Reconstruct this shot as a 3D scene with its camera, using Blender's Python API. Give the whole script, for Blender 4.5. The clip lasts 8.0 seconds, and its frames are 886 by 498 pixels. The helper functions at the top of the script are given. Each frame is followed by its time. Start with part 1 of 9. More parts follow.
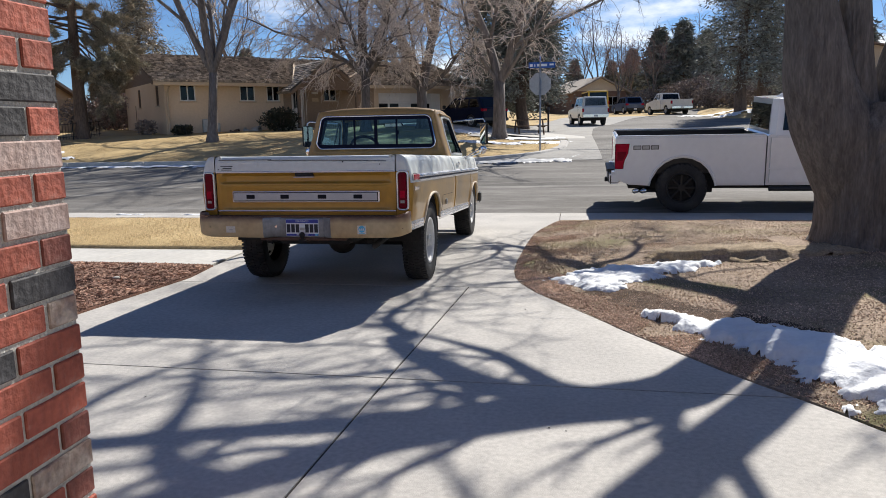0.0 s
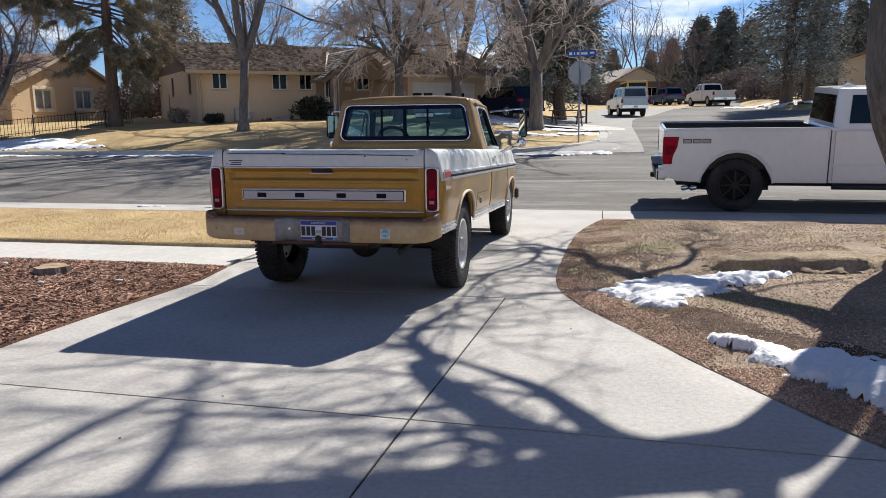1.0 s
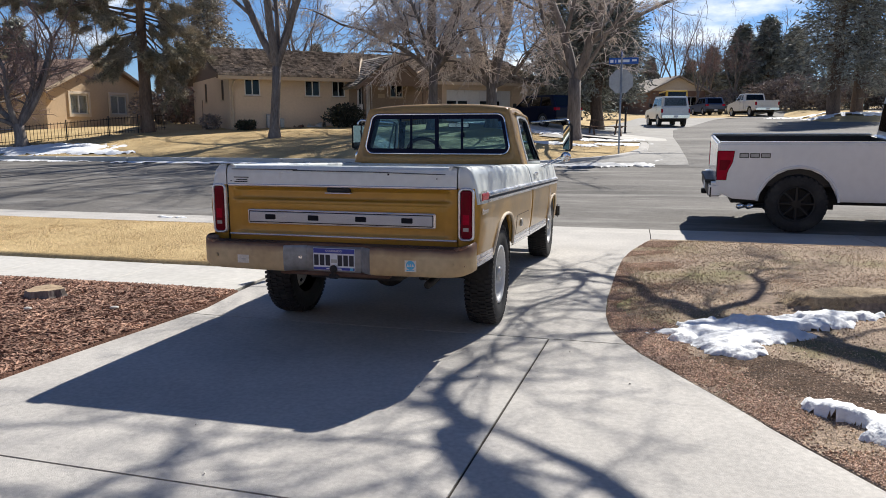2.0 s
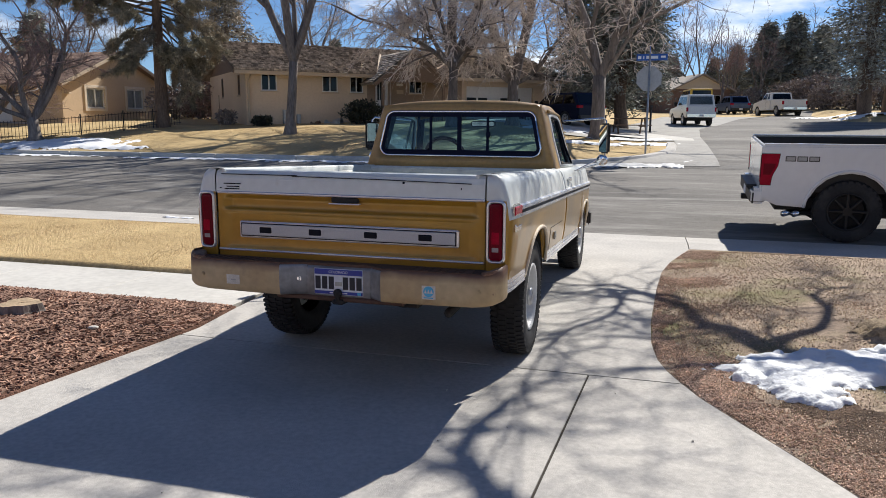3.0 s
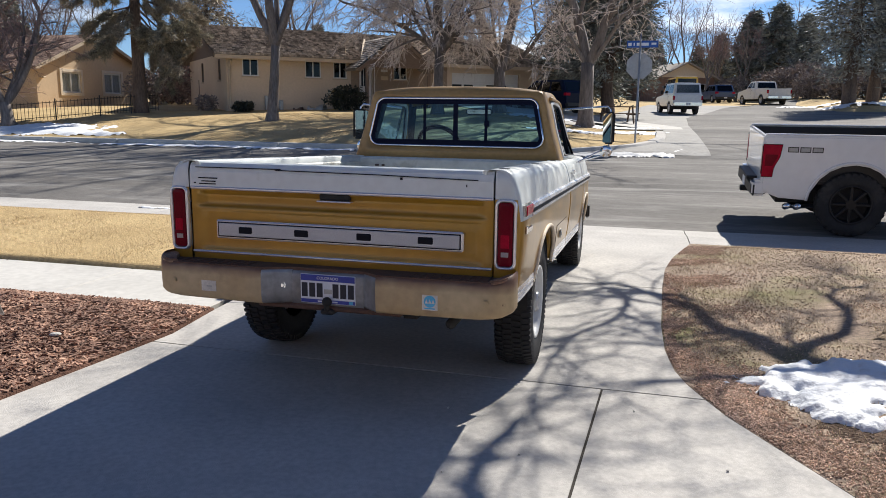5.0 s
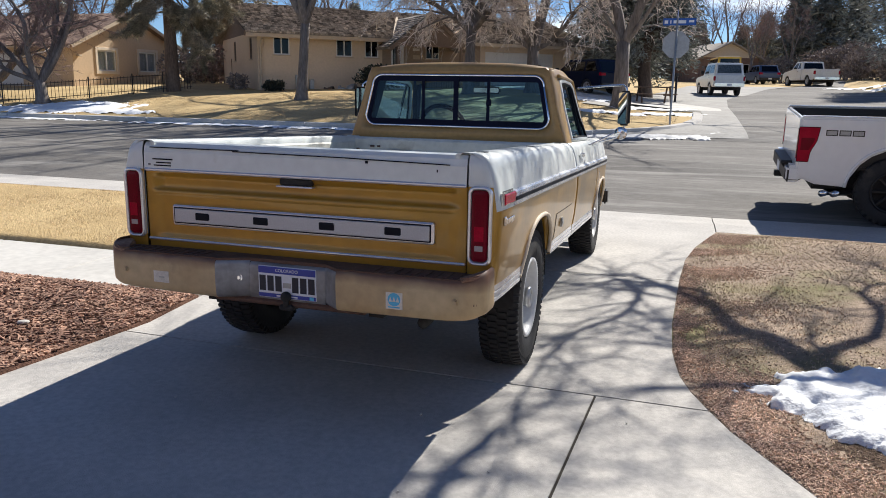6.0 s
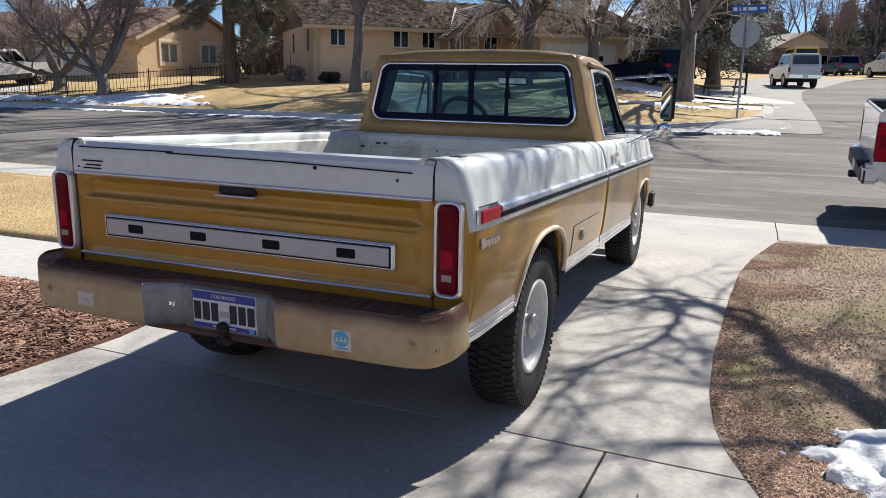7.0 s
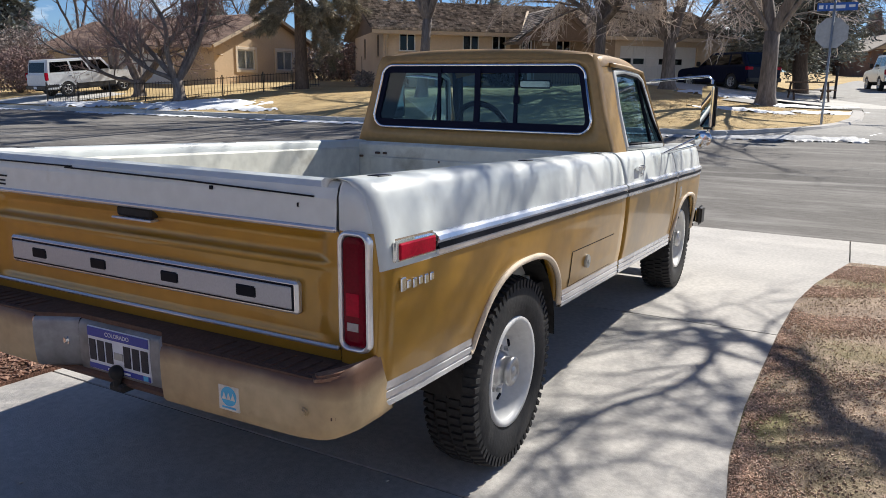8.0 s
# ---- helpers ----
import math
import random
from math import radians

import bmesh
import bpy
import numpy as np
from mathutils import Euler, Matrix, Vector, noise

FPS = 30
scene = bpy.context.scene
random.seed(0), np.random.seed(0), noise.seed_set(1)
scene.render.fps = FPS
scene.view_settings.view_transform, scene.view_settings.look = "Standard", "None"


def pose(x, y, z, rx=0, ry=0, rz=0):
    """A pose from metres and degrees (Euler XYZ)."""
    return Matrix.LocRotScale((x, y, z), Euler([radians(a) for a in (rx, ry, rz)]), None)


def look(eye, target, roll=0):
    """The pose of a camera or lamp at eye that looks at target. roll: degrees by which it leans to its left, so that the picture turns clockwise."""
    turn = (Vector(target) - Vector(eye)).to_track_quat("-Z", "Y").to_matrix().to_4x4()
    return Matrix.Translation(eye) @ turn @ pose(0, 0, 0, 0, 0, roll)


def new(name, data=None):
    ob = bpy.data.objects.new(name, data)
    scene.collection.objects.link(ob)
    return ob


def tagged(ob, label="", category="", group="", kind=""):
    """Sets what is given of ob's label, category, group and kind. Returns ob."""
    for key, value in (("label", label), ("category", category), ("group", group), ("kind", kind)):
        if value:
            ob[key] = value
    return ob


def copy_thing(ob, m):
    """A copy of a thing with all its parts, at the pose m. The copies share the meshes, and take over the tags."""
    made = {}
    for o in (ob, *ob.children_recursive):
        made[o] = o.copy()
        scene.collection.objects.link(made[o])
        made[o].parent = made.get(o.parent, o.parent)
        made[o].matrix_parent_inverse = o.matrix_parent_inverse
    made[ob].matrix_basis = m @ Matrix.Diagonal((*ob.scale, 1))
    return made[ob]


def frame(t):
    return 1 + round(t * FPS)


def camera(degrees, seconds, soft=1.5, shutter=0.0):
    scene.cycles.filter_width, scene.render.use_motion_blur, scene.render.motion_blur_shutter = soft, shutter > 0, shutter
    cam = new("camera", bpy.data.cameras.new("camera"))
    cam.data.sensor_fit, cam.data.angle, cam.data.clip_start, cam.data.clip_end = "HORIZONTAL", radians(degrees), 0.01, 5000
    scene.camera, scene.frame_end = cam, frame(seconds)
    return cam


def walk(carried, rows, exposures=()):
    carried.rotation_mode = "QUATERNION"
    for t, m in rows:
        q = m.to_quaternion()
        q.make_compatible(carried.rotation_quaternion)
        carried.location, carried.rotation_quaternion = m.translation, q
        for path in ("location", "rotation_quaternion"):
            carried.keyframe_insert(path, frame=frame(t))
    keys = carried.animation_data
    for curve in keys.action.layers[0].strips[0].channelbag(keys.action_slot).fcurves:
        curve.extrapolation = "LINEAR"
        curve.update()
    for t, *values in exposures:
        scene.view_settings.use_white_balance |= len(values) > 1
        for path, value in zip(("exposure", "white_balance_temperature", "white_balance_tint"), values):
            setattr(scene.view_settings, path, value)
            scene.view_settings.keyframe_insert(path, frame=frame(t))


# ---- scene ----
cam = camera(61.3, 8.0, soft=0.9)
METRES, EYE, TILT, LEAN, TURN = 5.0, 1.53, 0.0, 0.0, 9.6
ROWS = [
    (0.0, 0.0, 0.0, 0.0, -0.17, -9.3, 1.06),
    (0.5, -0.0099, 0.0779, 0.0019, 1.15, -9.99, 0.91),
    (1.0, -0.0019, 0.1613, 0.0008, 2.43, -10.0, 0.68),
    (1.5, -0.0011, 0.2557, 0.0084, 3.69, -9.7, 0.44),
    (1.7, -0.0079, 0.2883, 0.0060, 4.24, -9.50, 0.35),
    (2.8, -0.0268, 0.4613, 0.0118, 6.28, -9.45, -0.31),
    (3.0, -0.0365, 0.4934, 0.0101, 6.4, -9.64, -0.3),
    (3.5, -0.0633, 0.5496, 0.0105, 6.1, -9.77, -0.46),
    (4.0, -0.0679, 0.5751, 0.0125, 5.52, -9.89, -0.57),
    (4.5, -0.0701, 0.5833, 0.0119, 4.97, -10.12, -0.62),
    (4.7, -0.0700, 0.5818, 0.0125, 4.94, -10.28, -0.64),
    (5.8, -0.0286, 0.6381, 0.0051, 7.21, -11.79, -0.80),
    (6.0, -0.0127, 0.6673, 0.0078, 8.02, -12.09, -0.87),
    (6.5, 0.0101, 0.7417, 0.0025, 10.37, -12.57, -0.9),
    (7.0, 0.0392, 0.8124, 0.0067, 12.9, -12.75, -0.87),
    (7.5, 0.087, 0.884, 0.0096, 15.7, -12.66, -0.69),
    (8.0, 0.1071, 0.9416, 0.0055, 18.88, -12.44, -0.6),
]
walk(cam, [(t, pose(0, 0, EYE, TILT, LEAN, TURN) @ pose(METRES * x, METRES * y, METRES * z, 90 + pitch, roll, yaw)) for t, x, y, z, yaw, pitch, roll in ROWS],
     exposures=[(0.0, 0.50), (1.0, 0.56), (3.0, 0.52), (4.5, 0.57), (6.5, 0.65), (8.0, 0.61)])

# ---- light: a clear winter sky with small clouds, the sun ahead and to one side ----
SUN_WAY = Vector((0.49, 1.38, 1.28)).normalized()      # towards the sun
sun_data = bpy.data.lights.new("sun", "SUN")
sun_data.energy, sun_data.angle, sun_data.color = 5.0, radians(0.55), (1.0, 0.96, 0.89)
sun = new("sun", sun_data)
sun.matrix_world = look((20, 50, 50), Vector((20, 50, 50)) - SUN_WAY)

world = bpy.data.worlds.new("sky")
scene.world = world
world.use_nodes = True
wn, wl = world.node_tree.nodes, world.node_tree.links
wn.clear()
w_out, w_bg, w_sky = wn.new("ShaderNodeOutputWorld"), wn.new("ShaderNodeBackground"), wn.new("ShaderNodeTexSky")
w_sky.sky_type, w_sky.sun_disc = "NISHITA", False
w_sky.sun_elevation = math.asin(SUN_WAY.z)
w_sky.sun_rotation = math.atan2(SUN_WAY.x, SUN_WAY.y)
w_sky.air_density, w_sky.dust_density, w_sky.ozone_density = 1.0, 0.35, 4.0
w_sky.altitude = 1700.0
w_tc, w_map, w_noise, w_ramp, w_mix = (wn.new("ShaderNodeTexCoord"), wn.new("ShaderNodeMapping"), wn.new("ShaderNodeTexNoise"),
                                       wn.new("ShaderNodeValToRGB"), wn.new("ShaderNodeMixRGB"))
w_map.inputs["Scale"].default_value = (1.0, 1.0, 3.2)
w_noise.inputs["Scale"].default_value, w_noise.inputs["Detail"].default_value, w_noise.inputs["Roughness"].default_value = 4.2, 8.0, 0.58
w_ramp.color_ramp.elements[0].position, w_ramp.color_ramp.elements[1].position = 0.51, 0.65
w_mix.inputs[2].default_value = (13.0, 13.4, 14.0, 1)
wl.new(w_tc.outputs["Generated"], w_map.inputs["Vector"])
wl.new(w_map.outputs["Vector"], w_noise.inputs["Vector"])
wl.new(w_noise.outputs["Fac"], w_ramp.inputs["Fac"])
w_xyz, w_low, w_amount = wn.new("ShaderNodeSeparateXYZ"), wn.new("ShaderNodeMapRange"), wn.new("ShaderNodeMath")
w_low.inputs["From Min"].default_value, w_low.inputs["From Max"].default_value = 0.55, 0.20    # the clouds stand low over the horizon
w_amount.operation = "MULTIPLY"
wl.new(w_tc.outputs["Generated"], w_xyz.inputs["Vector"])
wl.new(w_xyz.outputs["Z"], w_low.inputs["Value"])
wl.new(w_ramp.outputs["Color"], w_amount.inputs[0])
wl.new(w_low.outputs["Result"], w_amount.inputs[1])
wl.new(w_amount.outputs["Value"], w_mix.inputs[0])
w_tint = wn.new("ShaderNodeMixRGB")
w_tint.blend_type = "MULTIPLY"
w_tint.inputs[0].default_value, w_tint.inputs[2].default_value = 1.0, (0.78, 0.93, 1.13, 1)
wl.new(w_sky.outputs["Color"], w_tint.inputs[1])
wl.new(w_tint.outputs["Color"], w_mix.inputs[1])
wl.new(w_mix.outputs["Color"], w_bg.inputs["Color"])
w_bg.inputs["Strength"].default_value = 0.060
wl.new(w_bg.outputs["Background"], w_out.inputs["Surface"])


# ---- materials ----
def mat(name, col, rough=0.6, metal=0.0, col2=None, scale=6.0, fine=60.0, var=0.18, bump=0.15, bscale=None, coat=0.0, stretch=(1, 1, 1), rand=0.0, spots=None, island=0.0):
    """A surface with two scales of colour change, a fine relief and, if asked, a second colour in patches."""
    m = bpy.data.materials.new(name)
    m.use_nodes = True
    nt = m.node_tree
    n, l = nt.nodes, nt.links
    b = n["Principled BSDF"]
    b.inputs["Roughness"].default_value, b.inputs["Metallic"].default_value = rough, metal
    if coat:
        b.inputs["Coat Weight"].default_value, b.inputs["Coat Roughness"].default_value = coat, 0.06
    tc, mp = n.new("ShaderNodeTexCoord"), n.new("ShaderNodeMapping")
    mp.inputs["Scale"].default_value = stretch
    l.new(tc.outputs["Object"], mp.inputs["Vector"])
    big, small = n.new("ShaderNodeTexNoise"), n.new("ShaderNodeTexNoise")
    big.inputs["Scale"].default_value, big.inputs["Detail"].default_value = scale, 5
    small.inputs["Scale"].default_value, small.inputs["Detail"].default_value = fine, 4
    for x in (big, small):
        l.new(mp.outputs["Vector"], x.inputs["Vector"])
    col2 = col2 or tuple(c * (1 - 1.6 * var) for c in col)
    r1 = n.new("ShaderNodeValToRGB")
    r1.color_ramp.elements[0].position, r1.color_ramp.elements[1].position = 0.32, 0.68
    r1.color_ramp.elements[0].color, r1.color_ramp.elements[1].color = (*col2, 1), (*col, 1)
    l.new(big.outputs["Fac"], r1.inputs["Fac"])
    mx = n.new("ShaderNodeMixRGB")
    mx.blend_type = "MULTIPLY"
    mx.inputs[0].default_value = 1.0
    r2 = n.new("ShaderNodeValToRGB")
    r2.color_ramp.elements[0].position, r2.color_ramp.elements[1].position = 0.3, 0.7
    k0, k1 = 1 - 1.1 * var, 1 + 0.9 * var
    r2.color_ramp.elements[0].color, r2.color_ramp.elements[1].color = (k0, k0, k0, 1), (k1, k1, k1, 1)
    l.new(small.outputs["Fac"], r2.inputs["Fac"])
    l.new(r1.outputs["Color"], mx.inputs[1])
    l.new(r2.outputs["Color"], mx.inputs[2])
    out = mx.outputs["Color"]
    if spots:
        scol, sscale, lo, hi = spots
        sn, sr, sm = n.new("ShaderNodeTexNoise"), n.new("ShaderNodeValToRGB"), n.new("ShaderNodeMixRGB")
        sn.inputs["Scale"].default_value, sn.inputs["Detail"].default_value, sn.inputs["Roughness"].default_value = sscale, 8, 0.62
        l.new(mp.outputs["Vector"], sn.inputs["Vector"])
        sr.color_ramp.elements[0].position, sr.color_ramp.elements[1].position = lo, hi
        l.new(sn.outputs["Fac"], sr.inputs["Fac"])
        l.new(sr.outputs["Color"], sm.inputs[0])
        l.new(out, sm.inputs[1])
        sm.inputs[2].default_value = (*scol, 1)
        out = sm.outputs["Color"]
    if rand or island:
        src = n.new("ShaderNodeObjectInfo").outputs["Random"] if rand else n.new("ShaderNodeNewGeometry").outputs["Random Per Island"]
        k = rand or island
        hsv, mm = n.new("ShaderNodeHueSaturation"), n.new("ShaderNodeMapRange")
        mm.inputs["To Min"].default_value, mm.inputs["To Max"].default_value = 1 - k, 1 + k
        l.new(src, mm.inputs["Value"])
        l.new(mm.outputs["Result"], hsv.inputs["Value"])
        l.new(out, hsv.inputs["Color"])
        out = hsv.outputs["Color"]
    l.new(out, b.inputs["Base Color"])
    if bump:
        bn, bp = n.new("ShaderNodeTexNoise"), n.new("ShaderNodeBump")
        bn.inputs["Scale"].default_value, bn.inputs["Detail"].default_value = bscale or fine, 5
        l.new(mp.outputs["Vector"], bn.inputs["Vector"])
        bp.inputs["Strength"].default_value, bp.inputs["Distance"].default_value = bump, 0.02
        l.new(bn.outputs["Fac"], bp.inputs["Height"])
        l.new(bp.outputs["Normal"], b.inputs["Normal"])
    return m


def glass(name, tint, gloss=1.0):
    """A thin pane: tinted see-through, with the gloss of glass."""
    m = bpy.data.materials.new(name)
    m.use_nodes = True
    n, l = m.node_tree.nodes, m.node_tree.links
    n.clear()
    o, mixer, tr, gl, fr = (n.new("ShaderNodeOutputMaterial"), n.new("ShaderNodeMixShader"), n.new("ShaderNodeBsdfTransparent"),
                            n.new("ShaderNodeBsdfGlossy"), n.new("ShaderNodeLayerWeight"))
    pw, ad = n.new("ShaderNodeMath"), n.new("ShaderNodeMath")
    tr.inputs["Color"].default_value = (*tint, 1)
    gl.inputs["Roughness"].default_value = 0.02
    gl.inputs["Color"].default_value = (gloss, gloss, gloss, 1)
    fr.inputs["Blend"].default_value = 0.5
    pw.operation, ad.operation = "POWER", "MULTIPLY_ADD"
    pw.inputs[1].default_value, ad.inputs[1].default_value, ad.inputs[2].default_value = 5.0, 0.9, 0.03
    l.new(fr.outputs["Facing"], pw.inputs[0])
    l.new(pw.outputs[0], ad.inputs[0])
    l.new(ad.outputs[0], mixer.inputs["Fac"])
    l.new(tr.outputs["BSDF"], mixer.inputs[1])
    l.new(gl.outputs["BSDF"], mixer.inputs[2])
    l.new(mixer.outputs["Shader"], o.inputs["Surface"])
    return m


M_CONC = mat("concrete", (0.505, 0.48, 0.445), 0.85, col2=(0.41, 0.39, 0.365), scale=1.1, fine=34, var=0.12, bump=0.22, bscale=160, spots=((0.38, 0.36, 0.34), 2.3, 0.60, 0.80))
M_WALK = mat("pale concrete", (0.56, 0.54, 0.50), 0.85, scale=1.2, fine=14, var=0.08, bump=0.12, bscale=200, spots=((0.40, 0.38, 0.35), 3.0, 0.6, 0.8))
M_JOINT = mat("joint dirt", (0.06, 0.052, 0.045), 0.95, fine=90, bump=0.3)
M_APRON = mat("worn grey concrete", (0.37, 0.355, 0.33), 0.9, scale=1.2, fine=14, var=0.1, bump=0.12, bscale=200, spots=((0.48, 0.46, 0.43), 1.4, 0.55, 0.75))
M_ROAD = mat("worn asphalt", (0.205, 0.192, 0.176), 0.9, col2=(0.125, 0.117, 0.109), scale=0.35, fine=30, var=0.2, bump=0.5, bscale=120, stretch=(0.22, 1.3, 1), spots=((0.285, 0.272, 0.252), 1.8, 0.50, 0.70))
M_GROUND = mat("winter lawn", (0.56, 0.42, 0.22), 0.95, col2=(0.43, 0.31, 0.155), scale=0.8, fine=25, var=0.2, bump=0.6, bscale=55)
M_LAWN_R = mat("thin lawn over bare soil", (0.44, 0.335, 0.25), 0.95, col2=(0.24, 0.18, 0.14), scale=1.1, fine=28, var=0.36, bump=0.8, bscale=70, spots=((0.20, 0.18, 0.09), 0.8, 0.52, 0.66))
M_MULCH = mat("mulch bed", (0.18, 0.095, 0.068), 0.95, scale=4, fine=45, var=0.35, bump=1.0, bscale=60)
M_CHIP = mat("wood chip", (0.44, 0.265, 0.185), 0.9, col2=(0.19, 0.105, 0.075), scale=3, fine=50, var=0.25, bump=0.2, island=0.5)
M_THATCH = mat("matted dry grass", (0.48, 0.37, 0.25), 0.95, col2=(0.33, 0.245, 0.155), scale=4, fine=45, var=0.3, bump=1.0, bscale=90)
M_SOIL = mat("dark wet soil", (0.13, 0.085, 0.06), 1.0, col2=(0.06, 0.04, 0.029), scale=5, fine=40, var=0.3, bump=0.9, bscale=60)
M_LITTER = mat("reddish leaf litter", (0.66, 0.48, 0.37), 0.9, col2=(0.42, 0.285, 0.21), scale=3, fine=50, var=0.25, bump=0.2, island=0.5)
M_LEAF = mat("dead leaf litter", (0.64, 0.49, 0.38), 0.9, col2=(0.40, 0.29, 0.22), scale=3, fine=50, var=0.25, bump=0.2, island=0.5)
M_GRASS = mat("dry grass", (0.66, 0.50, 0.30), 0.9, col2=(0.54, 0.40, 0.215), scale=1.2, fine=30, var=0.2, bump=0, island=0.35)
M_GRASS_R = mat("patchy dry grass", (0.70, 0.52, 0.36), 0.9, col2=(0.36, 0.31, 0.16), scale=0.9, fine=30, var=0.25, bump=0, island=0.5)
M_SNOW = mat("old snow", (0.86, 0.87, 0.88), 0.7, col2=(0.74, 0.755, 0.78), scale=3, fine=30, var=0.04, bump=0.7, bscale=22, spots=((0.55, 0.50, 0.44), 5, 0.62, 0.78))
M_SLUSH = mat("wet grey slush", (0.46, 0.47, 0.485), 0.5, col2=(0.37, 0.375, 0.385), scale=2, fine=20, var=0.08, bump=0.3)
M_GOLD = mat("gold paint", (0.42, 0.228, 0.022), 0.30, 0.20, scale=1.2, fine=14, var=0.08, bump=0.02, bscale=18, coat=0.4, col2=(0.36, 0.195, 0.024))
M_GOLD_DULL = mat("faded tan gold paint", (0.38, 0.235, 0.08), 0.42, 0.1, scale=2.2, fine=30, var=0.1, bump=0.02, coat=0.2, col2=(0.33, 0.20, 0.065))
M_WHITE_OLD = mat("old cream white paint", (0.69, 0.715, 0.695), 0.42, scale=1.6, fine=18, var=0.05, bump=0.02, coat=0.22, col2=(0.64, 0.675, 0.65), spots=((0.52, 0.52, 0.45), 3.4, 0.64, 0.80))
M_BED = mat("worn cream bed paint", (0.74, 0.73, 0.65), 0.6, scale=2, fine=16, var=0.1, bump=0.05, spots=((0.36, 0.33, 0.26), 2.2, 0.60, 0.76))
M_CHROME = mat("chrome", (0.80, 0.81, 0.83), 0.12, 1.0, scale=4, fine=50, var=0.05, bump=0.01)
M_ALU = mat("brushed aluminium", (0.62, 0.63, 0.65), 0.38, 1.0, scale=4, fine=120, var=0.06, bump=0.03)
M_PANEL = mat("dull silver panel", (0.50, 0.505, 0.52), 0.45, 0.25, scale=3, fine=140, var=0.06, bump=0.03)
M_SCUFF = mat("grey scuffed steel", (0.33, 0.335, 0.34), 0.5, 0.35, col2=(0.13, 0.11, 0.09), scale=4, fine=30, var=0.15, bump=0.06)
M_STRIPE = mat("black trim", (0.007, 0.009, 0.016), 0.5, var=0.1, bump=0.02)
M_BUMPER = mat("sun-faded tan bumper paint", (0.56, 0.44, 0.26), 0.55, col2=(0.44, 0.30, 0.15), scale=2.6, fine=22, var=0.1, bump=0.08, spots=((0.22, 0.14, 0.085), 3.0, 0.58, 0.76))
def rust_edge(m, z0, z1, col):
    """Lets rust run down from an upper edge, in an uneven band."""
    n, l = m.node_tree.nodes, m.node_tree.links
    b = n["Principled BSDF"]
    old = b.inputs["Base Color"].links[0].from_socket
    tc, xyz, ns, ad, mr, mx = (n.new("ShaderNodeTexCoord"), n.new("ShaderNodeSeparateXYZ"), n.new("ShaderNodeTexNoise"), n.new("ShaderNodeMath"), n.new("ShaderNodeMapRange"), n.new("ShaderNodeMixRGB"))
    ns.inputs["Scale"].default_value, ns.inputs["Detail"].default_value = 7.0, 6.0
    ad.operation = "MULTIPLY_ADD"
    ad.inputs[1].default_value = 0.055
    mr.inputs["From Min"].default_value, mr.inputs["From Max"].default_value = z0 + 0.0275, z1 + 0.0275
    mx.inputs[2].default_value = (*col, 1)
    l.new(tc.outputs["Object"], xyz.inputs["Vector"])
    l.new(tc.outputs["Object"], ns.inputs["Vector"])
    l.new(ns.outputs["Fac"], ad.inputs[0])
    l.new(xyz.outputs["Z"], ad.inputs[2])
    l.new(ad.outputs["Value"], mr.inputs["Value"])
    l.new(mr.outputs["Result"], mx.inputs[0])
    l.new(old, mx.inputs[1])
    l.new(mx.outputs["Color"], b.inputs["Base Color"])


rust_edge(M_BUMPER, 0.715, 0.765, (0.17, 0.09, 0.055))
M_RUST_FLAKE = mat("flaking rusty paint", (0.40, 0.27, 0.17), 0.8, col2=(0.20, 0.09, 0.055), scale=16, fine=60, var=0.2, bump=0.4)
M_RUST = mat("rust-brown bumper top", (0.115, 0.062, 0.042), 0.75, col2=(0.095, 0.048, 0.03), scale=5, fine=45, var=0.2, bump=0.25)
M_BARE = mat("bare dull steel", (0.46, 0.46, 0.44), 0.5, 0.5, scale=5, fine=35, var=0.12, bump=0.05, spots=((0.24, 0.15, 0.09), 5, 0.62, 0.75))
M_TYRE = mat("tyre rubber", (0.022, 0.022, 0.023), 0.75, scale=5, fine=40, var=0.2, bump=0.15, spots=((0.06, 0.055, 0.05), 4, 0.5, 0.8))
M_RIM = mat("white steel wheel", (0.74, 0.74, 0.72), 0.4, scale=6, fine=40, var=0.06, bump=0.03, spots=((0.40, 0.38, 0.35), 6, 0.64, 0.8))
M_BLACK = mat("black plastic", (0.02, 0.02, 0.022), 0.5, var=0.15, bump=0.05)
M_UNDER = mat("dirty black frame steel", (0.03, 0.028, 0.026), 0.8, fine=30, var=0.3, bump=0.2)
M_HUB = mat("dull silver hub", (0.55, 0.55, 0.55), 0.35, 0.7, fine=40, var=0.12, bump=0.04)
M_LENS = mat("red lens", (0.40, 0.004, 0.026), 0.15, fine=120, var=0.15, bump=0.06)
M_LENS_DK = mat("dark red lens", (0.17, 0.003, 0.014), 0.15, fine=120, var=0.15, bump=0.06)
M_SATIN = mat("bright satin moulding", (0.84, 0.85, 0.87), 0.25, 0.65, fine=60, var=0.05, bump=0.02)
M_LENS_CLEAR = mat("clear lens", (0.36, 0.31, 0.32), 0.15, fine=120, var=0.1, bump=0.05, coat=0.5)
M_GLASS = glass("truck glass", (0.46, 0.66, 0.74))
M_SEAL = mat("navy-black window rubber", (0.004, 0.007, 0.026), 0.6, var=0.1, bump=0.02)
M_GLASS_CLEAR = glass("clear window glass", (0.86, 0.88, 0.88))
M_GLASS_DK = glass("tinted glass", (0.05, 0.06, 0.065))
M_GLASS_MID = glass("faintly tinted glass", (0.42, 0.46, 0.48))
M_SEAT = mat("dark vinyl seat", (0.035, 0.032, 0.03), 0.55, fine=30, var=0.2, bump=0.1)
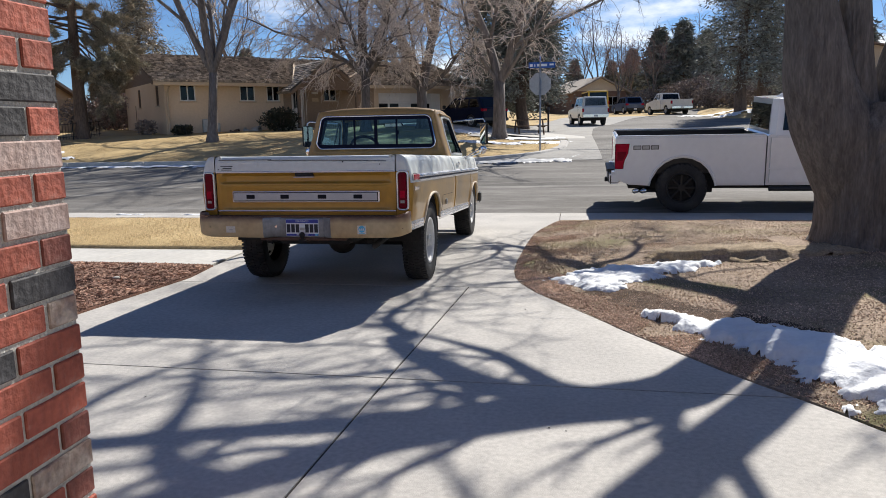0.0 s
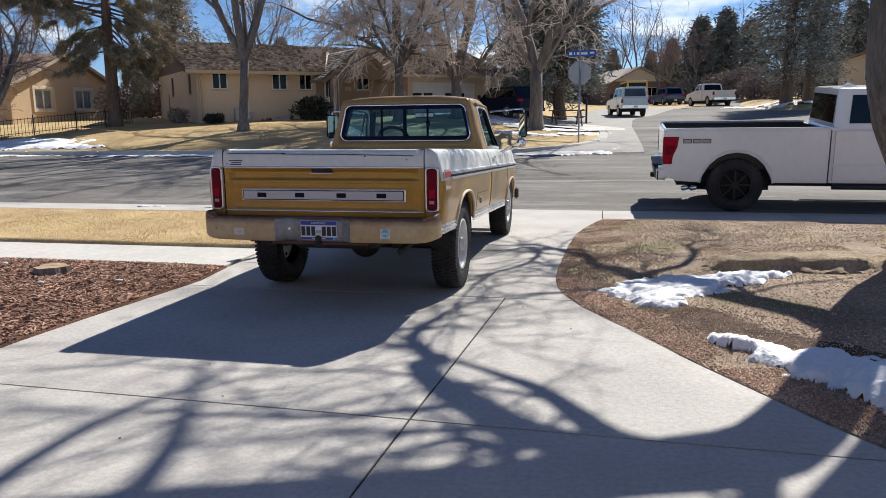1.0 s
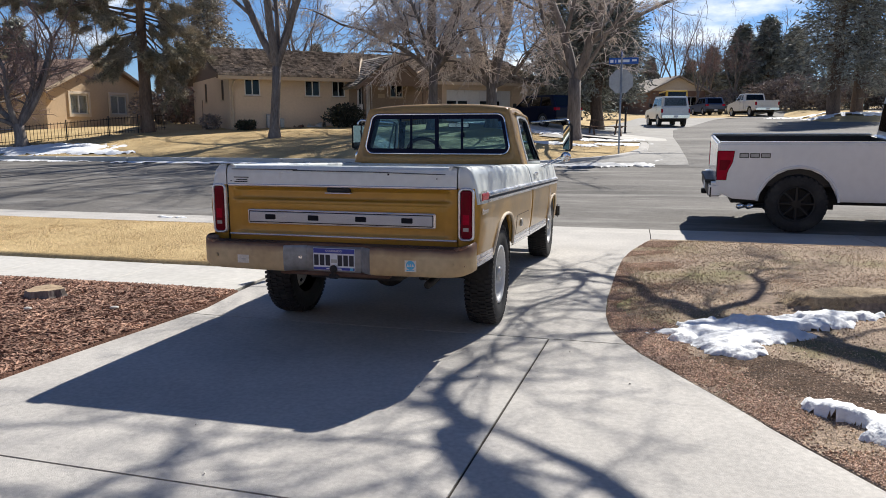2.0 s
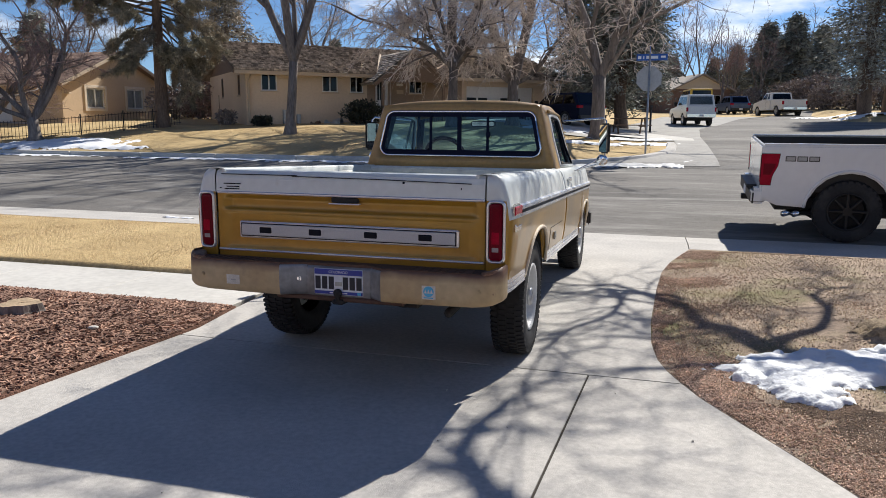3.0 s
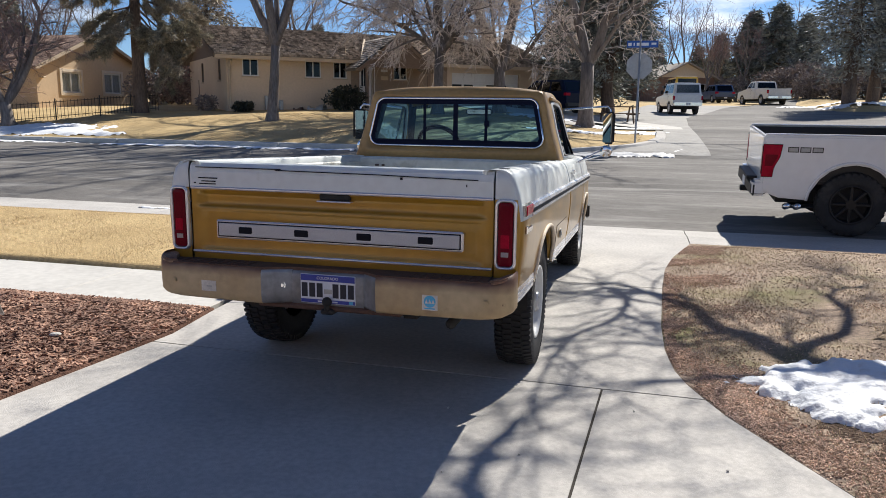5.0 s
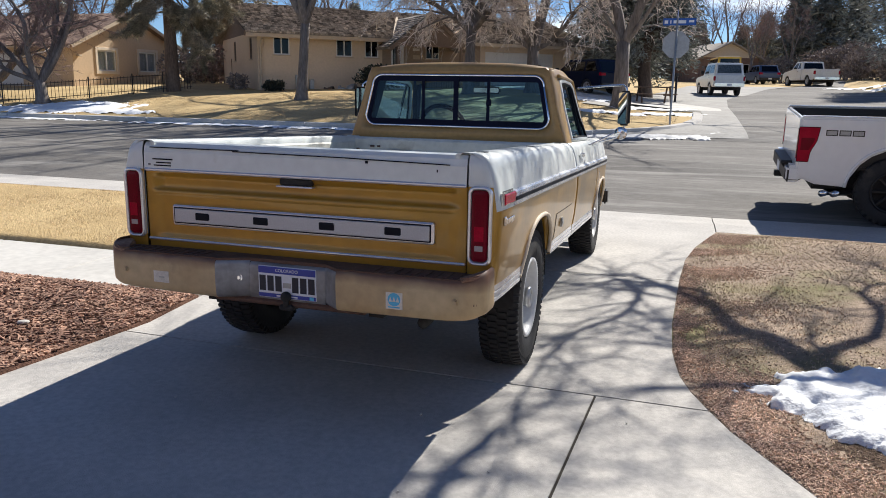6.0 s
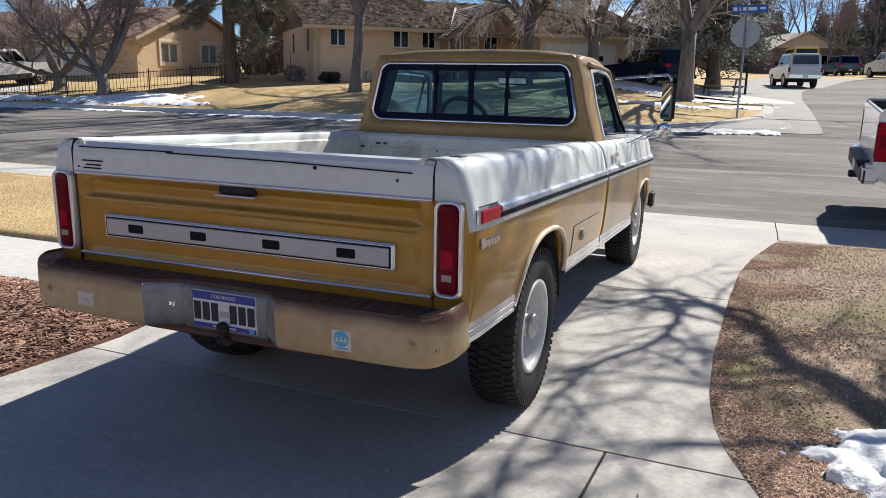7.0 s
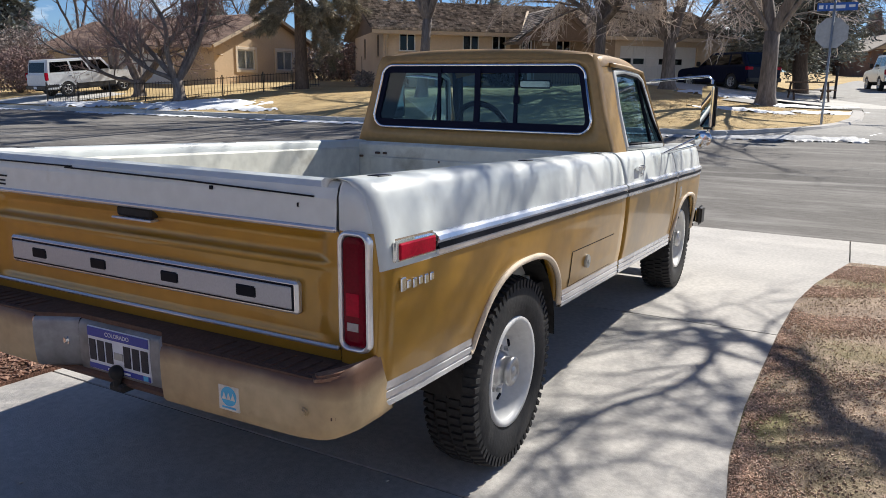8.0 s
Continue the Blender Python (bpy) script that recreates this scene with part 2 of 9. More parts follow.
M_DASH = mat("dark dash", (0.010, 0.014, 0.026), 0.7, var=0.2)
for flat in (M_CONC, M_WALK, M_APRON, M_ROAD, M_GROUND, M_LAWN_R, M_MULCH, M_SOIL, M_JOINT):
    flat.node_tree.nodes["Principled BSDF"].inputs["Specular IOR Level"].default_value = 0.18
for dull in (M_STRIPE, M_SEAL, M_DASH, M_SEAT, M_LENS, M_LENS_DK):
    dull.node_tree.nodes["Principled BSDF"].inputs["Specular IOR Level"].default_value = 0.12
M_BLUE = mat("plate blue", (0.025, 0.045, 0.33), 0.4, fine=60, var=0.08, bump=0.02)
M_PLATE = mat("plate white", (0.74, 0.76, 0.80), 0.4, fine=60, var=0.05, bump=0.02)
M_NAVY = mat("plate ink", (0.012, 0.014, 0.03), 0.5)
M_CYAN = mat("sticker blue", (0.09, 0.46, 0.72), 0.4, var=0.05)
M_PAPER = mat("white sticker", (0.74, 0.70, 0.62), 0.6, fine=90, var=0.12)
M_WHITE_NEW = mat("clean white car paint", (0.80, 0.80, 0.80), 0.25, var=0.02, fine=10, bump=0.0, coat=0.8)
M_WHITE_DIRTY = mat("plain white car paint", (0.69, 0.715, 0.74), 0.35, var=0.05, fine=10, bump=0.0, coat=0.4)
M_CAR_DK = mat("very dark blue car paint", (0.006, 0.011, 0.032), 0.25, var=0.05, bump=0)
M_CAR_DK.node_tree.nodes["Principled BSDF"].inputs["Specular IOR Level"].default_value = 0.12
M_CAR_BLUE = mat("blue grey car paint", (0.03, 0.06, 0.14), 0.3, var=0.05, bump=0, coat=0.15)
M_CAR_YELLOW = mat("yellow van paint", (0.62, 0.40, 0.03), 0.4, var=0.05, bump=0, coat=0.3)
M_BARK_BIG = mat("deep furrowed bark", (0.175, 0.155, 0.142), 0.95, col2=(0.095, 0.084, 0.077), scale=14, fine=60, var=0.25, bump=0.9, bscale=46, stretch=(1, 1, 0.16))
M_BARK = mat("grey brown bark", (0.235, 0.205, 0.185), 0.95, col2=(0.12, 0.10, 0.09), scale=3, fine=22, var=0.3, bump=0.8, bscale=20, stretch=(1, 1, 0.2))
M_TWIG = mat("thin twigs", (0.74, 0.65, 0.57), 0.9, col2=(0.54, 0.46, 0.40), scale=1.0, fine=8, var=0.2, bump=0, island=0.3)
M_TWIG_RED = mat("reddish thin twigs", (0.31, 0.215, 0.19), 0.9, col2=(0.21, 0.14, 0.125), scale=1.0, fine=8, var=0.2, bump=0, island=0.3)
M_THICKET = mat("brown winter thicket twigs", (0.33, 0.275, 0.245), 0.9, col2=(0.20, 0.165, 0.15), scale=1.0, fine=8, var=0.25, bump=0, island=0.4)
M_BARK_PINE = mat("pine bark", (0.19, 0.14, 0.105), 0.95, col2=(0.10, 0.07, 0.055), scale=3, fine=22, var=0.3, bump=0.8, bscale=20, stretch=(1, 1, 0.3))
M_NEEDLE = mat("pine needles", (0.245, 0.235, 0.17), 0.8, col2=(0.39, 0.335, 0.26), scale=0.7, fine=4, var=0.25, bump=0, island=0.5)
M_NEEDLE_DK = mat("dark spruce needles", (0.185, 0.205, 0.175), 0.8, col2=(0.27, 0.27, 0.23), scale=0.6, fine=4, var=0.25, bump=0, island=0.5)
# lighter than the other spruces: sun haze is put into the colour
M_SPRUCE_HAZY = mat("grey-green spruce needles with haze tone", (0.235, 0.255, 0.225), 0.8, col2=(0.33, 0.32, 0.275), scale=0.6, fine=4, var=0.25, bump=0, island=0.5)
M_BUSH = mat("dark evergreen bush", (0.02, 0.026, 0.018), 0.7, col2=(0.035, 0.038, 0.022), scale=2, fine=12, var=0.3, bump=0, island=0.5)
M_STUCCO = mat("tan painted brick", (0.68, 0.535, 0.385), 0.9, col2=(0.61, 0.475, 0.335), scale=0.6, fine=10, var=0.05, bump=0.25, bscale=30)
M_STUCCO_2 = mat("warm tan stucco", (0.64, 0.475, 0.31), 0.9, col2=(0.57, 0.42, 0.27), scale=0.6, fine=10, var=0.05, bump=0.25, bscale=40)
M_WOOD_BROWN = mat("brown painted wood", (0.20, 0.145, 0.11), 0.8, fine=20, var=0.15, bump=0.2, stretch=(1, 1, 6))
M_WOOD_TAUPE = mat("brown stained boarding", (0.36, 0.265, 0.19), 0.85, fine=20, var=0.12, bump=0.2, stretch=(1, 1, 6))
M_TRIM_TAN = mat("tan trim paint", (0.56, 0.44, 0.31), 0.7, var=0.06)
M_TRIM_WHITE = mat("white window frame", (0.74, 0.72, 0.68), 0.5, var=0.04)
M_SHAKE = mat("weathered cedar shake", (0.47, 0.405, 0.345), 0.95, col2=(0.22, 0.182, 0.15), scale=1.2, fine=16, var=0.3, bump=0.5, island=0.6, stretch=(6, 1, 1))
M_ROOF_2 = mat("brown asphalt shingle roof", (0.33, 0.215, 0.155), 0.95, col2=(0.255, 0.165, 0.12), scale=1.2, fine=20, var=0.2, bump=0.4, island=0.25)
M_ROOF_PALE = mat("pale grey-brown shingle roof", (0.40, 0.35, 0.295), 0.95, col2=(0.31, 0.265, 0.22), scale=1.2, fine=20, var=0.15, bump=0.4)
M_WALL_RED = mat("brownish brick wall", (0.27, 0.17, 0.125), 0.9, col2=(0.21, 0.125, 0.09), scale=2, fine=18, var=0.15, bump=0.2)
M_TRIM_CREAM = mat("cream trim paint", (0.74, 0.62, 0.47), 0.7, var=0.06)
M_CURTAIN = mat("pale grey curtain", (0.55, 0.55, 0.54), 0.9, scale=2, fine=30, var=0.08, bump=0.1, stretch=(8, 8, 0.3))
M_ROOM = mat("dark board for unlit room", (0.06, 0.05, 0.042), 0.9)
M_IRON = mat("black iron", (0.035, 0.03, 0.027), 0.6, var=0.2)
M_FENCE_WOOD = mat("weathered brown fence wood", (0.17, 0.11, 0.075), 0.9, fine=22, var=0.3, bump=0.3, rand=0.25)
M_GALV = mat("galvanised steel", (0.42, 0.43, 0.43), 0.5, 0.6, fine=40, var=0.1)
M_SIGN_BACK = mat("bare aluminium sign back", (0.42, 0.43, 0.44), 0.55, 0.35, fine=20, var=0.08)
M_SIGN_BLUE = mat("blue street sign", (0.02, 0.11, 0.42), 0.45, var=0.06)
M_SIGN_INK = mat("white sign ink", (0.78, 0.80, 0.82), 0.5, var=0.04)
M_BRICK = mat("red face brick", (0.40, 0.105, 0.065), 0.8, col2=(0.27, 0.065, 0.045), scale=7, fine=60, var=0.18, bump=0.3, rand=0.22, spots=((0.50, 0.30, 0.25), 9, 0.60, 0.78))
M_BRICK_DK = mat("black flashed brick", (0.05, 0.048, 0.052), 0.75, col2=(0.028, 0.027, 0.03), scale=8, fine=60, var=0.2, bump=0.3, rand=0.2, spots=((0.13, 0.125, 0.13), 9, 0.58, 0.75))
M_BRICK_LIME = mat("limewashed face brick", (0.46, 0.36, 0.33), 0.85, col2=(0.33, 0.22, 0.19), scale=9, fine=60, var=0.15, bump=0.3, rand=0.1)
M_BRICK_BROWN = mat("brownish red brick", (0.24, 0.075, 0.055), 0.8, col2=(0.17, 0.055, 0.045), scale=7, fine=60, var=0.18, bump=0.3, rand=0.15, spots=((0.38, 0.24, 0.20), 8, 0.60, 0.78))
M_ALLOY_BLACK = mat("gloss black alloy", (0.007, 0.007, 0.008), 0.45, var=0.1, bump=0)
M_BRICK_PALE = mat("limewashed rough brick", (0.50, 0.42, 0.36), 0.9, col2=(0.24, 0.14, 0.11), scale=14, fine=70, var=0.25, bump=1.0, bscale=30, rand=0.1)
M_MORTAR = mat("pale grey mortar", (0.58, 0.55, 0.50), 0.95, scale=8, fine=120, var=0.15, bump=0.5)
M_WALL_PLAIN = mat("plain pale house wall", (0.74, 0.74, 0.73), 0.9, var=0.06)
M_WALL_BRICK = mat("brick house front", (0.36, 0.27, 0.24), 0.9, var=0.08)
M_STUMP = mat("cut stump wood", (0.44, 0.32, 0.20), 0.85, fine=40, var=0.2, bump=0.3)


# ---- building helpers ----
def mesh_ob(name, verts, faces, material, parent=None, label="", smooth=False):
    me = bpy.data.meshes.new(name)
    me.from_pydata(verts, [], faces)
    me.materials.append(material)
    if smooth:
        me.shade_smooth()
    ob = new(name, me)
    ob.parent = parent
    if label:
        ob["label"] = label
    return ob


def part(name, bm, material, parent, label="", smooth=False):
    bmesh.ops.recalc_face_normals(bm, faces=bm.faces)
    me = bpy.data.meshes.new(name)
    bm.to_mesh(me)
    bm.free()
    me.materials.append(material)
    if smooth:
        me.shade_smooth()
    ob = new(name, me)
    ob.parent = parent
    if label:
        ob["label"] = label
    return ob


def thing(name, m, label, category, group="", kind=""):
    ob = new(name)
    ob.matrix_world = m
    return tagged(ob, label, category, group, kind)


def box(bm, x0, x1, y0, y1, z0, z1, bevel=0.0, m=None, seg=1):
    r = bmesh.ops.create_cube(bm, size=1.0)
    vs = r["verts"]
    for v in vs:
        v.co = Vector(((x0 + x1) / 2 + v.co.x * (x1 - x0), (y0 + y1) / 2 + v.co.y * (y1 - y0), (z0 + z1) / 2 + v.co.z * (z1 - z0)))
    if bevel:
        es = list({e for v in vs for e in v.link_edges})
        vs = list({v for f in bmesh.ops.bevel(bm, geom=es, offset=bevel, segments=seg, affect="EDGES", clamp_overlap=True)["faces"] for v in f.verts} | {v for v in vs if v.is_valid})
    if m is not None:
        bmesh.ops.transform(bm, matrix=m, verts=vs)
    return bm


def boxed(*a, **k):
    return box(bmesh.new(), *a, **k)


def cyl(bm, p0, p1, r0, r1=None, n=16, cap=True):
    p0, p1 = Vector(p0), Vector(p1)
    d = p1 - p0
    m = Matrix.Translation((p0 + p1) / 2) @ d.to_track_quat("Z", "Y").to_matrix().to_4x4()
    bmesh.ops.create_cone(bm, cap_ends=cap, segments=n, radius1=r0, radius2=r0 if r1 is None else r1, depth=d.length, matrix=m)
    return bm


def prism(bm, outline, axis, a, b, bevel=0.0, seg=2):
    """An outline of (u, v) pushed along an axis from a to b. Axis x: (y, z); y: (x, z); z: (x, y)."""
    def at(u, v, w):
        return {"x": (w, u, v), "y": (u, w, v), "z": (u, v, w)}[axis]
    lo = [bm.verts.new(at(u, v, a)) for u, v in outline]
    hi = [bm.verts.new(at(u, v, b)) for u, v in outline]
    n = len(outline)
    caps = [bm.faces.new(lo), bm.faces.new(hi[::-1])]
    for i in range(n):
        bm.faces.new((lo[i], hi[i], hi[(i + 1) % n], lo[(i + 1) % n]))
    if bevel:
        es = list({e for f in caps for e in f.edges})
        bmesh.ops.bevel(bm, geom=es, offset=bevel, segments=seg, affect="EDGES", clamp_overlap=True)
    return bm


def grid(bm, rows, closed=False):
    """A sheet through rows of points."""
    vs = [[bm.verts.new(p) for p in r] for r in rows]
    for i in range(len(vs) - 1):
        k = len(vs[i])
        for j in range(k if closed else k - 1):
            bm.faces.new((vs[i][j], vs[i][(j + 1) % k], vs[i + 1][(j + 1) % k], vs[i + 1][j]))
    return bm


def lathe(bm, prof, axis_at, n=32):
    """Profile of (x, r) turned about the x axis through axis_at."""
    cx, cy, cz = axis_at
    rows = [[(cx + x, cy + r * math.cos(2 * math.pi * i / n), cz + r * math.sin(2 * math.pi * i / n)) for i in range(n)] for x, r in prof]
    return grid(bm, rows, closed=True)


def tube(V, F, pts, rad, n):
    """Adds a round tube through pts to the lists V and F."""
    base = len(V)
    last = None
    for i, p in enumerate(pts):
        a, b = pts[max(0, i - 1)], pts[min(len(pts) - 1, i + 1)]
        dx, dy, dz = b[0] - a[0], b[1] - a[1], b[2] - a[2]
        k = math.sqrt(dx * dx + dy * dy + dz * dz) or 1.0
        dx, dy, dz = dx / k, dy / k, dz / k
        if last is None:
            ux, uy, uz = (0.0, 0.0, 1.0) if abs(dz) < 0.8 else (1.0, 0.0, 0.0)
        else:
            ux, uy, uz = last
        d = ux * dx + uy * dy + uz * dz
        ux, uy, uz = ux - d * dx, uy - d * dy, uz - d * dz
        k = math.sqrt(ux * ux + uy * uy + uz * uz) or 1.0
        ux, uy, uz = ux / k, uy / k, uz / k
        last = (ux, uy, uz)
        wx, wy, wz = dy * uz - dz * uy, dz * ux - dx * uz, dx * uy - dy * ux
        r = rad[i]
        for j in range(n):
            c, s = math.cos(2 * math.pi * j / n) * r, math.sin(2 * math.pi * j / n) * r
            V.append((p[0] + ux * c + wx * s, p[1] + uy * c + wy * s, p[2] + uz * c + wz * s))
    for i in range(len(pts) - 1):
        for j in range(n):
            a, b = base + i * n + j, base + i * n + (j + 1) % n
            F.append((a, b, b + n, a + n))
    F.append(tuple(base + (len(pts) - 1) * n + j for j in range(n)))


def rod(name, pts, r, material, parent, n=8, label=""):
    V, F = [], []
    tube(V, F, pts, [r] * len(pts), n)
    return mesh_ob(name, V, F, material, parent, label, smooth=True)


GRADE = [(-400, 0.0), (4.5, 0.0), (12.7, -0.06), (13.3, -0.075), (14.15, -0.12), (16.4, 0.0), (19, 0.12), (24.9, 0.33), (25.15, 0.47), (27, 0.72), (30, 1.08), (34, 1.40), (47, 1.95), (70, 2.7), (150, 4.2), (900, 9.0)]


def lie(y):
    """Height of the ground at y."""
    for (a, za), (b, zb) in zip(GRADE, GRADE[1:]):
        if y <= b:
            return za + (zb - za) * (y - a) / (b - a)
    return GRADE[-1][1]


SIDE_GRADE = [(24.6, 0.32), (25.15, 0.44), (26, 0.52), (30, 0.78), (40, 1.12), (48.7, 1.34), (56, 1.66), (63, 1.97), (80, 2.45), (100, 2.9), (150, 4.2), (900, 9.0)]


def land(x, y):
    """Height of the ground beyond the street: higher before the houses, lower along the side street."""
    if y < 24.6:
        return lie(y)
    zs = SIDE_GRADE[-1][1]
    for (a, za), (b, zb) in zip(SIDE_GRADE, SIDE_GRADE[1:]):
        if y <= b:
            zs = za + (zb - za) * (y - a) / (b - a)
            break
    if x > 11 and y > 56:
        zs += 0.45 * min(1.0, (y - 56) / 3) * min(1.0, (x - 11) / 2)
    k = min(1.0, max(0.0, (x + 7.0) / 6.0))
    k = k * k * (3 - 2 * k)
    return lie(y) * (1 - k) + zs * k


# ---- ground, street, driveway ----
def lerp_list(rows, v):
    for (a, p), (b, q) in zip(rows, rows[1:]):
        if v <= b:
            return p + (q - p) * max(0.0, (v - a) / (b - a))
    return rows[-1][1]


EDGE_R = [(-6, 5.4), (1.0, 4.6), (2.2, 3.3), (3.0, 2.35), (3.86, 1.58), (4.19, 1.37), (4.65, 1.02), (5.64, 0.42), (6.1, 0.17), (6.87, -0.27), (7.29, -0.44), (7.6, -0.52), (8.0, -0.56),
          (8.6, -0.57), (10.0, -0.53), (10.9, -0.48), (11.6, -0.38), (12.2, -0.24), (12.7, -0.12), (14.2, -0.12)]
EDGE_L = [(-6, -1.15), (1.4, -1.15), (1.5, -4.3), (5.2, -4.2), (6.0, -4.14), (7.3, -4.0), (8.0, -4.08), (9.1, -4.15), (11, -4.3), (12.7, -4.9), (14.2, -4.9)]


def wob(x, y, s=1.0, seed=0.0):
    return noise.noise((x * s + seed, y * s - seed, seed * 1.7))


def spread(a, b, n, power=1.0):
    return [a + (b - a) * (i / n) ** power for i in range(n + 1)]


gx = [-900, -400, -200, -120, -80] + list(range(-60, -12, 4)) + list(range(-12, 20, 1)) + list(range(20, 41, 4)) + [60, 90, 150, 300, 900]
gy = [-400, -100, -30, 0, 8, 14, 20, 24.98, 25.1, 25.15, 26, 27, 28.5, 30, 32, 34, 38, 42, 45, 48.7, 52, 54, 56, 58, 60, 63, 70, 80, 90, 100, 150, 300, 900]
rows = [[(x, y, land(x, y) - (0.16 if y < 25.0 else 0.0) + (0.05 * wob(x, y, 0.3) if y > 26 and x < -1 else 0)) for x in gx] for y in gy]
ground = part("ground", grid(bmesh.new(), rows), M_GROUND, None, smooth=True)
tagged(ground, "dry tan winter lawn sloping gently up beyond the street", "ground", kind="structure")

rows = [[(x, y, lie(y) + 0.012 * wob(x, y, 0.25, 3)) for x in range(-120, 121, 3)] for y in (14.1, 15, 16.5, 18, 19.5, 21, 22.5, 24, 24.75)]
road = tagged(part("road", grid(bmesh.new(), rows), M_ROAD, None, smooth=True), "worn grey asphalt street, patchy and lightly wet", "road", kind="structure")


def street_left(y):
    return lerp_list([(24.6, -3.6), (25.2, -2.0), (26, -0.7), (27.5, 0.25), (29.5, 0.8), (45, 1.3), (60, 4.5), (90, 16)], y)


def street_right(y):
    return lerp_list([(24.6, 17), (25.5, 14.4), (27, 12.6), (30, 11.4), (45, 12.6), (52, 15.5), (58, 16.5), (62, 13.5), (66, 13), (90, 22)], y)


def lift(y):
    """The side street's sheets meet the main road flush and rise clear of the ground behind it."""
    return 0.004 + 0.031 * min(1.0, max(0.0, (y - 24.6) / 1.2))


ys = [24.6, 25, 25.4, 26, 26.7, 27.5, 28.5, 29.5, 32, 36, 41, 45, 50, 55, 60, 70, 80, 90]
rows = [[(street_left(y) + (street_right(y) - street_left(y)) * k / 8, y, max(land(0.5, y), land(street_left(y) + (street_right(y) - street_left(y)) * k / 16, y)) + lift(y)) for k in range(17)] for y in ys]
side_road = tagged(part("road", grid(bmesh.new(), rows), M_ROAD, None, smooth=True), "grey asphalt side street climbing away from the corner", "road", kind="structure")

# kerbs and gutters
kerb = tagged(new("kerb"), "pale concrete kerb and gutter along the street", "kerb", kind="structure")
near_prof = [(12.70, -0.066), (12.9, -0.066), (13.3, -0.07), (13.7, -0.105), (14.14, -0.113)]
x = -59.14
while x < 60:
    b = x + 3.0 if not (-5.2 < x < -0.2) else x + 5.0
    bm = bmesh.new()
    top = [[(u, y, z) for y, z in near_prof] for u in (x + 0.006, b - 0.006)]
    grid(bm, [[(x + 0.006, y, z - 0.10) for y, z in near_prof]] + top + [[(b - 0.006, y, z - 0.10) for y, z in near_prof]])
    part("kerb_stone", bm, M_CONC, kerb)
    x = b
part("kerb_bed", boxed(-62, 62, 12.68, 14.2, -0.4, -0.135), M_JOINT, kerb)
x = -60.0
while x < 60:
    if not (-3.5 < x < 12.5):
        part("kerb_stone", box(bmesh.new(), x + 0.006, x + 2.994, 24.74, 25.12, 0.1, 0.475, 0.03), M_WALK, kerb)
    x += 3.0
CORNER = [(24.85, -3.4), (25.1, -2.4), (25.5, -1.65), (26.1, -0.98), (27.0, -0.50), (28.2, -0.22), (30, -0.15), (34, -0.25), (39, -0.4), (46, -0.5)]


def corner_x(y):
    return lerp_list(CORNER, y)


ring = [(corner_x(y), y) for y in spread(24.85, 30, 26)] + [(corner_x(y), y) for y in (31, 32.5, 34, 36, 38, 40, 43, 46)]
rows_k, rows_w = [], []
for k, (px, py) in enumerate(ring):
    a, b = ring[max(0, k - 1)], ring[min(len(ring) - 1, k + 1)]
    d = Vector((b[0] - a[0], b[1] - a[1], 0)).normalized()
    out = Vector((d.y, -d.x, 0))                      # towards the asphalt
    p = Vector((px, py, max(land(px, py), land(0.5, py))))
    rows_k.append([p - out * 0.16 + Vector((0, 0, -0.2)), p - out * 0.16 + Vector((0, 0, 0.10)), p + out * 0.10 + Vector((0, 0, 0.095)), p + out * 0.16 + Vector((0, 0, 0.03)), p + out * 0.16 + Vector((0, 0, -0.2))])
    s_ = p + out * 0.16
    xo = lerp_list([(24.7, 1.08), (26, 1.06), (30, 1.03), (36, 1.05), (46, 1.45)], py)
    row = []
    for i in range(9):
        qx, qy = s_.x + (xo - s_.x) * i / 8, s_.y + (py - s_.y) * i / 8
        row.append((qx, qy, max(land(qx, qy), land(0.5, qy)) + lift(qy) + 0.009))
    rows_w.append(row + [(xo, py, p.z - 0.2)])
part("kerb_stone", grid(bmesh.new(), [r for r in rows_k if r[0].y < 31.6]), M_CONC, kerb, smooth=False)
part("gutter_apron", grid(bmesh.new(), rows_w), M_APRON, kerb, "pale concrete gutter apron round the corner")

pad = [[(x, y, max(land(x, y), land(0.5, y) - 0.02 * max(0.0, 0.5 - x)) + 0.039) for x in spread(-4.4 + 0.12 * (y - 32), lerp_list([(30, 0.35), (44, 1.35), (60, 4.7), (70, 9.0)], y), 10)] for y in spread(32.4, 66, 24)]
tagged(part("pavement", grid(bmesh.new(), pad), M_APRON, None), "worn grey concrete drive mouth beside the side street", "pavement", kind="structure")

# driveway of cast panels with tooled joints
driveway = tagged(new("driveway"), "pale grey concrete driveway in large cast panels with tooled joints", "driveway", kind="structure")
CROSS = [-6.0, 1.45, 4.33, 7.11, 9.95, 12.70]


def joint_x(y):
    return -0.955 - 0.05 * (7.1 - y) if y < 7.2 else -0.955 + 0.01 * (y - 7.1)


def skew(x):
    return -0.03 * (x + 1.0)


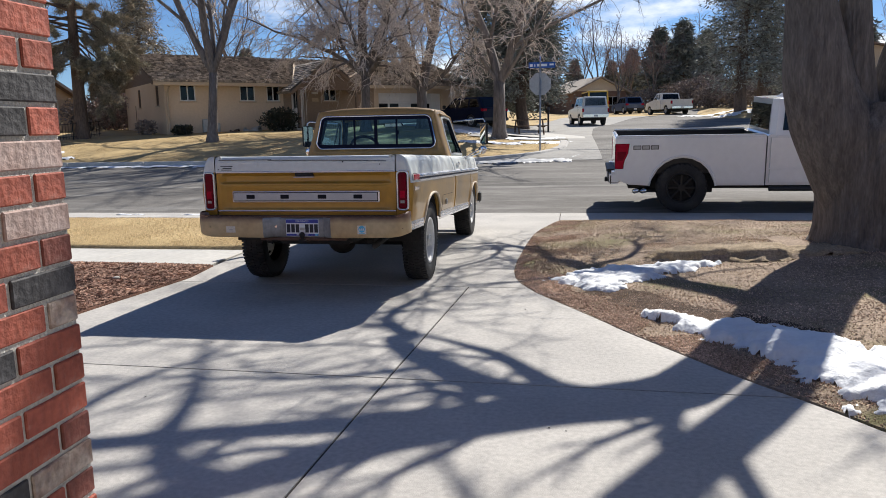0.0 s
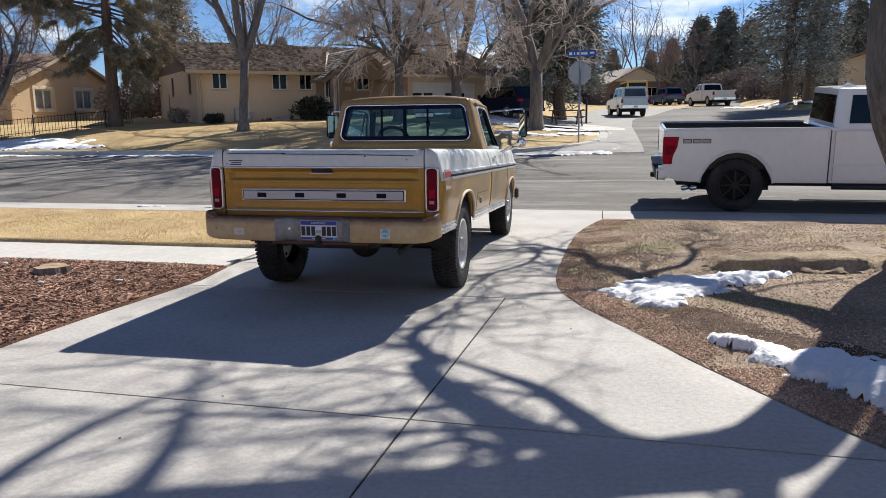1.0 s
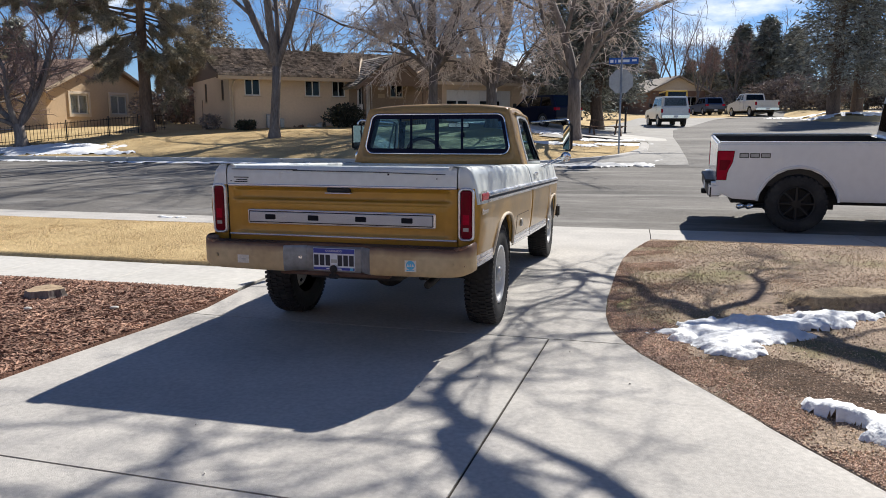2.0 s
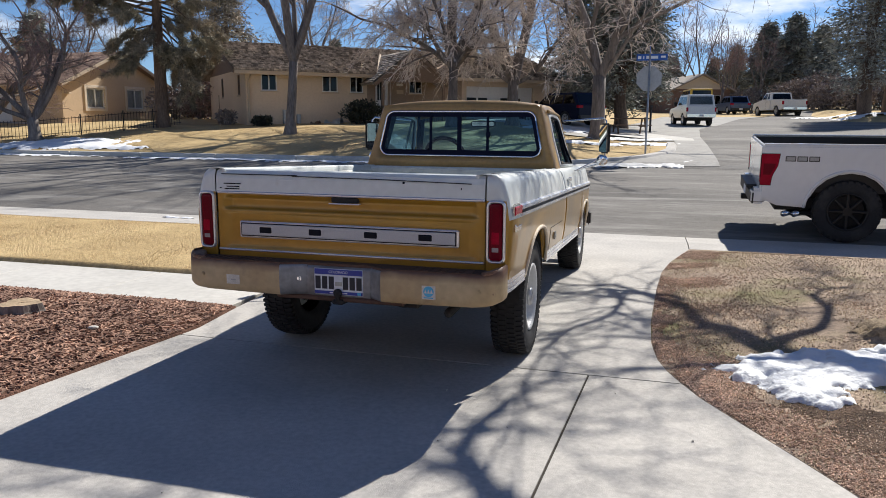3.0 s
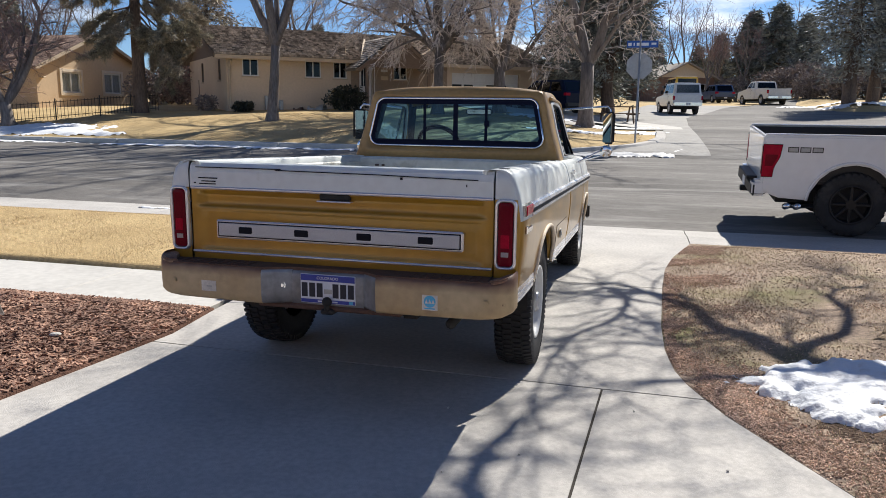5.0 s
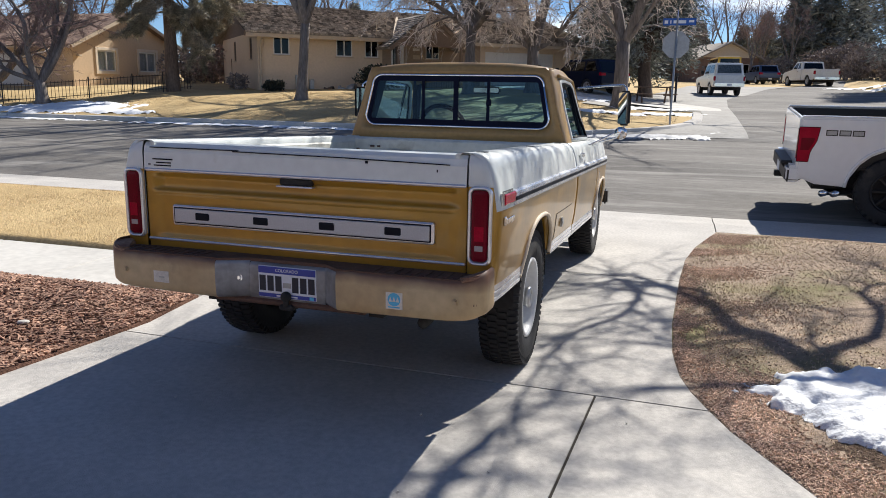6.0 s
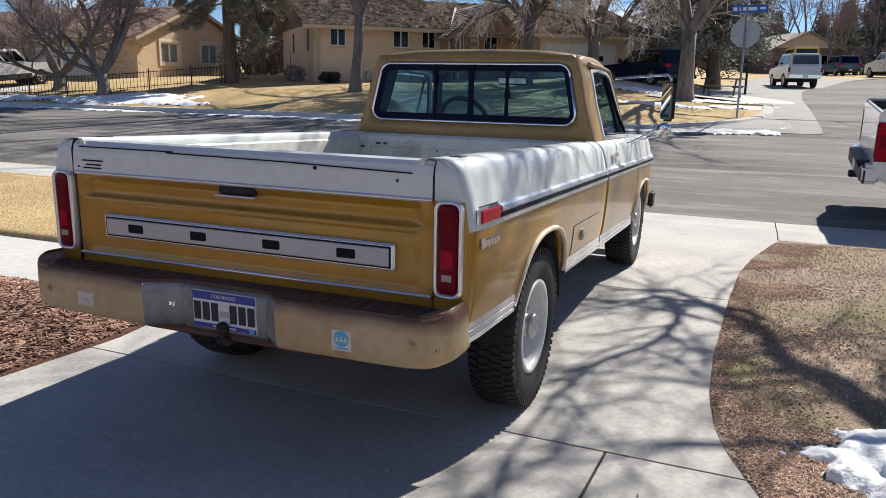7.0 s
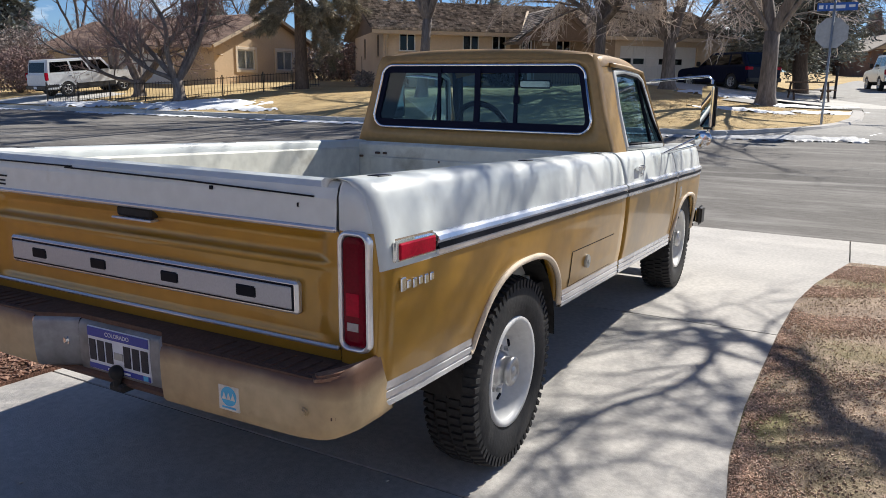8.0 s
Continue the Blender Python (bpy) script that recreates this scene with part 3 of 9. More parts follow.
def panel(side, ya, yb):
    n = 14
    g = 0.007
    ya, yb = ya + g, yb - (g if yb < 12 else 0.003)
    rows = []
    for i in range(n + 1):
        y = ya + (yb - ya) * i / n
        a, b = ((lerp_list(EDGE_L, y), joint_x(y) - g), (joint_x(y) + g, lerp_list(EDGE_R, y)), (lerp_list(EDGE_L, y), lerp_list(EDGE_R, y)))[side]
        if a > b - 0.05:
            a = b - 0.05
        row = []
        for k in range(13):
            px = a + (b - a) * k / 12
            py = y + skew(px) * (1 if abs(y - 4.33) < 1.5 else 0.4 * min(1.0, (12.7 - y) / 2.5))
            edge = (i in (0, n) and py < 12.4) or k in (0, 12)
            row.append((px, py, lie(py) + 0.002 * wob(px, py, 0.8) - (0.006 if edge else 0)))
        rows.append(row)
        if i == 0:
            rows.insert(0, [(p[0], p[1], p[2] - 0.1) for p in row])
    rows.append([(p[0], p[1], p[2] - 0.1) for p in rows[-1]])
    rows = [[(r[0][0], r[0][1], r[0][2] - 0.1)] + r + [(r[-1][0], r[-1][1], r[-1][2] - 0.1)] for r in rows]
    return part("concrete_panel", grid(bmesh.new(), rows), M_CONC, driveway)


for ya, yb in zip(CROSS, CROSS[1:]):
    if yb < 8:
        panel(0, ya, yb)
        panel(1, ya, yb)
    else:
        panel(2, ya, yb)
rows = [[(lerp_list(EDGE_L, y) + 0.03 + (lerp_list(EDGE_R, y) - lerp_list(EDGE_L, y) - 0.06) * k / 6, y, lie(y) - 0.014) for k in range(7)] for y in spread(1.6, 12.74, 44)]
part("joint_filler", grid(bmesh.new(), rows), M_JOINT, driveway)

pavement = tagged(new("pavement"), "pale concrete footpath crossing the front yards", "pavement", kind="structure")
x = -4.14
while x > -40:
    a = x - 1.52
    part("paving_slab", box(bmesh.new(), a + 0.006, x - 0.006, 8.04, 9.12, -0.12, lie(8.6) + 0.012, 0.008), M_WALK, pavement)
    x = a


# yard surfaces
ROOT = Vector((3.42, 9.0, 0.0))


def yard_r(x, y):
    d = min(1.0, max(0.0, (x - lerp_list(EDGE_R, y)) / 0.8))
    mound = 0.16 * math.exp(-((x - ROOT.x) ** 2 + (y - ROOT.y) ** 2) / 1.6)
    end = min(1.0, max(0.0, (12.7 - y) / 0.5))
    lip = min(1.0, max(0.0, (y - 8.28 - 0.10 * wob(x, y, 2.0, 4) - 0.06 * (x - 1.6)) / 0.06)) * min(1.0, max(0.0, (x - 0.75) / 0.3)) * min(1.0, max(0.0, (2.6 - x) / 0.4)) * max(0.0, 1 - max(0.0, y - 8.6) / 1.6)
    return lie(y) + (-0.004 + 0.057 * d * end) + 0.085 * lip + mound + 0.02 * wob(x, y, 1.3, 5) * d * end


def yard_l(x, y):
    d = min(1.0, max(0.0, (lerp_list(EDGE_L, y) - x) / 0.5)) * min(1.0, max(0.0, (8.03 - y) / 0.3))
    return lie(y) + 0.01 + 0.055 * d + 0.02 * wob(x, y, 1.7, 8) * d


def strip_l(x, y):
    d = min(1.0, max(0.0, (y - 9.12) / 0.05)) * min(1.0, max(0.0, (12.72 - y) / 0.4))
    return lie(y) + 0.012 + 0.05 * d + 0.012 * wob(x, y, 1.5, 2) * d


rows = []
for y in spread(-6, 7.8, 60) + spread(7.84, 9.2, 40) + spread(9.3, 12.69, 26):
    e = lerp_list(EDGE_R, y) - 0.014
    rows.append([(e, y, lie(y) - 0.1)] + [(u, y, yard_r(u, y)) for u in spread(e, 60, 60, 2.2)])
lawn = tagged(part("lawn", grid(bmesh.new(), rows), M_LAWN_R, None, smooth=True), "thin brown winter lawn with bare soil and green patches", "lawn", kind="structure")
rows = []
for y in [-3.04, 0.0, 1.42] + spread(1.55, 8.03, 50):
    e = lerp_list(EDGE_L, y) - 0.004 if y > 1.5 else -1.535
    rows.append([(e, y, lie(y) - 0.1)] + [(u, y, yard_l(u, y)) for u in spread(e, -40, 50, 2.0)])
mulch_bed = tagged(part("mulch_bed", grid(bmesh.new(), rows), M_MULCH, None, smooth=True), "red-brown wood mulch bed beside the driveway", "mulch bed", kind="structure")
rows = []
for y in [9.125, 9.14, 9.16, 9.18] + spread(9.25, 12.69, 30):
    e = lerp_list(EDGE_L, y) - 0.004
    rows.append([(e, y, lie(y) - 0.1)] + [(u, y, strip_l(u, y)) for u in spread(e, -60, 40, 2.0)])
lawn_strip = tagged(part("lawn", grid(bmesh.new(), rows), M_GROUND, None, smooth=True), "dry straw-coloured lawn strip between footpath and street", "lawn", kind="structure")


# ---- the old gold and cream pickup ----
RAKE = 0.044
TRUCK_M = pose(-2.332, 6.395, 0)
truck = thing("pickup_truck", TRUCK_M, "old two-tone gold and cream pickup parked on the driveway", "pickup truck", "parked vehicles")
PROF = [(0.60, 0.950), (0.66, 0.958), (0.75, 0.972), (0.90, 0.984), (1.00, 0.988), (1.06, 0.986), (1.12, 0.976), (1.17, 0.966), (1.22, 0.953), (1.258, 0.938), (1.284, 0.917), (1.296, 0.895), (1.299, 0.87)]


def half(z):
    return lerp_list(PROF, z)


AXLES = (1.083, 4.461)


def hem(y):
    """Lower edge of the body side: sill, with the wheel arches."""
    z = 0.655 - 0.012 * y
    for c in AXLES:
        u = abs(y - c) / 0.475
        if u < 1:
            z = max(z, 0.50 + 0.42 * (1 - u ** 2.6) ** (1 / 2.2))
    return z


def body_part(name, bm, material, parent=None, label="", smooth=False, rake=True):
    if rake:
        for v in bm.verts:
            v.co.z -= RAKE * v.co.y
    return part(name, bm, material, parent or truck, label, smooth)


def stations(y0, y1):
    ys = set(spread(y0, y1, max(2, int((y1 - y0) / 0.08))))
    for c in AXLES:
        for k in range(-24, 25):
            y = c + 0.475 * math.sin(k / 24 * math.pi / 2)
            if y0 < y < y1:
                ys.add(y)
    return sorted(ys)


def slim(y):
    """The body side runs in a little at the nose."""
    return 1.0 - (0.06 * ((y - 4.6) / 0.65) ** 2 if y > 4.6 else 0) - (0.012 * ((0.25 - y) / 0.25) ** 2 if y < 0.25 else 0)


SPLIT = 1.05


def side_skin(s, y0, y1, lower, inner=None):
    """One outer panel with a turned-in edge; s = 1 or -1 for the side."""
    bm = bmesh.new()
    rows = []
    for y in stations(y0, y1):
        if lower:
            zb = min(hem(y), SPLIT - 0.02)
            zs = [zb + (SPLIT - zb) * k / 7 for k in range(8)]
            row = [(s * slim(y) * (half(zb) - 0.05), y, zb + 0.015)] + [(s * slim(y) * half(z), y, z) for z in zs]
        else:
            zs = [SPLIT, 1.09, 1.13, 1.17, 1.205, 1.235, 1.258, 1.274, 1.286, 1.294, 1.298, 1.299]
            row = [(s * slim(y) * half(z), y, z) for z in zs]
            w = inner if inner is not None else 0.80
            row += [(s * (w + 0.012), y, 1.299), (s * w, y, 1.290), (s * w, y, 1.24)]
        rows.append(row)
    # turned-in ends, so that the gaps between panels show dark
    first = [(p[0] * 0.975, p[1] + 0.001, p[2]) for p in rows[0]]
    last = [(p[0] * 0.975, p[1] - 0.001, p[2]) for p in rows[-1]]
    return grid(bm, [first] + rows + [last])


BED_Y, CAB_Y, DOOR_Y, NOSE_Y = 2.535, 2.60, 3.94, 5.22
for s in (-1, 1):
    body_part("bed_side_lower", side_skin(s, 0.012, BED_Y, True), M_GOLD, smooth=True)
    body_part("bed_side_upper", side_skin(s, 0.012, BED_Y, False), M_WHITE_OLD, label="cream upper bed side with rounded rail", smooth=True)
    door = body_part("door", side_skin(s, 2.552, DOOR_Y, True), M_GOLD, label="two-tone cab door", smooth=True)
    body_part("door_upper", side_skin(s, 2.552, DOOR_Y, False, 0.84), M_WHITE_OLD, door, smooth=True)
    body_part("fender_lower", side_skin(s, DOOR_Y + 0.012, NOSE_Y, True), M_GOLD, smooth=True)
    body_part("fender_upper", side_skin(s, DOOR_Y + 0.012, NOSE_Y, False, 0.70), M_WHITE_OLD, smooth=True)
    # chrome moulding with a black insert, from marker lamp to nose
    for nm, za, zb, out, m in (("moulding", 1.055, 1.122, 0.012, M_SATIN), ("moulding_insert", 1.070, 1.098, 0.015, M_STRIPE)):
        for ya, yb in ((0.31, BED_Y - 0.004), (2.556, DOOR_Y - 0.004), (DOOR_Y + 0.016, NOSE_Y - 0.15)):
            bm = bmesh.new()
            prof = [(za, -0.004), (za + 0.006, out), (zb - 0.006, out), (zb, -0.004)] if nm != "moulding" else [(za - 0.006, -0.004), (za + 0.002, 0.010), (za + 0.016, 0.012), (1.099, 0.012), (1.103, 0.021), (1.116, 0.017), (1.124, 0.008), (1.127, -0.004)]
            grid(bm, [[(s * (slim(y) * half(z) + o), y, z) for z, o in prof] for y in spread(ya, yb, 24)])
            bmesh.ops.holes_fill(bm, edges=bm.edges)
            body_part(nm, bm, m, smooth=False)
    # bright lower moulding
    for ya, yb in ((0.0, 0.62), (1.57, BED_Y - 0.004), (2.556, DOOR_Y - 0.004)):
        bm = bmesh.new()
        rows = []
        for y in spread(ya, yb, 12):
            z = hem(y) if ya > 1 else 0.655 - 0.012 * y
            rows.append([(s * (slim(y) * half(z) + o), y, z + dz) for dz, o in ((-0.030, -0.02), (-0.026, 0.006), (-0.006, 0.010), (-0.003, 0.003), (0.002, 0.010), (0.022, 0.010), (0.025, 0.003), (0.030, 0.010), (0.054, 0.008), (0.058, -0.004))])
        body_part("lower_moulding", grid(bm, rows), M_SATIN, smooth=False)
    # bright wheel-arch lips and dark inner arches
    for c in AXLES:
        V, F = [], []
        pts = [(s * (slim(y) * half(hem(y)) + 0.002), y, hem(y)) for y in [c + 0.475 * math.sin(k / 20 * math.pi / 2) for k in range(-20, 21)]]
        tube(V, F, [(p[0], p[1], p[2] - RAKE * p[1]) for p in pts], [0.013] * len(pts), 6)
        mesh_ob("arch_lip", V, F, M_TRIM_CREAM, truck, smooth=True)
        bm = bmesh.new()
        arc = [(c + 0.49 * math.cos(a), 0.47 + 0.47 * math.sin(a)) for a in spread(0, math.pi, 14)]
        grid(bm, [[(s * x, y, z) for y, z in arc] for x in (0.935, 0.60)])
        f = [bm.verts.new((s * 0.60, y, z)) for y, z in arc]
        bm.faces.new(f)
        body_part("wheel_house", bm, M_UNDER)
    # side marker lamp in a chrome bezel
    bm = box(bmesh.new(), 0.968, 0.990, 0.072, 0.312, 1.058, 1.134, 0.012, seg=2)
    for v in bm.verts:
        v.co.x *= s
    bezel = body_part("marker_bezel", bm, M_CHROME)
    bm = box(bmesh.new(), 0.975, 0.995, 0.086, 0.298, 1.070, 1.122, 0.006)
    for v in bm.verts:
        v.co.x *= s
    body_part("marker_lens", bm, M_LENS, bezel)
    # model script, drawn as plain bright strokes
    script = None
    for k in range(6):
        a = 0.095 + 0.034 * k
        bm = box(bmesh.new(), 0.984, 0.994, a, a + (0.022 if k else 0.028), 0.978 + 0.004 * (k % 2), 1.008 + (0.012 if k == 0 else 0.0), 0.003)
        for v in bm.verts:
            v.co.x *= s
        ob = body_part("badge_stroke", bm, M_CHROME, script)
        script = script or ob
    # fuel door and its cap
    if s > 0:
        def lid(y0, y1, z0, z1, proud):
            return grid(bmesh.new(), [[(half(z) - 0.004, y, z) if k in (0, 8) else (half(z) + proud, y, z) for k, z in enumerate([z0] + spread(z0, z1, 6) + [z1])] for y in [y0] + spread(y0, y1, 8) + [y1]])
        fd = body_part("service_hatch", lid(1.642, 2.348, 0.692, 0.866, 0.0012), M_UNDER, label="hatch in the bed side with a dark gap round it")
        body_part("hatch_lid", lid(1.646, 2.344, 0.696, 0.862, 0.0030), M_GOLD, fd)
        bm = bmesh.new()
        cyl(bm, (0.972, 1.88, 0.785), (0.990, 1.88, 0.785), 0.034, n=18)
        cyl(bm, (0.985, 1.88, 0.785), (0.994, 1.88, 0.785), 0.014, n=6)
        body_part("hatch_lock", bm, M_BARE, fd)
    # door handle
    bm = box(bmesh.new(), 0.955, 0.992, 2.80, 2.93, 1.188, 1.212, 0.009, seg=2)
    cyl(bm, (0.93, 2.965, 1.198), (0.980, 2.965, 1.198), 0.017, n=12)
    cyl(bm, (0.93, 2.93, 1.160), (0.976, 2.93, 1.160), 0.010, n=10)
    for v in bm.verts:
        v.co.x *= s
    body_part("door_handle", bm, M_CHROME, door)
    bm = box(bmesh.new(), 0.975, 0.990, 4.09, 4.15, 0.915, 1.005, 0.006)
    for v in bm.verts:
        v.co.x *= s
    body_part("fender_badge", bm, M_CHROME)

# bed: floor with ribs, bulkhead, inner sides, wheel boxes
bm = boxed(-0.84, 0.84, 0.03, 2.52, 0.745, 0.765)
for k in range(11):
    box(bm, -0.76 + 0.15 * k - 0.035, -0.76 + 0.15 * k + 0.035, 0.03, 2.5, 0.765, 0.777, 0.004)
body_part("bed_floor", bm, M_BED)
bm = boxed(-0.84, 0.84, 2.47, 2.525, 0.765, 1.285, 0.012)
box(bm, -0.70, 0.70, 2.455, 2.47, 0.86, 1.20, 0.006)
body_part("bulkhead", bm, M_BED)
for s in (-1, 1):
    bm = boxed(min(s * 0.79, s * 0.825), max(s * 0.79, s * 0.825), 0.03, 2.47, 0.765, 1.255, 0.01)
    box(bm, min(s * 0.775, s * 0.79), max(s * 0.775, s * 0.79), 0.1, 2.4, 0.95, 1.0, 0.006)
    body_part("inner_bed_side", bm, M_BED)
    bm = prism(bmesh.new(), [(AXLES[0] + 0.44 * math.cos(a), 0.765 + 0.22 * math.sin(a)) for a in spread(0, math.pi, 10)], "x", s * 0.62, s * 0.80, 0.02)
    body_part("wheel_box", bm, M_BED)
    for y in (0.16, 1.3, 2.32):                       # stake holes and little bolts on the rail; black pads give the holes' shade
        bm = boxed(s * 0.855 - 0.022, s * 0.855 + 0.022, y, y + 0.07, 1.296, 1.3015, 0.002)
        body_part("stake_hole", bm, M_STRIPE)
for k, (x, y, z, w) in enumerate(((-0.66, 2.452, 1.215, 0.03), (-0.60, 2.452, 1.215, 0.02), (-0.19, 2.452, 1.18, 0.012), (0.18, 2.452, 1.16, 0.012), (0.48, 2.452, 1.20, 0.05), (0.56, 2.452, 1.19, 0.03), (-0.775, 2.44, 1.19, 0.02))):
    body_part("paint_chip", boxed(x, x + w, y - 0.002, y + 0.02, z, z + 0.014, 0.002), M_RUST)

# tailgate
gate = body_part("tailgate", box(bmesh.new(), -0.838, 0.838, 0.042, 0.062, 0.742, 1.150, 0.004, seg=2), M_GOLD, label="gold tailgate with pressed ribs")
bm = bmesh.new()
prof = [(0.0, 1.158), (0.0, 1.165), (0.004, 1.24), (0.012, 1.272), (0.026, 1.289), (0.045, 1.296), (0.062, 1.292), (0.064, 1.25), (0.064, 1.158)]
grid(bm, [[(x, y, z) for y, z in prof] for x in spread(-0.838, 0.838, 2)])
bmesh.ops.holes_fill(bm, edges=bm.edges)
body_part("tailgate_top", bm, M_WHITE_OLD, gate, "cream tailgate top with scraped edge")
# pressed relief: a shallow scoop with a ledge across it and slanting ends
def gate_depth(x, z):
    side_ = min(1.0, max(0.0, (0.815 - abs(x)) / 0.075))
    side_ = side_ * side_ * (3 - 2 * side_)
    d = lerp_list([(0.70, 0.0), (0.812, 0.0), (0.835, 0.010), (0.86, 0.012), (1.000, 0.012), (1.028, 0.009), (1.036, 0.004), (1.052, 0.004), (1.062, 0.022), (1.075, 0.026), (1.118, 0.026), (1.132, 0.016), (1.146, 0.0), (1.2, 0.0)], z)
    return 0.012 + d * side_


zs = sorted(set(spread(0.742, 1.150, 26) + [0.812, 0.835, 1.028, 1.036, 1.052, 1.062, 1.075, 1.118, 1.132, 1.146]))
xs = [-0.838, -0.815] + spread(-0.80, -0.735, 6) + spread(-0.70, 0.70, 14) + spread(0.735, 0.80, 6) + [0.815, 0.838]
body_part("pressed_skin", grid(bmesh.new(), [[(x, gate_depth(x, z), z) for x in xs] for z in zs]), M_GOLD, gate, smooth=True)
body_part("gate_trim", box(bmesh.new(), -0.838, 0.838, -0.006, 0.014, 1.147, 1.163, 0.006), M_SATIN, gate)
body_part("gate_trim", box(bmesh.new(), -0.838, 0.838, -0.004, 0.014, 0.799, 0.812, 0.005), M_SATIN, gate)
bm = boxed(-0.084, 0.084, 0.006, 0.042, 1.114, 1.146, 0.006)
body_part("latch_cup", bm, M_UNDER, gate)
body_part("latch_lever", box(bmesh.new(), -0.095, 0.095, -0.008, 0.03, 1.104, 1.112, 0.003), M_SATIN, gate)
# name panel with chrome rim, black line and four plain dark marks
panel_ob = body_part("name_panel", box(bmesh.new(), -0.690, 0.690, 0.000, 0.030, 0.882, 0.984, 0.008), M_SATIN)
body_part("panel_line", box(bmesh.new(), -0.678, 0.678, -0.003, 0.02, 0.892, 0.974, 0.003), M_STRIPE, panel_ob)
body_part("panel_field", box(bmesh.new(), -0.671, 0.671, -0.006, 0.02, 0.8985, 0.9675, 0.003), M_PANEL, panel_ob, "brushed aluminium field")
for x in (-0.510, -0.185, 0.165, 0.495):
    body_part("panel_mark", box(bmesh.new(), x - 0.044, x + 0.044, -0.0080, 0.01, 0.911, 0.955, 0.006), M_SATIN, panel_ob)
    body_part("mark_face", box(bmesh.new(), x - 0.041, x + 0.041, -0.0102, 0.01, 0.914, 0.952, 0.005), M_STRIPE, panel_ob)
# scrapes along the cream top
for x, w, z, tilt in ((-0.80, 0.5, 1.263, 0.0), (-0.33, 0.62, 1.258, -0.006), (0.26, 0.5, 1.252, -0.01), (0.70, 0.005, 1.21, 0), (0.36, 0.012, 1.235, 0)):
    bm = boxed(x, x + w, -0.0006, 0.02, z, z + (0.0045 if w > 0.1 else 0.012))
    for v in bm.verts:
        v.co.z += tilt * (v.co.x - x) / w + 0.002 * wob(v.co.x * 9, 1.0)
        v.co.y += 0.3 * max(0.0, v.co.z - 1.24) ** 1.5
    body_part("scrape", bm, M_STRIPE, gate)
# dealer decal: small dark strokes that cannot be read
for x, w, z in ((-0.812, 0.012, 1.178), (-0.785, 0.115, 1.205), (-0.765, 0.085, 1.188), (-0.78, 0.1, 1.174)):
    body_part("decal_stroke", box(bmesh.new(), x, x + w, -0.0015, 0.01, z, z + 0.006), M_STRIPE, gate)
body_part("gate_gap", boxed(-0.846, 0.846, 0.066, 0.075, 0.745, 1.285), M_UNDER)

for s in (-1, 1):
    # corner post beside the tailgate
    bm = bmesh.new()
    zs = [0.66, 0.75, 0.85, 0.95, 1.05, 1.12, 1.156]
    rows = [[(s * 0.846, 0.004, z), (s * 0.88, -0.001, z), (s * (half(z) * 0.988 - 0.034), 0.000, z), (s * (half(z) * 0.988 - 0.012), 0.003, z), (s * (half(z) * 0.988 - 0.002), 0.010, z), (s * (half(z) * 0.988 - 0.001), 0.03, z)] for z in zs]
    body_part("corner_post_lower", grid(bm, rows), M_GOLD, smooth=True)
    bm = bmesh.new()
    zs = [1.156, 1.19, 1.22, 1.25, 1.272, 1.288, 1.297]
    rows = []
    for z in zs:
        back = 0.9 * max(0.0, z - 1.252) ** 1.25
        o = half(z) * 0.988
        rows.append([(s * 0.846, 0.003 + back, z), (s * min(0.88, o - 0.04), back, z), (s * (o - 0.034), 0.001 + back, z), (s * (o - 0.012), 0.004 + back, z), (s * (o - 0.002), 0.011 + back, z), (s * (o - 0.001), 0.034 + back, z)])
    rows.append([(s * x, 0.045, 1.2985) for x in (0.846, 0.85, 0.855, 0.86, 0.864, 0.866)])
    body_part("corner_post_upper", grid(bm, rows), M_WHITE_OLD, smooth=True)
    # tall tail lamp
    x0, x1 = (0.848, 0.957) if s > 0 else (-0.957, -0.848)
    def rrect(grow_, r, n=5):
        out_ = []
        for sx_, sz_, a0 in ((1, 1, 0), (-1, 1, 90), (-1, -1, 180), (1, -1, 270)):
            for k in range(n + 1):
                a = radians(a0 + 90 * k / n)
                out_.append(((x1 + grow_ - r if sx_ > 0 else x0 - grow_ + r) + r * math.cos(a), (1.160 + grow_ - r if sz_ > 0 else 0.808 - grow_ + r) + r * math.sin(a)))
        return out_
    rows = [[(x, y, z) for x, z in rrect(g_, r_)] for g_, r_, y in ((0.0, 0.034, 0.016), (0.0, 0.034, -0.008), (-0.005, 0.030, -0.018), (-0.011, 0.026, -0.018), (-0.016, 0.022, -0.006), (-0.018, 0.020, 0.004))]
    lamp = body_part("tail_lamp", grid(bmesh.new(), rows, closed=True), M_SATIN, label="tall tail lamp with chrome bezel", smooth=True)
    rows = [[(x, y, z) for x, z in rrect(g_, r_)] for g_, r_, y in ((-0.017, 0.020, 0.002), (-0.018, 0.019, -0.010), (-0.023, 0.016, -0.016), (-0.034, 0.010, -0.018))]
    bm = grid(bmesh.new(), rows, closed=True)
    bm.faces.new([bm.verts.new(p) for p in rows[-1]][::-1])
    body_part("lamp_lens", bm, M_LENS_DK, lamp, "dark red lens")
    body_part("lamp_reflector", box(bmesh.new(), x0 + 0.027, x1 - 0.027, -0.0205, 0.0, 0.912, 0.990, 0.006, seg=2), M_LENS, lamp, "bright red reflector")
    body_part("reversing_lens", box(bmesh.new(), x0 + 0.030, x1 - 0.030, -0.0205, 0.0, 0.868, 0.904, 0.006, seg=2), M_LENS_CLEAR, lamp, "dull clear reversing lens")

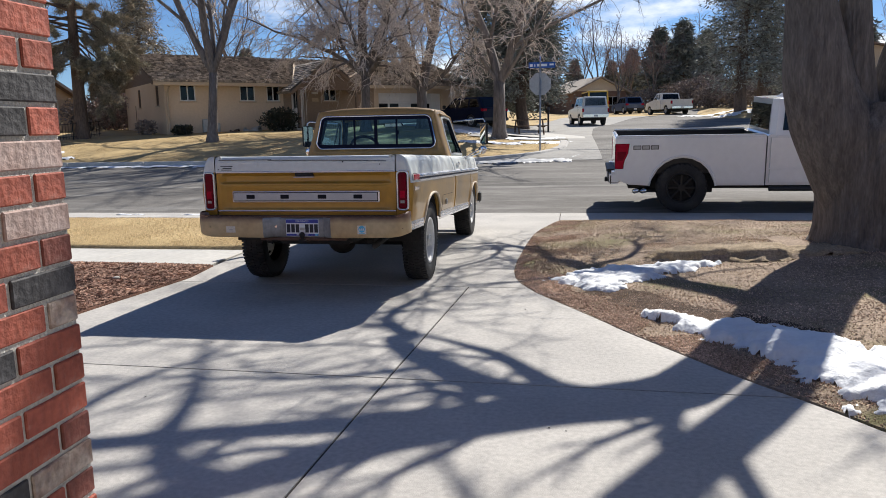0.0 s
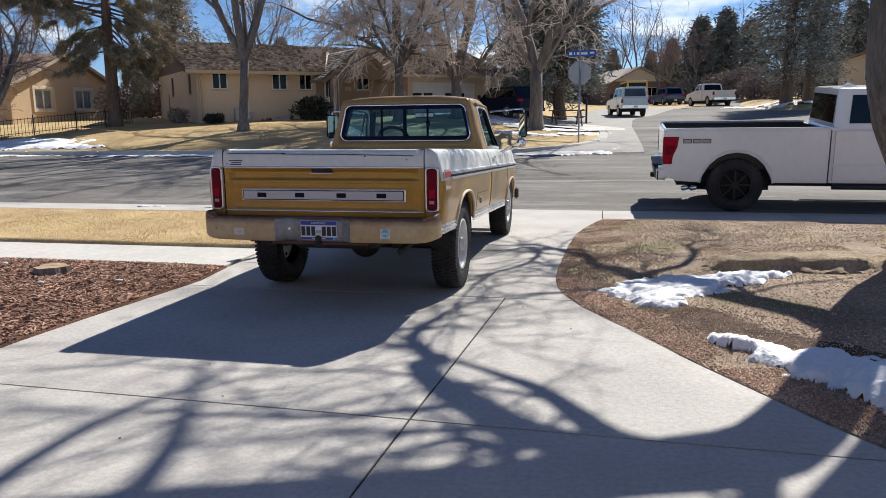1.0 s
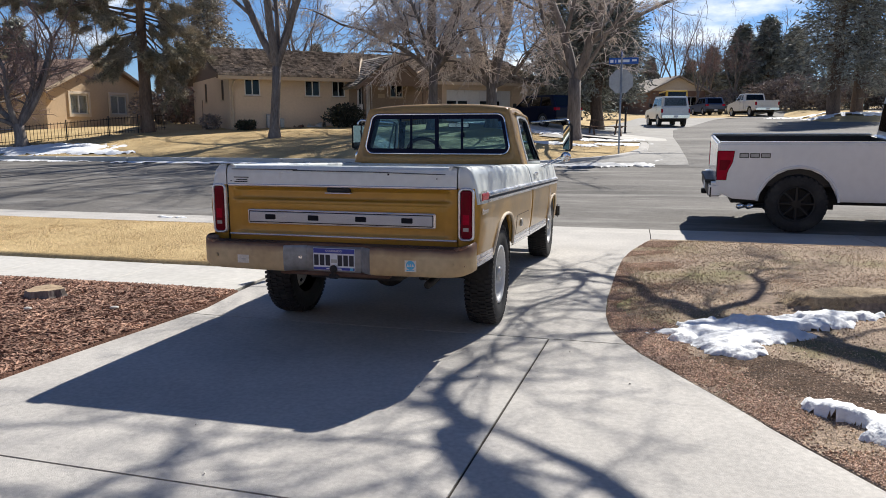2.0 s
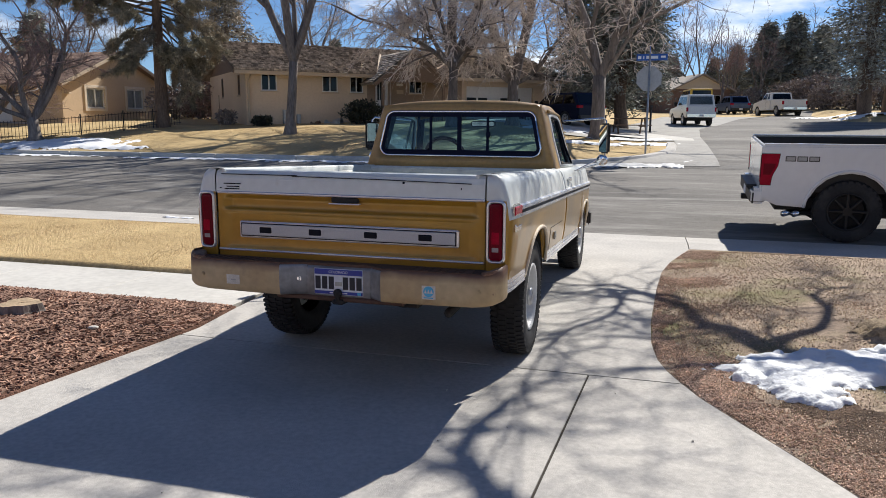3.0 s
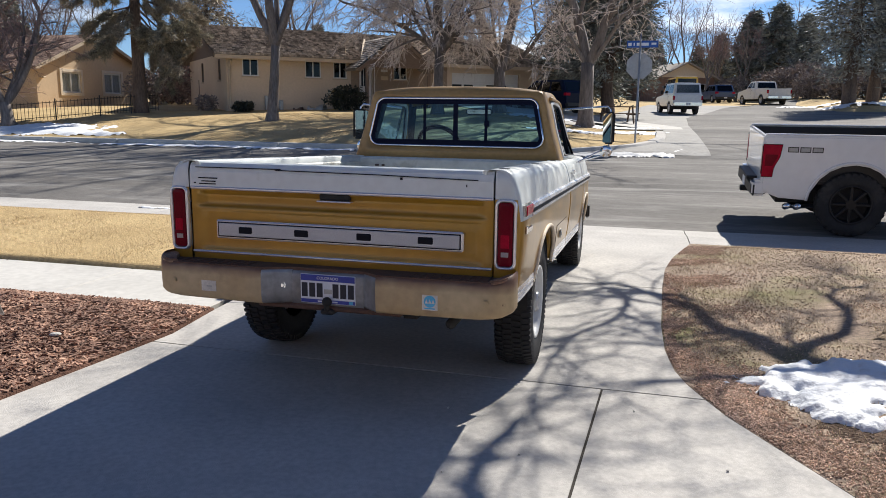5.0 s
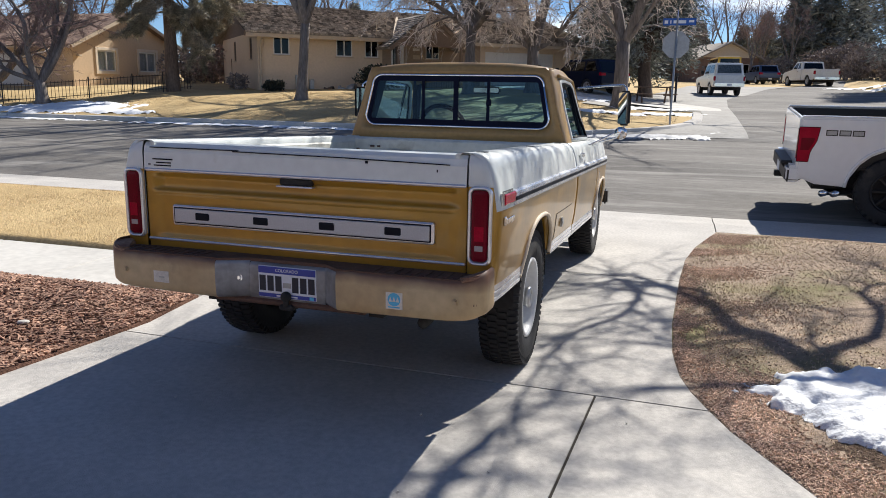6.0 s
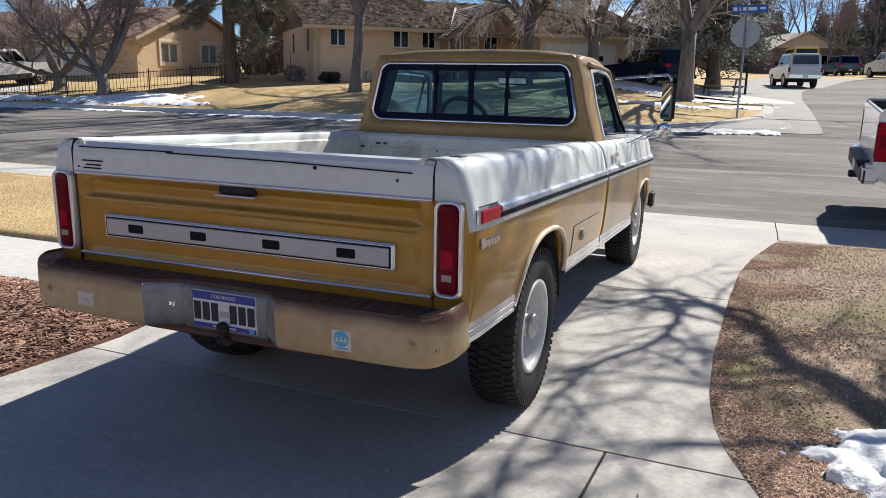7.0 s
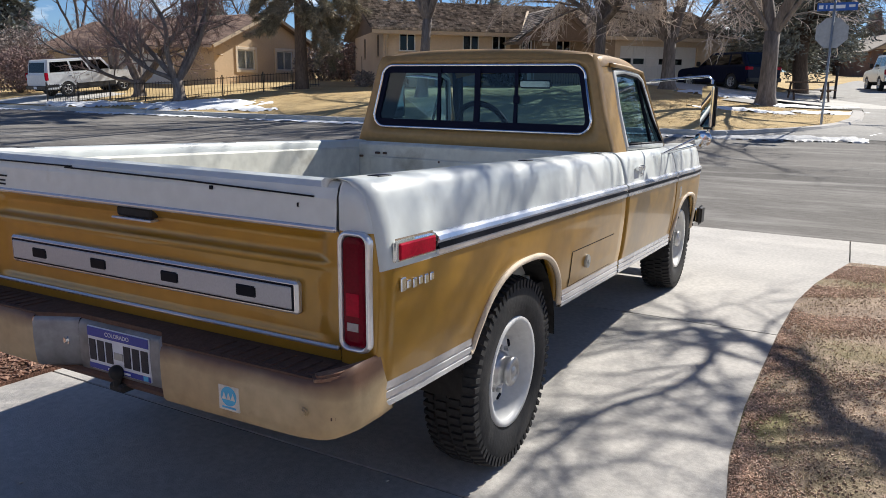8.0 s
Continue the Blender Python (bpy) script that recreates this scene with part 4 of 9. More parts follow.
# step bumper: deep rusty top, folded face, recessed middle for the plate
bumper = new("bumper")
bumper.parent = truck
bumper["label"] = "tan painted step bumper with rusty top and dents"
end_arc = [(0.880 + 0.088 * math.sin(radians(a)), -0.077 - 0.088 * math.cos(radians(a))) for a in (0, 15, 30, 45, 60, 75, 90)]
half_out = [(0.285, -0.165)] + end_arc + [(0.968, 0.02), (0.955, 0.10)]
outl = [(-x, y) for x, y in half_out[:0:-1]] + [(-0.34, -0.165), (-0.20, -0.090), (0.195, -0.090)] + half_out
MID = len(half_out) - 1                                # first point of the slanting middle


def bumper_face(i0, i1, z0, z1, drop=0.0):
    bm = bmesh.new()
    pts = []
    for (xa, ya), (xb, yb) in zip(outl[i0:i1], outl[i0 + 1:i1 + 1]):
        k = max(1, int(math.hypot(xb - xa, yb - ya) / 0.06))
        pts += [(xa + (xb - xa) * j / k, ya + (yb - ya) * j / k) for j in range(k)]
    pts.append(outl[i1])
    rows = []
    for z, o in ((z0 + 0.001, 0.05), (z0, 0.012), (z0 + 0.012, 0.0), (z0 + 0.05, -0.004), (z0 + 0.10, -0.005), (z1 - 0.022, -0.002), (z1 - 0.008, 0.004), (z1, 0.018)):
        rows.append([(x * (1 - 0.4 * max(o, 0) * (abs(x) > 0.93)), y + o - 0.003 * wob(x * 5, z * 5, 1, 4), z - drop * (1 - min(1.0, abs(x) / 1.0) ** 2) * (z1 - z) / (z1 - z0) + 0.045 * max(0.0, (abs(x) - 0.84) / 0.128) ** 2 * (z - z0) / (z1 - z0) + 0.030 * max(0.0, (abs(x) - 0.80) / 0.168) ** 2 * (z1 - z) / (z1 - z0)) for x, y in pts])
    return grid(bm, rows)


body_part("bumper_face", bumper_face(0, MID, 0.585, 0.762, 0.012), M_BUMPER, bumper, smooth=True)
body_part("bumper_face", bumper_face(MID + 3, len(outl) - 1, 0.585, 0.762, 0.012), M_BUMPER, bumper, smooth=True)
body_part("bumper_slant", bumper_face(MID, MID + 1, 0.575, 0.757, 0.0), M_SCUFF, bumper, "bare scuffed slanting face", smooth=True)
body_part("bumper_slant", bumper_face(MID + 2, MID + 3, 0.575, 0.757, 0.0), M_SCUFF, bumper, "bare scuffed slanting face", smooth=True)
body_part("plate_recess", bumper_face(MID + 1, MID + 2, 0.562, 0.752, 0.0), M_SCUFF, bumper, smooth=True)
bm = bmesh.new()
ins = [(x * 0.99, y + 0.012) for x, y in outl]
top = [bm.verts.new((x, y, 0.766)) for x, y in ins]
low = [bm.verts.new((x, y, 0.750)) for x, y in ins]
bm.faces.new(top)
bm.faces.new(low[::-1])
for i in range(len(top)):
    bm.faces.new((top[i], top[(i + 1) % len(top)], low[(i + 1) % len(top)], low[i]))
for k in range(10):                                   # tread ribs
    for s in (-1, 1):
        box(bm, s * (0.45 + 0.048 * k) - 0.012, s * (0.45 + 0.048 * k) + 0.012, -0.135, -0.02, 0.764, 0.770, 0.002)
body_part("bumper_step", bm, M_RUST, bumper, "rust-brown ribbed step")
bm = boxed(-0.40, 0.40, -0.10, 0.02, 0.545, 0.575, 0.01)
body_part("bumper_lower", bm, M_RUST, bumper)
for s in (-1, 1):
    lip = [(s * x * 0.995, y) for x, y in end_arc + [(0.966, 0.02)]] + [(s * 0.925, 0.02), (s * 0.915, -0.05), (s * 0.885, -0.10), (s * 0.84, -0.13)]
    bm = prism(bmesh.new(), lip if s > 0 else lip[::-1], "z", 0.760, 0.786, 0.008, 2)
    for v in bm.verts:
        v.co.z += 0.022 * max(0.0, (abs(v.co.x) - 0.86) / 0.1) - 0.012
    body_part("bumper_end_cap", bm, M_RUST_FLAKE, bumper, "flaking rusty end", smooth=False)
    for x in (0.245, 0.845):
        bm = bmesh.new()
        cyl(bm, (s * x, -0.115 if x < 0.3 else -0.178, 0.672), (s * x, -0.07, 0.672), 0.018 if x < 0.3 else 0.013, n=14)
        cyl(bm, (s * x, -0.122 if x < 0.3 else -0.184, 0.672), (s * x, -0.07, 0.672), 0.010, n=6)
        body_part("bumper_bolt", bm, M_CHROME if x < 0.3 else M_BUMPER, bumper)
body_part("rust_hole", box(bmesh.new(), 0.905, 0.935, -0.158, -0.12, 0.65, 0.675, 0.008, seg=2), M_RUST, bumper)
# number plate with plain bars in place of its characters
plate = body_part("number_plate", box(bmesh.new(), -0.152, 0.152, -0.097, -0.090, 0.585, 0.738, 0.003), M_PLATE, bumper, "blue and white number plate")
rest = -0.0985
for x0, x1, z0, z1, m in ((-0.149, 0.149, 0.703, 0.735, M_BLUE), (-0.149, 0.149, 0.588, 0.606, M_BLUE), (-0.055, 0.055, 0.593, 0.600, M_PLATE), (0.118, 0.140, 0.590, 0.606, M_CYAN)):
    body_part("plate_band", boxed(x0, x1, rest - (0.0012 if m in (M_PLATE, M_CYAN) else 0), -0.095, z0, z1), m, bumper)
for x in (-0.128, -0.086, -0.044, 0.044, 0.086, 0.128):
    body_part("plate_bar", boxed(x - 0.016, x + 0.016, rest - 0.001, -0.095, 0.618, 0.692), M_NAVY, bumper)
body_part("plate_bar", boxed(-0.02, 0.022, rest - 0.001, -0.095, 0.638, 0.662), M_BARE, bumper)
words = bpy.data.curves.new("state_name", "FONT")
words.body, words.size, words.align_x, words.extrude = "COLORADO", 0.021, "CENTER", 0.0004
lettering = bpy.data.objects.new("state_name", words)
scene.collection.objects.link(lettering)
letters = bpy.data.meshes.new_from_object(lettering.evaluated_get(bpy.context.evaluated_depsgraph_get()))
bpy.data.objects.remove(lettering)
bm = bmesh.new()
bm.from_mesh(letters)
bmesh.ops.transform(bm, matrix=pose(0.0, rest - 0.0008, 0.7125, 90), verts=bm.verts)
body_part("state_name", bm, M_PLATE, bumper)
body_part("sticker", boxed(0.528, 0.606, -0.1715, -0.16, 0.612, 0.688), M_PAPER, bumper, "white and blue square sticker")
bm = bmesh.new()
cyl(bm, (0.567, -0.1725, 0.656), (0.567, -0.165, 0.656), 0.030, n=24)
box(bm, 0.54, 0.594, -0.1722, -0.165, 0.618, 0.624)
body_part("sticker_print", bm, M_CYAN, bumper)
bm = bmesh.new()
for k in (-1, 0, 1):
    prism(bm, [(0.567 + 0.017 * k - 0.008, 0.646), (0.567 + 0.017 * k + 0.008, 0.646), (0.567 + 0.017 * k, 0.668)], "y", -0.1735, -0.17)
body_part("sticker_mark", bm, M_PAPER, bumper)
body_part("sticker", boxed(-0.685, -0.600, -0.1715, -0.16, 0.622, 0.678), M_PAPER, bumper, "faded white paper sticker")
body_part("sticker_print", boxed(-0.655, -0.625, -0.1725, -0.165, 0.645, 0.652), M_BARE, bumper)

# cab: pillars, roof, rear panel with its window opening
def cab_half(z):
    return lerp_list([(1.20, 0.90), (1.30, 0.872), (1.38, 0.845), (1.50, 0.805), (1.65, 0.770), (1.78, 0.738), (1.84, 0.715)], z)


bm = bmesh.new()


def rear_y(z):
    return CAB_Y - 0.02 + 0.10 * max(0.0, (z - 1.34)) ** 1.2 + (0.02 * ((z - 1.81) / 0.045) ** 2 if z > 1.81 else 0)


# rear skin as strips round the opening (window: half width 0.725 at the bottom, 0.672 at the top)
WZ0, WZ1 = 1.398, 1.785


def win_half(z):
    return 0.742 + (0.690 - 0.742) * (z - WZ0) / (WZ1 - WZ0)


def round_rect(n=8, grow=0.0, r=0.075):
    """Window outline (x, z) with rounded corners, widened by grow."""
    out = []
    for sx, sz, a0 in ((1, 1, 0), (-1, 1, 90), (-1, -1, 180), (1, -1, 270)):
        zc = (WZ1 - r if sz > 0 else WZ0 + r)
        xc = sx * (win_half(WZ1 if sz > 0 else WZ0) - r)
        for k in range(n + 1):
            a = radians(a0 + 90 * k / n)
            out.append((xc + (r + grow) * math.cos(a), zc + (r + grow) * math.sin(a)))
    return out


inner = round_rect(8, 0.012)
outer = []
for x, z in inner:
    u, w = x / 0.756, (z - 1.590) / 0.195
    k = max(abs(u), abs(w))
    zz = 1.590 + (0.262 if w > 0 else 0.305) * w / k * (1 if abs(w) >= abs(u) else 1)
    zz = max(1.285, min(1.852, zz))
    xx = max(-1.0, min(1.0, u / k)) * cab_half(zz)
    outer.append((xx, zz))
rows = [[(x, rear_y(z), z) for x, z in outer], [(x, rear_y(z) - 0.004, z) for x, z in [(a[0] * 0.5 + b[0] * 0.5, a[1] * 0.5 + b[1] * 0.5) for a, b in zip(inner, outer)]],
        [(x, rear_y(z) - 0.004, z) for x, z in inner], [(x * 0.99, rear_y(z) + 0.03, z) for x, z in inner]]
grid(bm, rows, closed=True)
body_part("cab_rear", bm, M_GOLD_DULL, label="faded gold rear cab panel", smooth=True)
body_part("cab_rear_sill", box(bmesh.new(), -0.885, 0.885, CAB_Y - 0.035, CAB_Y + 0.05, 1.10, 1.292, 0.012, seg=2), M_WHITE_OLD)
V, F = [], []
pts = [(x, rear_y(z) - 0.008 , z) for x, z in round_rect(8, 0.004)]
tube(V, F, [(p[0], p[1], p[2] - RAKE * p[1]) for p in pts + pts[:1]], [0.010] * (len(pts) + 1), 6)
mesh_ob("window_trim", V, F, M_CHROME, truck, smooth=True)
bm = bmesh.new()
rr0, rr1 = round_rect(8, 0.0), round_rect(8, -0.034)
grid(bm, [[(x, rear_y(z) - 0.003, z) for x, z in rr0], [(x, rear_y(z) - 0.003, z) for x, z in rr1], [(x, rear_y(z) + 0.014, z) for x, z in rr1]], closed=True)
body_part("window_seal", bm, M_SEAL)
bm = bmesh.new()
bm.faces.new([bm.verts.new((x, rear_y(z) + 0.006, z)) for x, z in round_rect(8, -0.012)])
pane = body_part("rear_window", bm, M_GLASS, label="sliding rear cab window")
pane.visible_shadow = False
for x, w in ((-0.265, 0.011), (0.004, 0.019), (0.265, 0.011)):
    if w:
        bm = bmesh.new()
        grid(bm, [[(x - w, rear_y(z) - 0.002 + o, z), (x + w, rear_y(z) - 0.002 + o, z)] for o, z in ((0.02, WZ0 + 0.01), (0, WZ0 + 0.01), (0, WZ1 - 0.01), (0.02, WZ1 - 0.01))])
        box(bm, x - w, x + w, rear_y(1.58) - 0.0, rear_y(1.58) + 0.01, WZ0 + 0.02, WZ1 - 0.02)
        body_part("slider_frame", bm, M_SEAL)
for z in (WZ0 + 0.035, WZ1 - 0.03):
    body_part("slider_rail", boxed(-0.71 if z < 1.6 else -0.66, 0.71 if z < 1.6 else 0.66, rear_y(z) - 0.003, rear_y(z) + 0.01, z - 0.013, z + 0.013), M_SEAL)
body_part("slider_latch", box(bmesh.new(), 0.252, 0.292, rear_y(1.58) - 0.014, rear_y(1.58), 1.56, 1.61, 0.004), M_SEAL)

# roof: a domed sheet from the rear header to the windscreen
bm = bmesh.new()
rows = []
ROOF_Y0, ROOF_Y1 = CAB_Y + 0.075, 3.66


def roof_row(y, u, drop=0.0, tuck=1.0):
    crown = 1.890 + 0.026 * math.sin(math.pi * min(1, u * 1.1)) - 0.03 * u ** 4 - drop
    row = [(0.742 * v * tuck, y, crown - 0.042 * abs(v) ** 4 - 0.010 * v * v) for v in spread(-1, 1, 20)]
    e = 0.752 * tuck
    return [(-e, y, crown - 0.105 + 0.6 * drop)] + row + [(e, y, crown - 0.105 + 0.6 * drop)]


for dy, drop, tuck in ((-0.052, 0.060, 0.968), (-0.048, 0.042, 0.972), (-0.036, 0.022, 0.978), (-0.018, 0.008, 0.988)):
    rows.append(roof_row(ROOF_Y0 + dy, 0.0, drop, tuck))
for i in range(13):
    rows.append(roof_row(ROOF_Y0 + (ROOF_Y1 - ROOF_Y0) * i / 12, i / 12))
rows.append([(p[0], ROOF_Y1 + 0.04, p[2] - 0.05) for p in rows[-1]])
roof = body_part("roof", grid(bm, rows), M_GOLD_DULL, label="faded gold cab roof", smooth=True)
for s in (-1, 1):
    # drip rail, B pillar, A pillar, door frame and glass
    V, F = [], []
    pts = [(s * 0.758, y, 1.798 + 0.014 * math.sin(math.pi * (y - 2.6) / 1.2)) for y in spread(2.86, 3.62, 7)] + [(s * 0.815, 3.84, 1.50), (s * 0.868, 3.94, 1.31)]
    pts = pts[::-1]
    tube(V, F, [(p[0], p[1], p[2] - RAKE * p[1]) for p in pts], [0.014] * len(pts), 6)
    mesh_ob("drip_rail", V, F, M_GOLD_DULL, truck, smooth=True)
    bm = bmesh.new()
    rows = [[(s * cab_half(z), rear_y(z) - 0.001, z), (s * (cab_half(z) + 0.012), rear_y(z) + 0.012, z), (s * (cab_half(z) + 0.018), rear_y(z) + 0.04, z), (s * (cab_half(z) + 0.016), 2.86 + 0.12 * (z - 1.3), z), (s * (cab_half(z) - 0.03), 2.87 + 0.12 * (z - 1.3), z)] for z in (1.28, 1.40, 1.55, 1.70, 1.80, 1.850)]
    body_part("cab_pillar", grid(bm, rows), M_GOLD_DULL, smooth=True)
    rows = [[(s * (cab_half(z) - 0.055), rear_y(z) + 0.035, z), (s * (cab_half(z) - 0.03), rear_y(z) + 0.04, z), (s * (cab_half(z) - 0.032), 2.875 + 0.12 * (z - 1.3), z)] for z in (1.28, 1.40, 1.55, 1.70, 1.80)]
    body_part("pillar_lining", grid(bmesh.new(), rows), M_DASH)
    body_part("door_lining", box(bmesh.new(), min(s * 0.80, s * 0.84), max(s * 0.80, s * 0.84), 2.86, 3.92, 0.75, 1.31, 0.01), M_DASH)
    V, F = [], []
    loop = [(2.89, 1.318), (2.92, 1.55), (2.95, 1.765), (3.20, 1.788), (3.52, 1.782), (3.62, 1.755), (3.765, 1.50), (3.85, 1.318)]
    pts = [(s * (cab_half(z) + 0.006), y, z) for y, z in loop]
    tube(V, F, [(p[0], p[1], p[2] - RAKE * p[1]) for p in pts + pts[:1]], [0.022] * (len(pts) + 1), 6)
    mesh_ob("window_frame", V, F, M_WHITE_OLD, truck, smooth=True)
    V, F = [], []
    pts = [(s * (cab_half(z) + 0.012), y * 0.955 + 0.150, z * 0.93 + 0.109) for y, z in loop]
    tube(V, F, [(p[0], p[1], p[2] - RAKE * p[1]) for p in pts + pts[:1]], [0.011] * (len(pts) + 1), 5)
    mesh_ob("window_rubber", V, F, M_STRIPE, truck, smooth=True)
    V, F = [], []
    pts = [(s * (cab_half(z) + 0.006), y, z) for y, z in ((3.55, 1.318), (3.53, 1.78))]
    tube(V, F, [(p[0], p[1], p[2] - RAKE * p[1]) for p in pts], [0.012] * 2, 6)
    mesh_ob("vent_bar", V, F, M_STRIPE, truck)
    bm = bmesh.new()
    bm.faces.new([bm.verts.new((s * cab_half(z), y, z)) for y, z in loop])
    g = body_part("door_window", bm, M_GLASS)
    g.visible_shadow = False
    bm = bmesh.new()
    rows = [[(s * (cab_half(z) - 0.0), 3.955 - 0.60 * (z - 1.30), z), (s * (cab_half(z) - 0.06), 4.015 - 0.60 * (z - 1.30), z)] for z in (1.28, 1.45, 1.60, 1.82)]
    body_part("windscreen_pillar", grid(bm, rows), M_DASH)
    # tall arm mirror with a round wide-angle glass under it
    swing = Matrix.Translation((s * 1.225, 3.605, 0)) @ Matrix.Rotation(radians(-52 if s > 0 else 38), 4, "Z")
    mir = body_part("mirror", box(bmesh.new(), -0.078, 0.078, -0.02, 0.02, 1.44, 1.735, 0.022, m=swing, seg=3), M_BLACK, label="tall arm mirror in a dark case")
    bm = box(bmesh.new(), -0.066, 0.066, -0.027, -0.005, 1.455, 1.72, 0.006, m=swing, seg=2)
    body_part("mirror_glass", bm, mat("mirror glass", (0.78, 0.80, 0.80), 0.03, 1.0, var=0.02, bump=0), mir)
    pts = [(s * 0.80, 3.70, 1.755), (s * 1.02, 3.68, 1.775), (s * 1.20, 3.63, 1.785), (s * 1.23, 3.62, 1.76), (s * 1.23, 3.62, 1.40), (s * 1.20, 3.64, 1.345), (s * 1.0, 3.78, 1.285), (s * 0.90, 3.85, 1.245)]
    V, F = [], []
    tube(V, F, [(p[0], p[1], p[2] - RAKE * p[1]) for p in pts], [0.009] * len(pts), 8)
    mesh_ob("mirror_arm", V, F, M_CHROME, mir, smooth=True)
    pts = [(s * 1.23, 3.62, 1.42), (s * 0.95, 3.60, 1.265), (s * 0.90, 3.60, 1.26)]
    V, F = [], []
    tube(V, F, [(p[0], p[1], p[2] - RAKE * p[1]) for p in pts], [0.007] * 3, 6)
    mesh_ob("mirror_arm", V, F, M_CHROME, mir, smooth=True)
    bm = bmesh.new()
    lathe(bm, [(0.0, 0.001), (0.002, 0.03), (0.006, 0.05), (0.016, 0.056), (0.04, 0.045), (0.06, 0.02), (0.064, 0.001)], (0, 0, 0), 20)
    bmesh.ops.transform(bm, matrix=Matrix.Translation((s * 1.205, 3.57, 1.375)) @ Matrix.Rotation(radians(90), 4, "Z"), verts=bm.verts)
    body_part("round_mirror", bm, M_CHROME, mir, smooth=True)
bm = bmesh.new()
grid(bm, [[(x * cab_half(z) * 0.97, 3.985 - 0.60 * (z - 1.30) + 0.05 * (1 - x * x), z) for x in spread(-1, 1, 8)] for z in (1.29, 1.5, 1.83)])
ws = body_part("windscreen", bm, M_GLASS, smooth=True)
ws.visible_shadow = False
# hood, cowl, nose
bm = bmesh.new()
rows = [[(x, y, 1.30 + 0.02 * (1 - (x / 0.72) ** 2) - 0.05 * max(0, y - 4.3) ** 2) for x in spread(-0.71, 0.71, 8)] for y in spread(3.98, 5.2, 8)]
rows.append([(x, 5.24, 1.10) for x in spread(-0.71, 0.71, 8)])
body_part("hood", grid(bm, rows), M_WHITE_OLD, smooth=True)
body_part("grille", box(bmesh.new(), -0.88, 0.88, 5.12, 5.24, 0.72, 1.20, 0.03), M_CHROME)
body_part("front_bumper", box(bmesh.new(), -0.94, 0.94, 5.24, 5.40, 0.56, 0.74, 0.04, seg=3), M_CHROME)
for s in (-1, 1):
    body_part("bumper_guard", box(bmesh.new(), s * 0.955 - 0.024, s * 0.955 + 0.024, 5.20, 5.37, 0.58, 0.75, 0.022, seg=3), M_BLACK)
# interior
body_part("seat", box(bmesh.new(), -0.72, 0.72, 2.82, 3.35, 0.85, 1.10, 0.06, seg=3), M_SEAT)
bm = box(bmesh.new(), -0.72, 0.72, 2.74, 2.88, 1.05, 1.44, 0.05, seg=3)
body_part("seat_back", bm, M_SEAT)
body_part("dashboard", box(bmesh.new(), -0.80, 0.80, 3.62, 3.94, 1.02, 1.33, 0.06, seg=3), M_DASH)
body_part("cab_floor", boxed(-0.82, 0.82, 2.66, 4.3, 0.70, 0.73), M_DASH)
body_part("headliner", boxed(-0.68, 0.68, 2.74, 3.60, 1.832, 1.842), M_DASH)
V, F = [], []
cx, cy, cz, R = -0.37, 3.47, 1.40, 0.20
pts = [(cx + R * math.cos(a), cy - 0.10 * math.sin(a) , cz + R * 0.87 * math.sin(a) - RAKE * cy) for a in spread(0, 2 * math.pi, 28)]
tube(V, F, pts, [0.021] * len(pts), 8)
wheel = mesh_ob("steering_wheel", V, F, M_DASH, truck, smooth=True)
for a in (10, 170, 270):
    r = radians(a)
    rod("spoke", [(cx, cy + 0.03, cz - RAKE * cy), (cx + R * math.cos(r), cy - 0.10 * math.sin(r), cz + R * 0.87 * math.sin(r) - RAKE * cy)], 0.014, M_DASH, wheel, 6)
rod("steering_column", [(cx, cy + 0.02, cz - RAKE * cy), (cx, 3.85, 1.0)], 0.03, M_BLACK, wheel)
inner_mirror = body_part("rear_view_mirror", box(bmesh.new(), -0.135, 0.125, 3.58, 3.61, 1.690, 1.752, 0.018, seg=2), M_BLACK)
body_part("mirror_glass", box(bmesh.new(), -0.122, 0.112, 3.574, 3.59, 1.700, 1.742, 0.006, seg=2), M_CHROME, inner_mirror)
# underside
for s in (-1, 1):
    body_part("frame_rail", boxed(s * 0.43 - 0.035, s * 0.43 + 0.035, -0.05, 5.1, 0.53, 0.70), M_UNDER)
body_part("fuel_tank", box(bmesh.new(), -0.35, 0.38, 0.15, 0.75, 0.48, 0.72, 0.05), M_UNDER)
body_part("floor_pan", boxed(-0.90, 0.90, 0.06, 5.1, 0.70, 0.744), M_UNDER)
bm = bmesh.new()
cyl(bm, (-0.75, AXLES[0], 0.385), (0.75, AXLES[0], 0.385), 0.055, n=14)
bmesh.ops.create_uvsphere(bm, u_segments=16, v_segments=10, radius=0.15, matrix=Matrix.Translation((0.0, AXLES[0], 0.385)))
body_part("rear_axle", bm, M_UNDER, rake=False, smooth=True)
bm = bmesh.new()
cyl(bm, (-0.75, AXLES[1], 0.36), (0.75, AXLES[1], 0.36), 0.05, n=14)
body_part("front_axle", bm, M_UNDER, rake=False, smooth=True)
for s in (-1, 1):
    body_part("leaf_spring", boxed(s * 0.5 - 0.035, s * 0.5 + 0.035, 0.35, 1.85, 0.47, 0.52, 0.01), M_UNDER)
rod("tail_pipe", [(0.55, 2.2, 0.45), (0.60, 1.5, 0.50), (0.62, 0.5, 0.50), (0.60, 0.12, 0.47)], 0.028, M_UNDER, truck)
body_part("tow_hitch", box(bmesh.new(), -0.035, 0.035, -0.12, 0.1, 0.530, 0.560, 0.008), M_UNDER)
bm = bmesh.new()
bmesh.ops.create_uvsphere(bm, u_segments=14, v_segments=8, radius=0.026, matrix=Matrix.Translation((0, -0.11, 0.598)))
cyl(bm, (0, -0.11, 0.55), (0, -0.11, 0.59), 0.014, n=10)
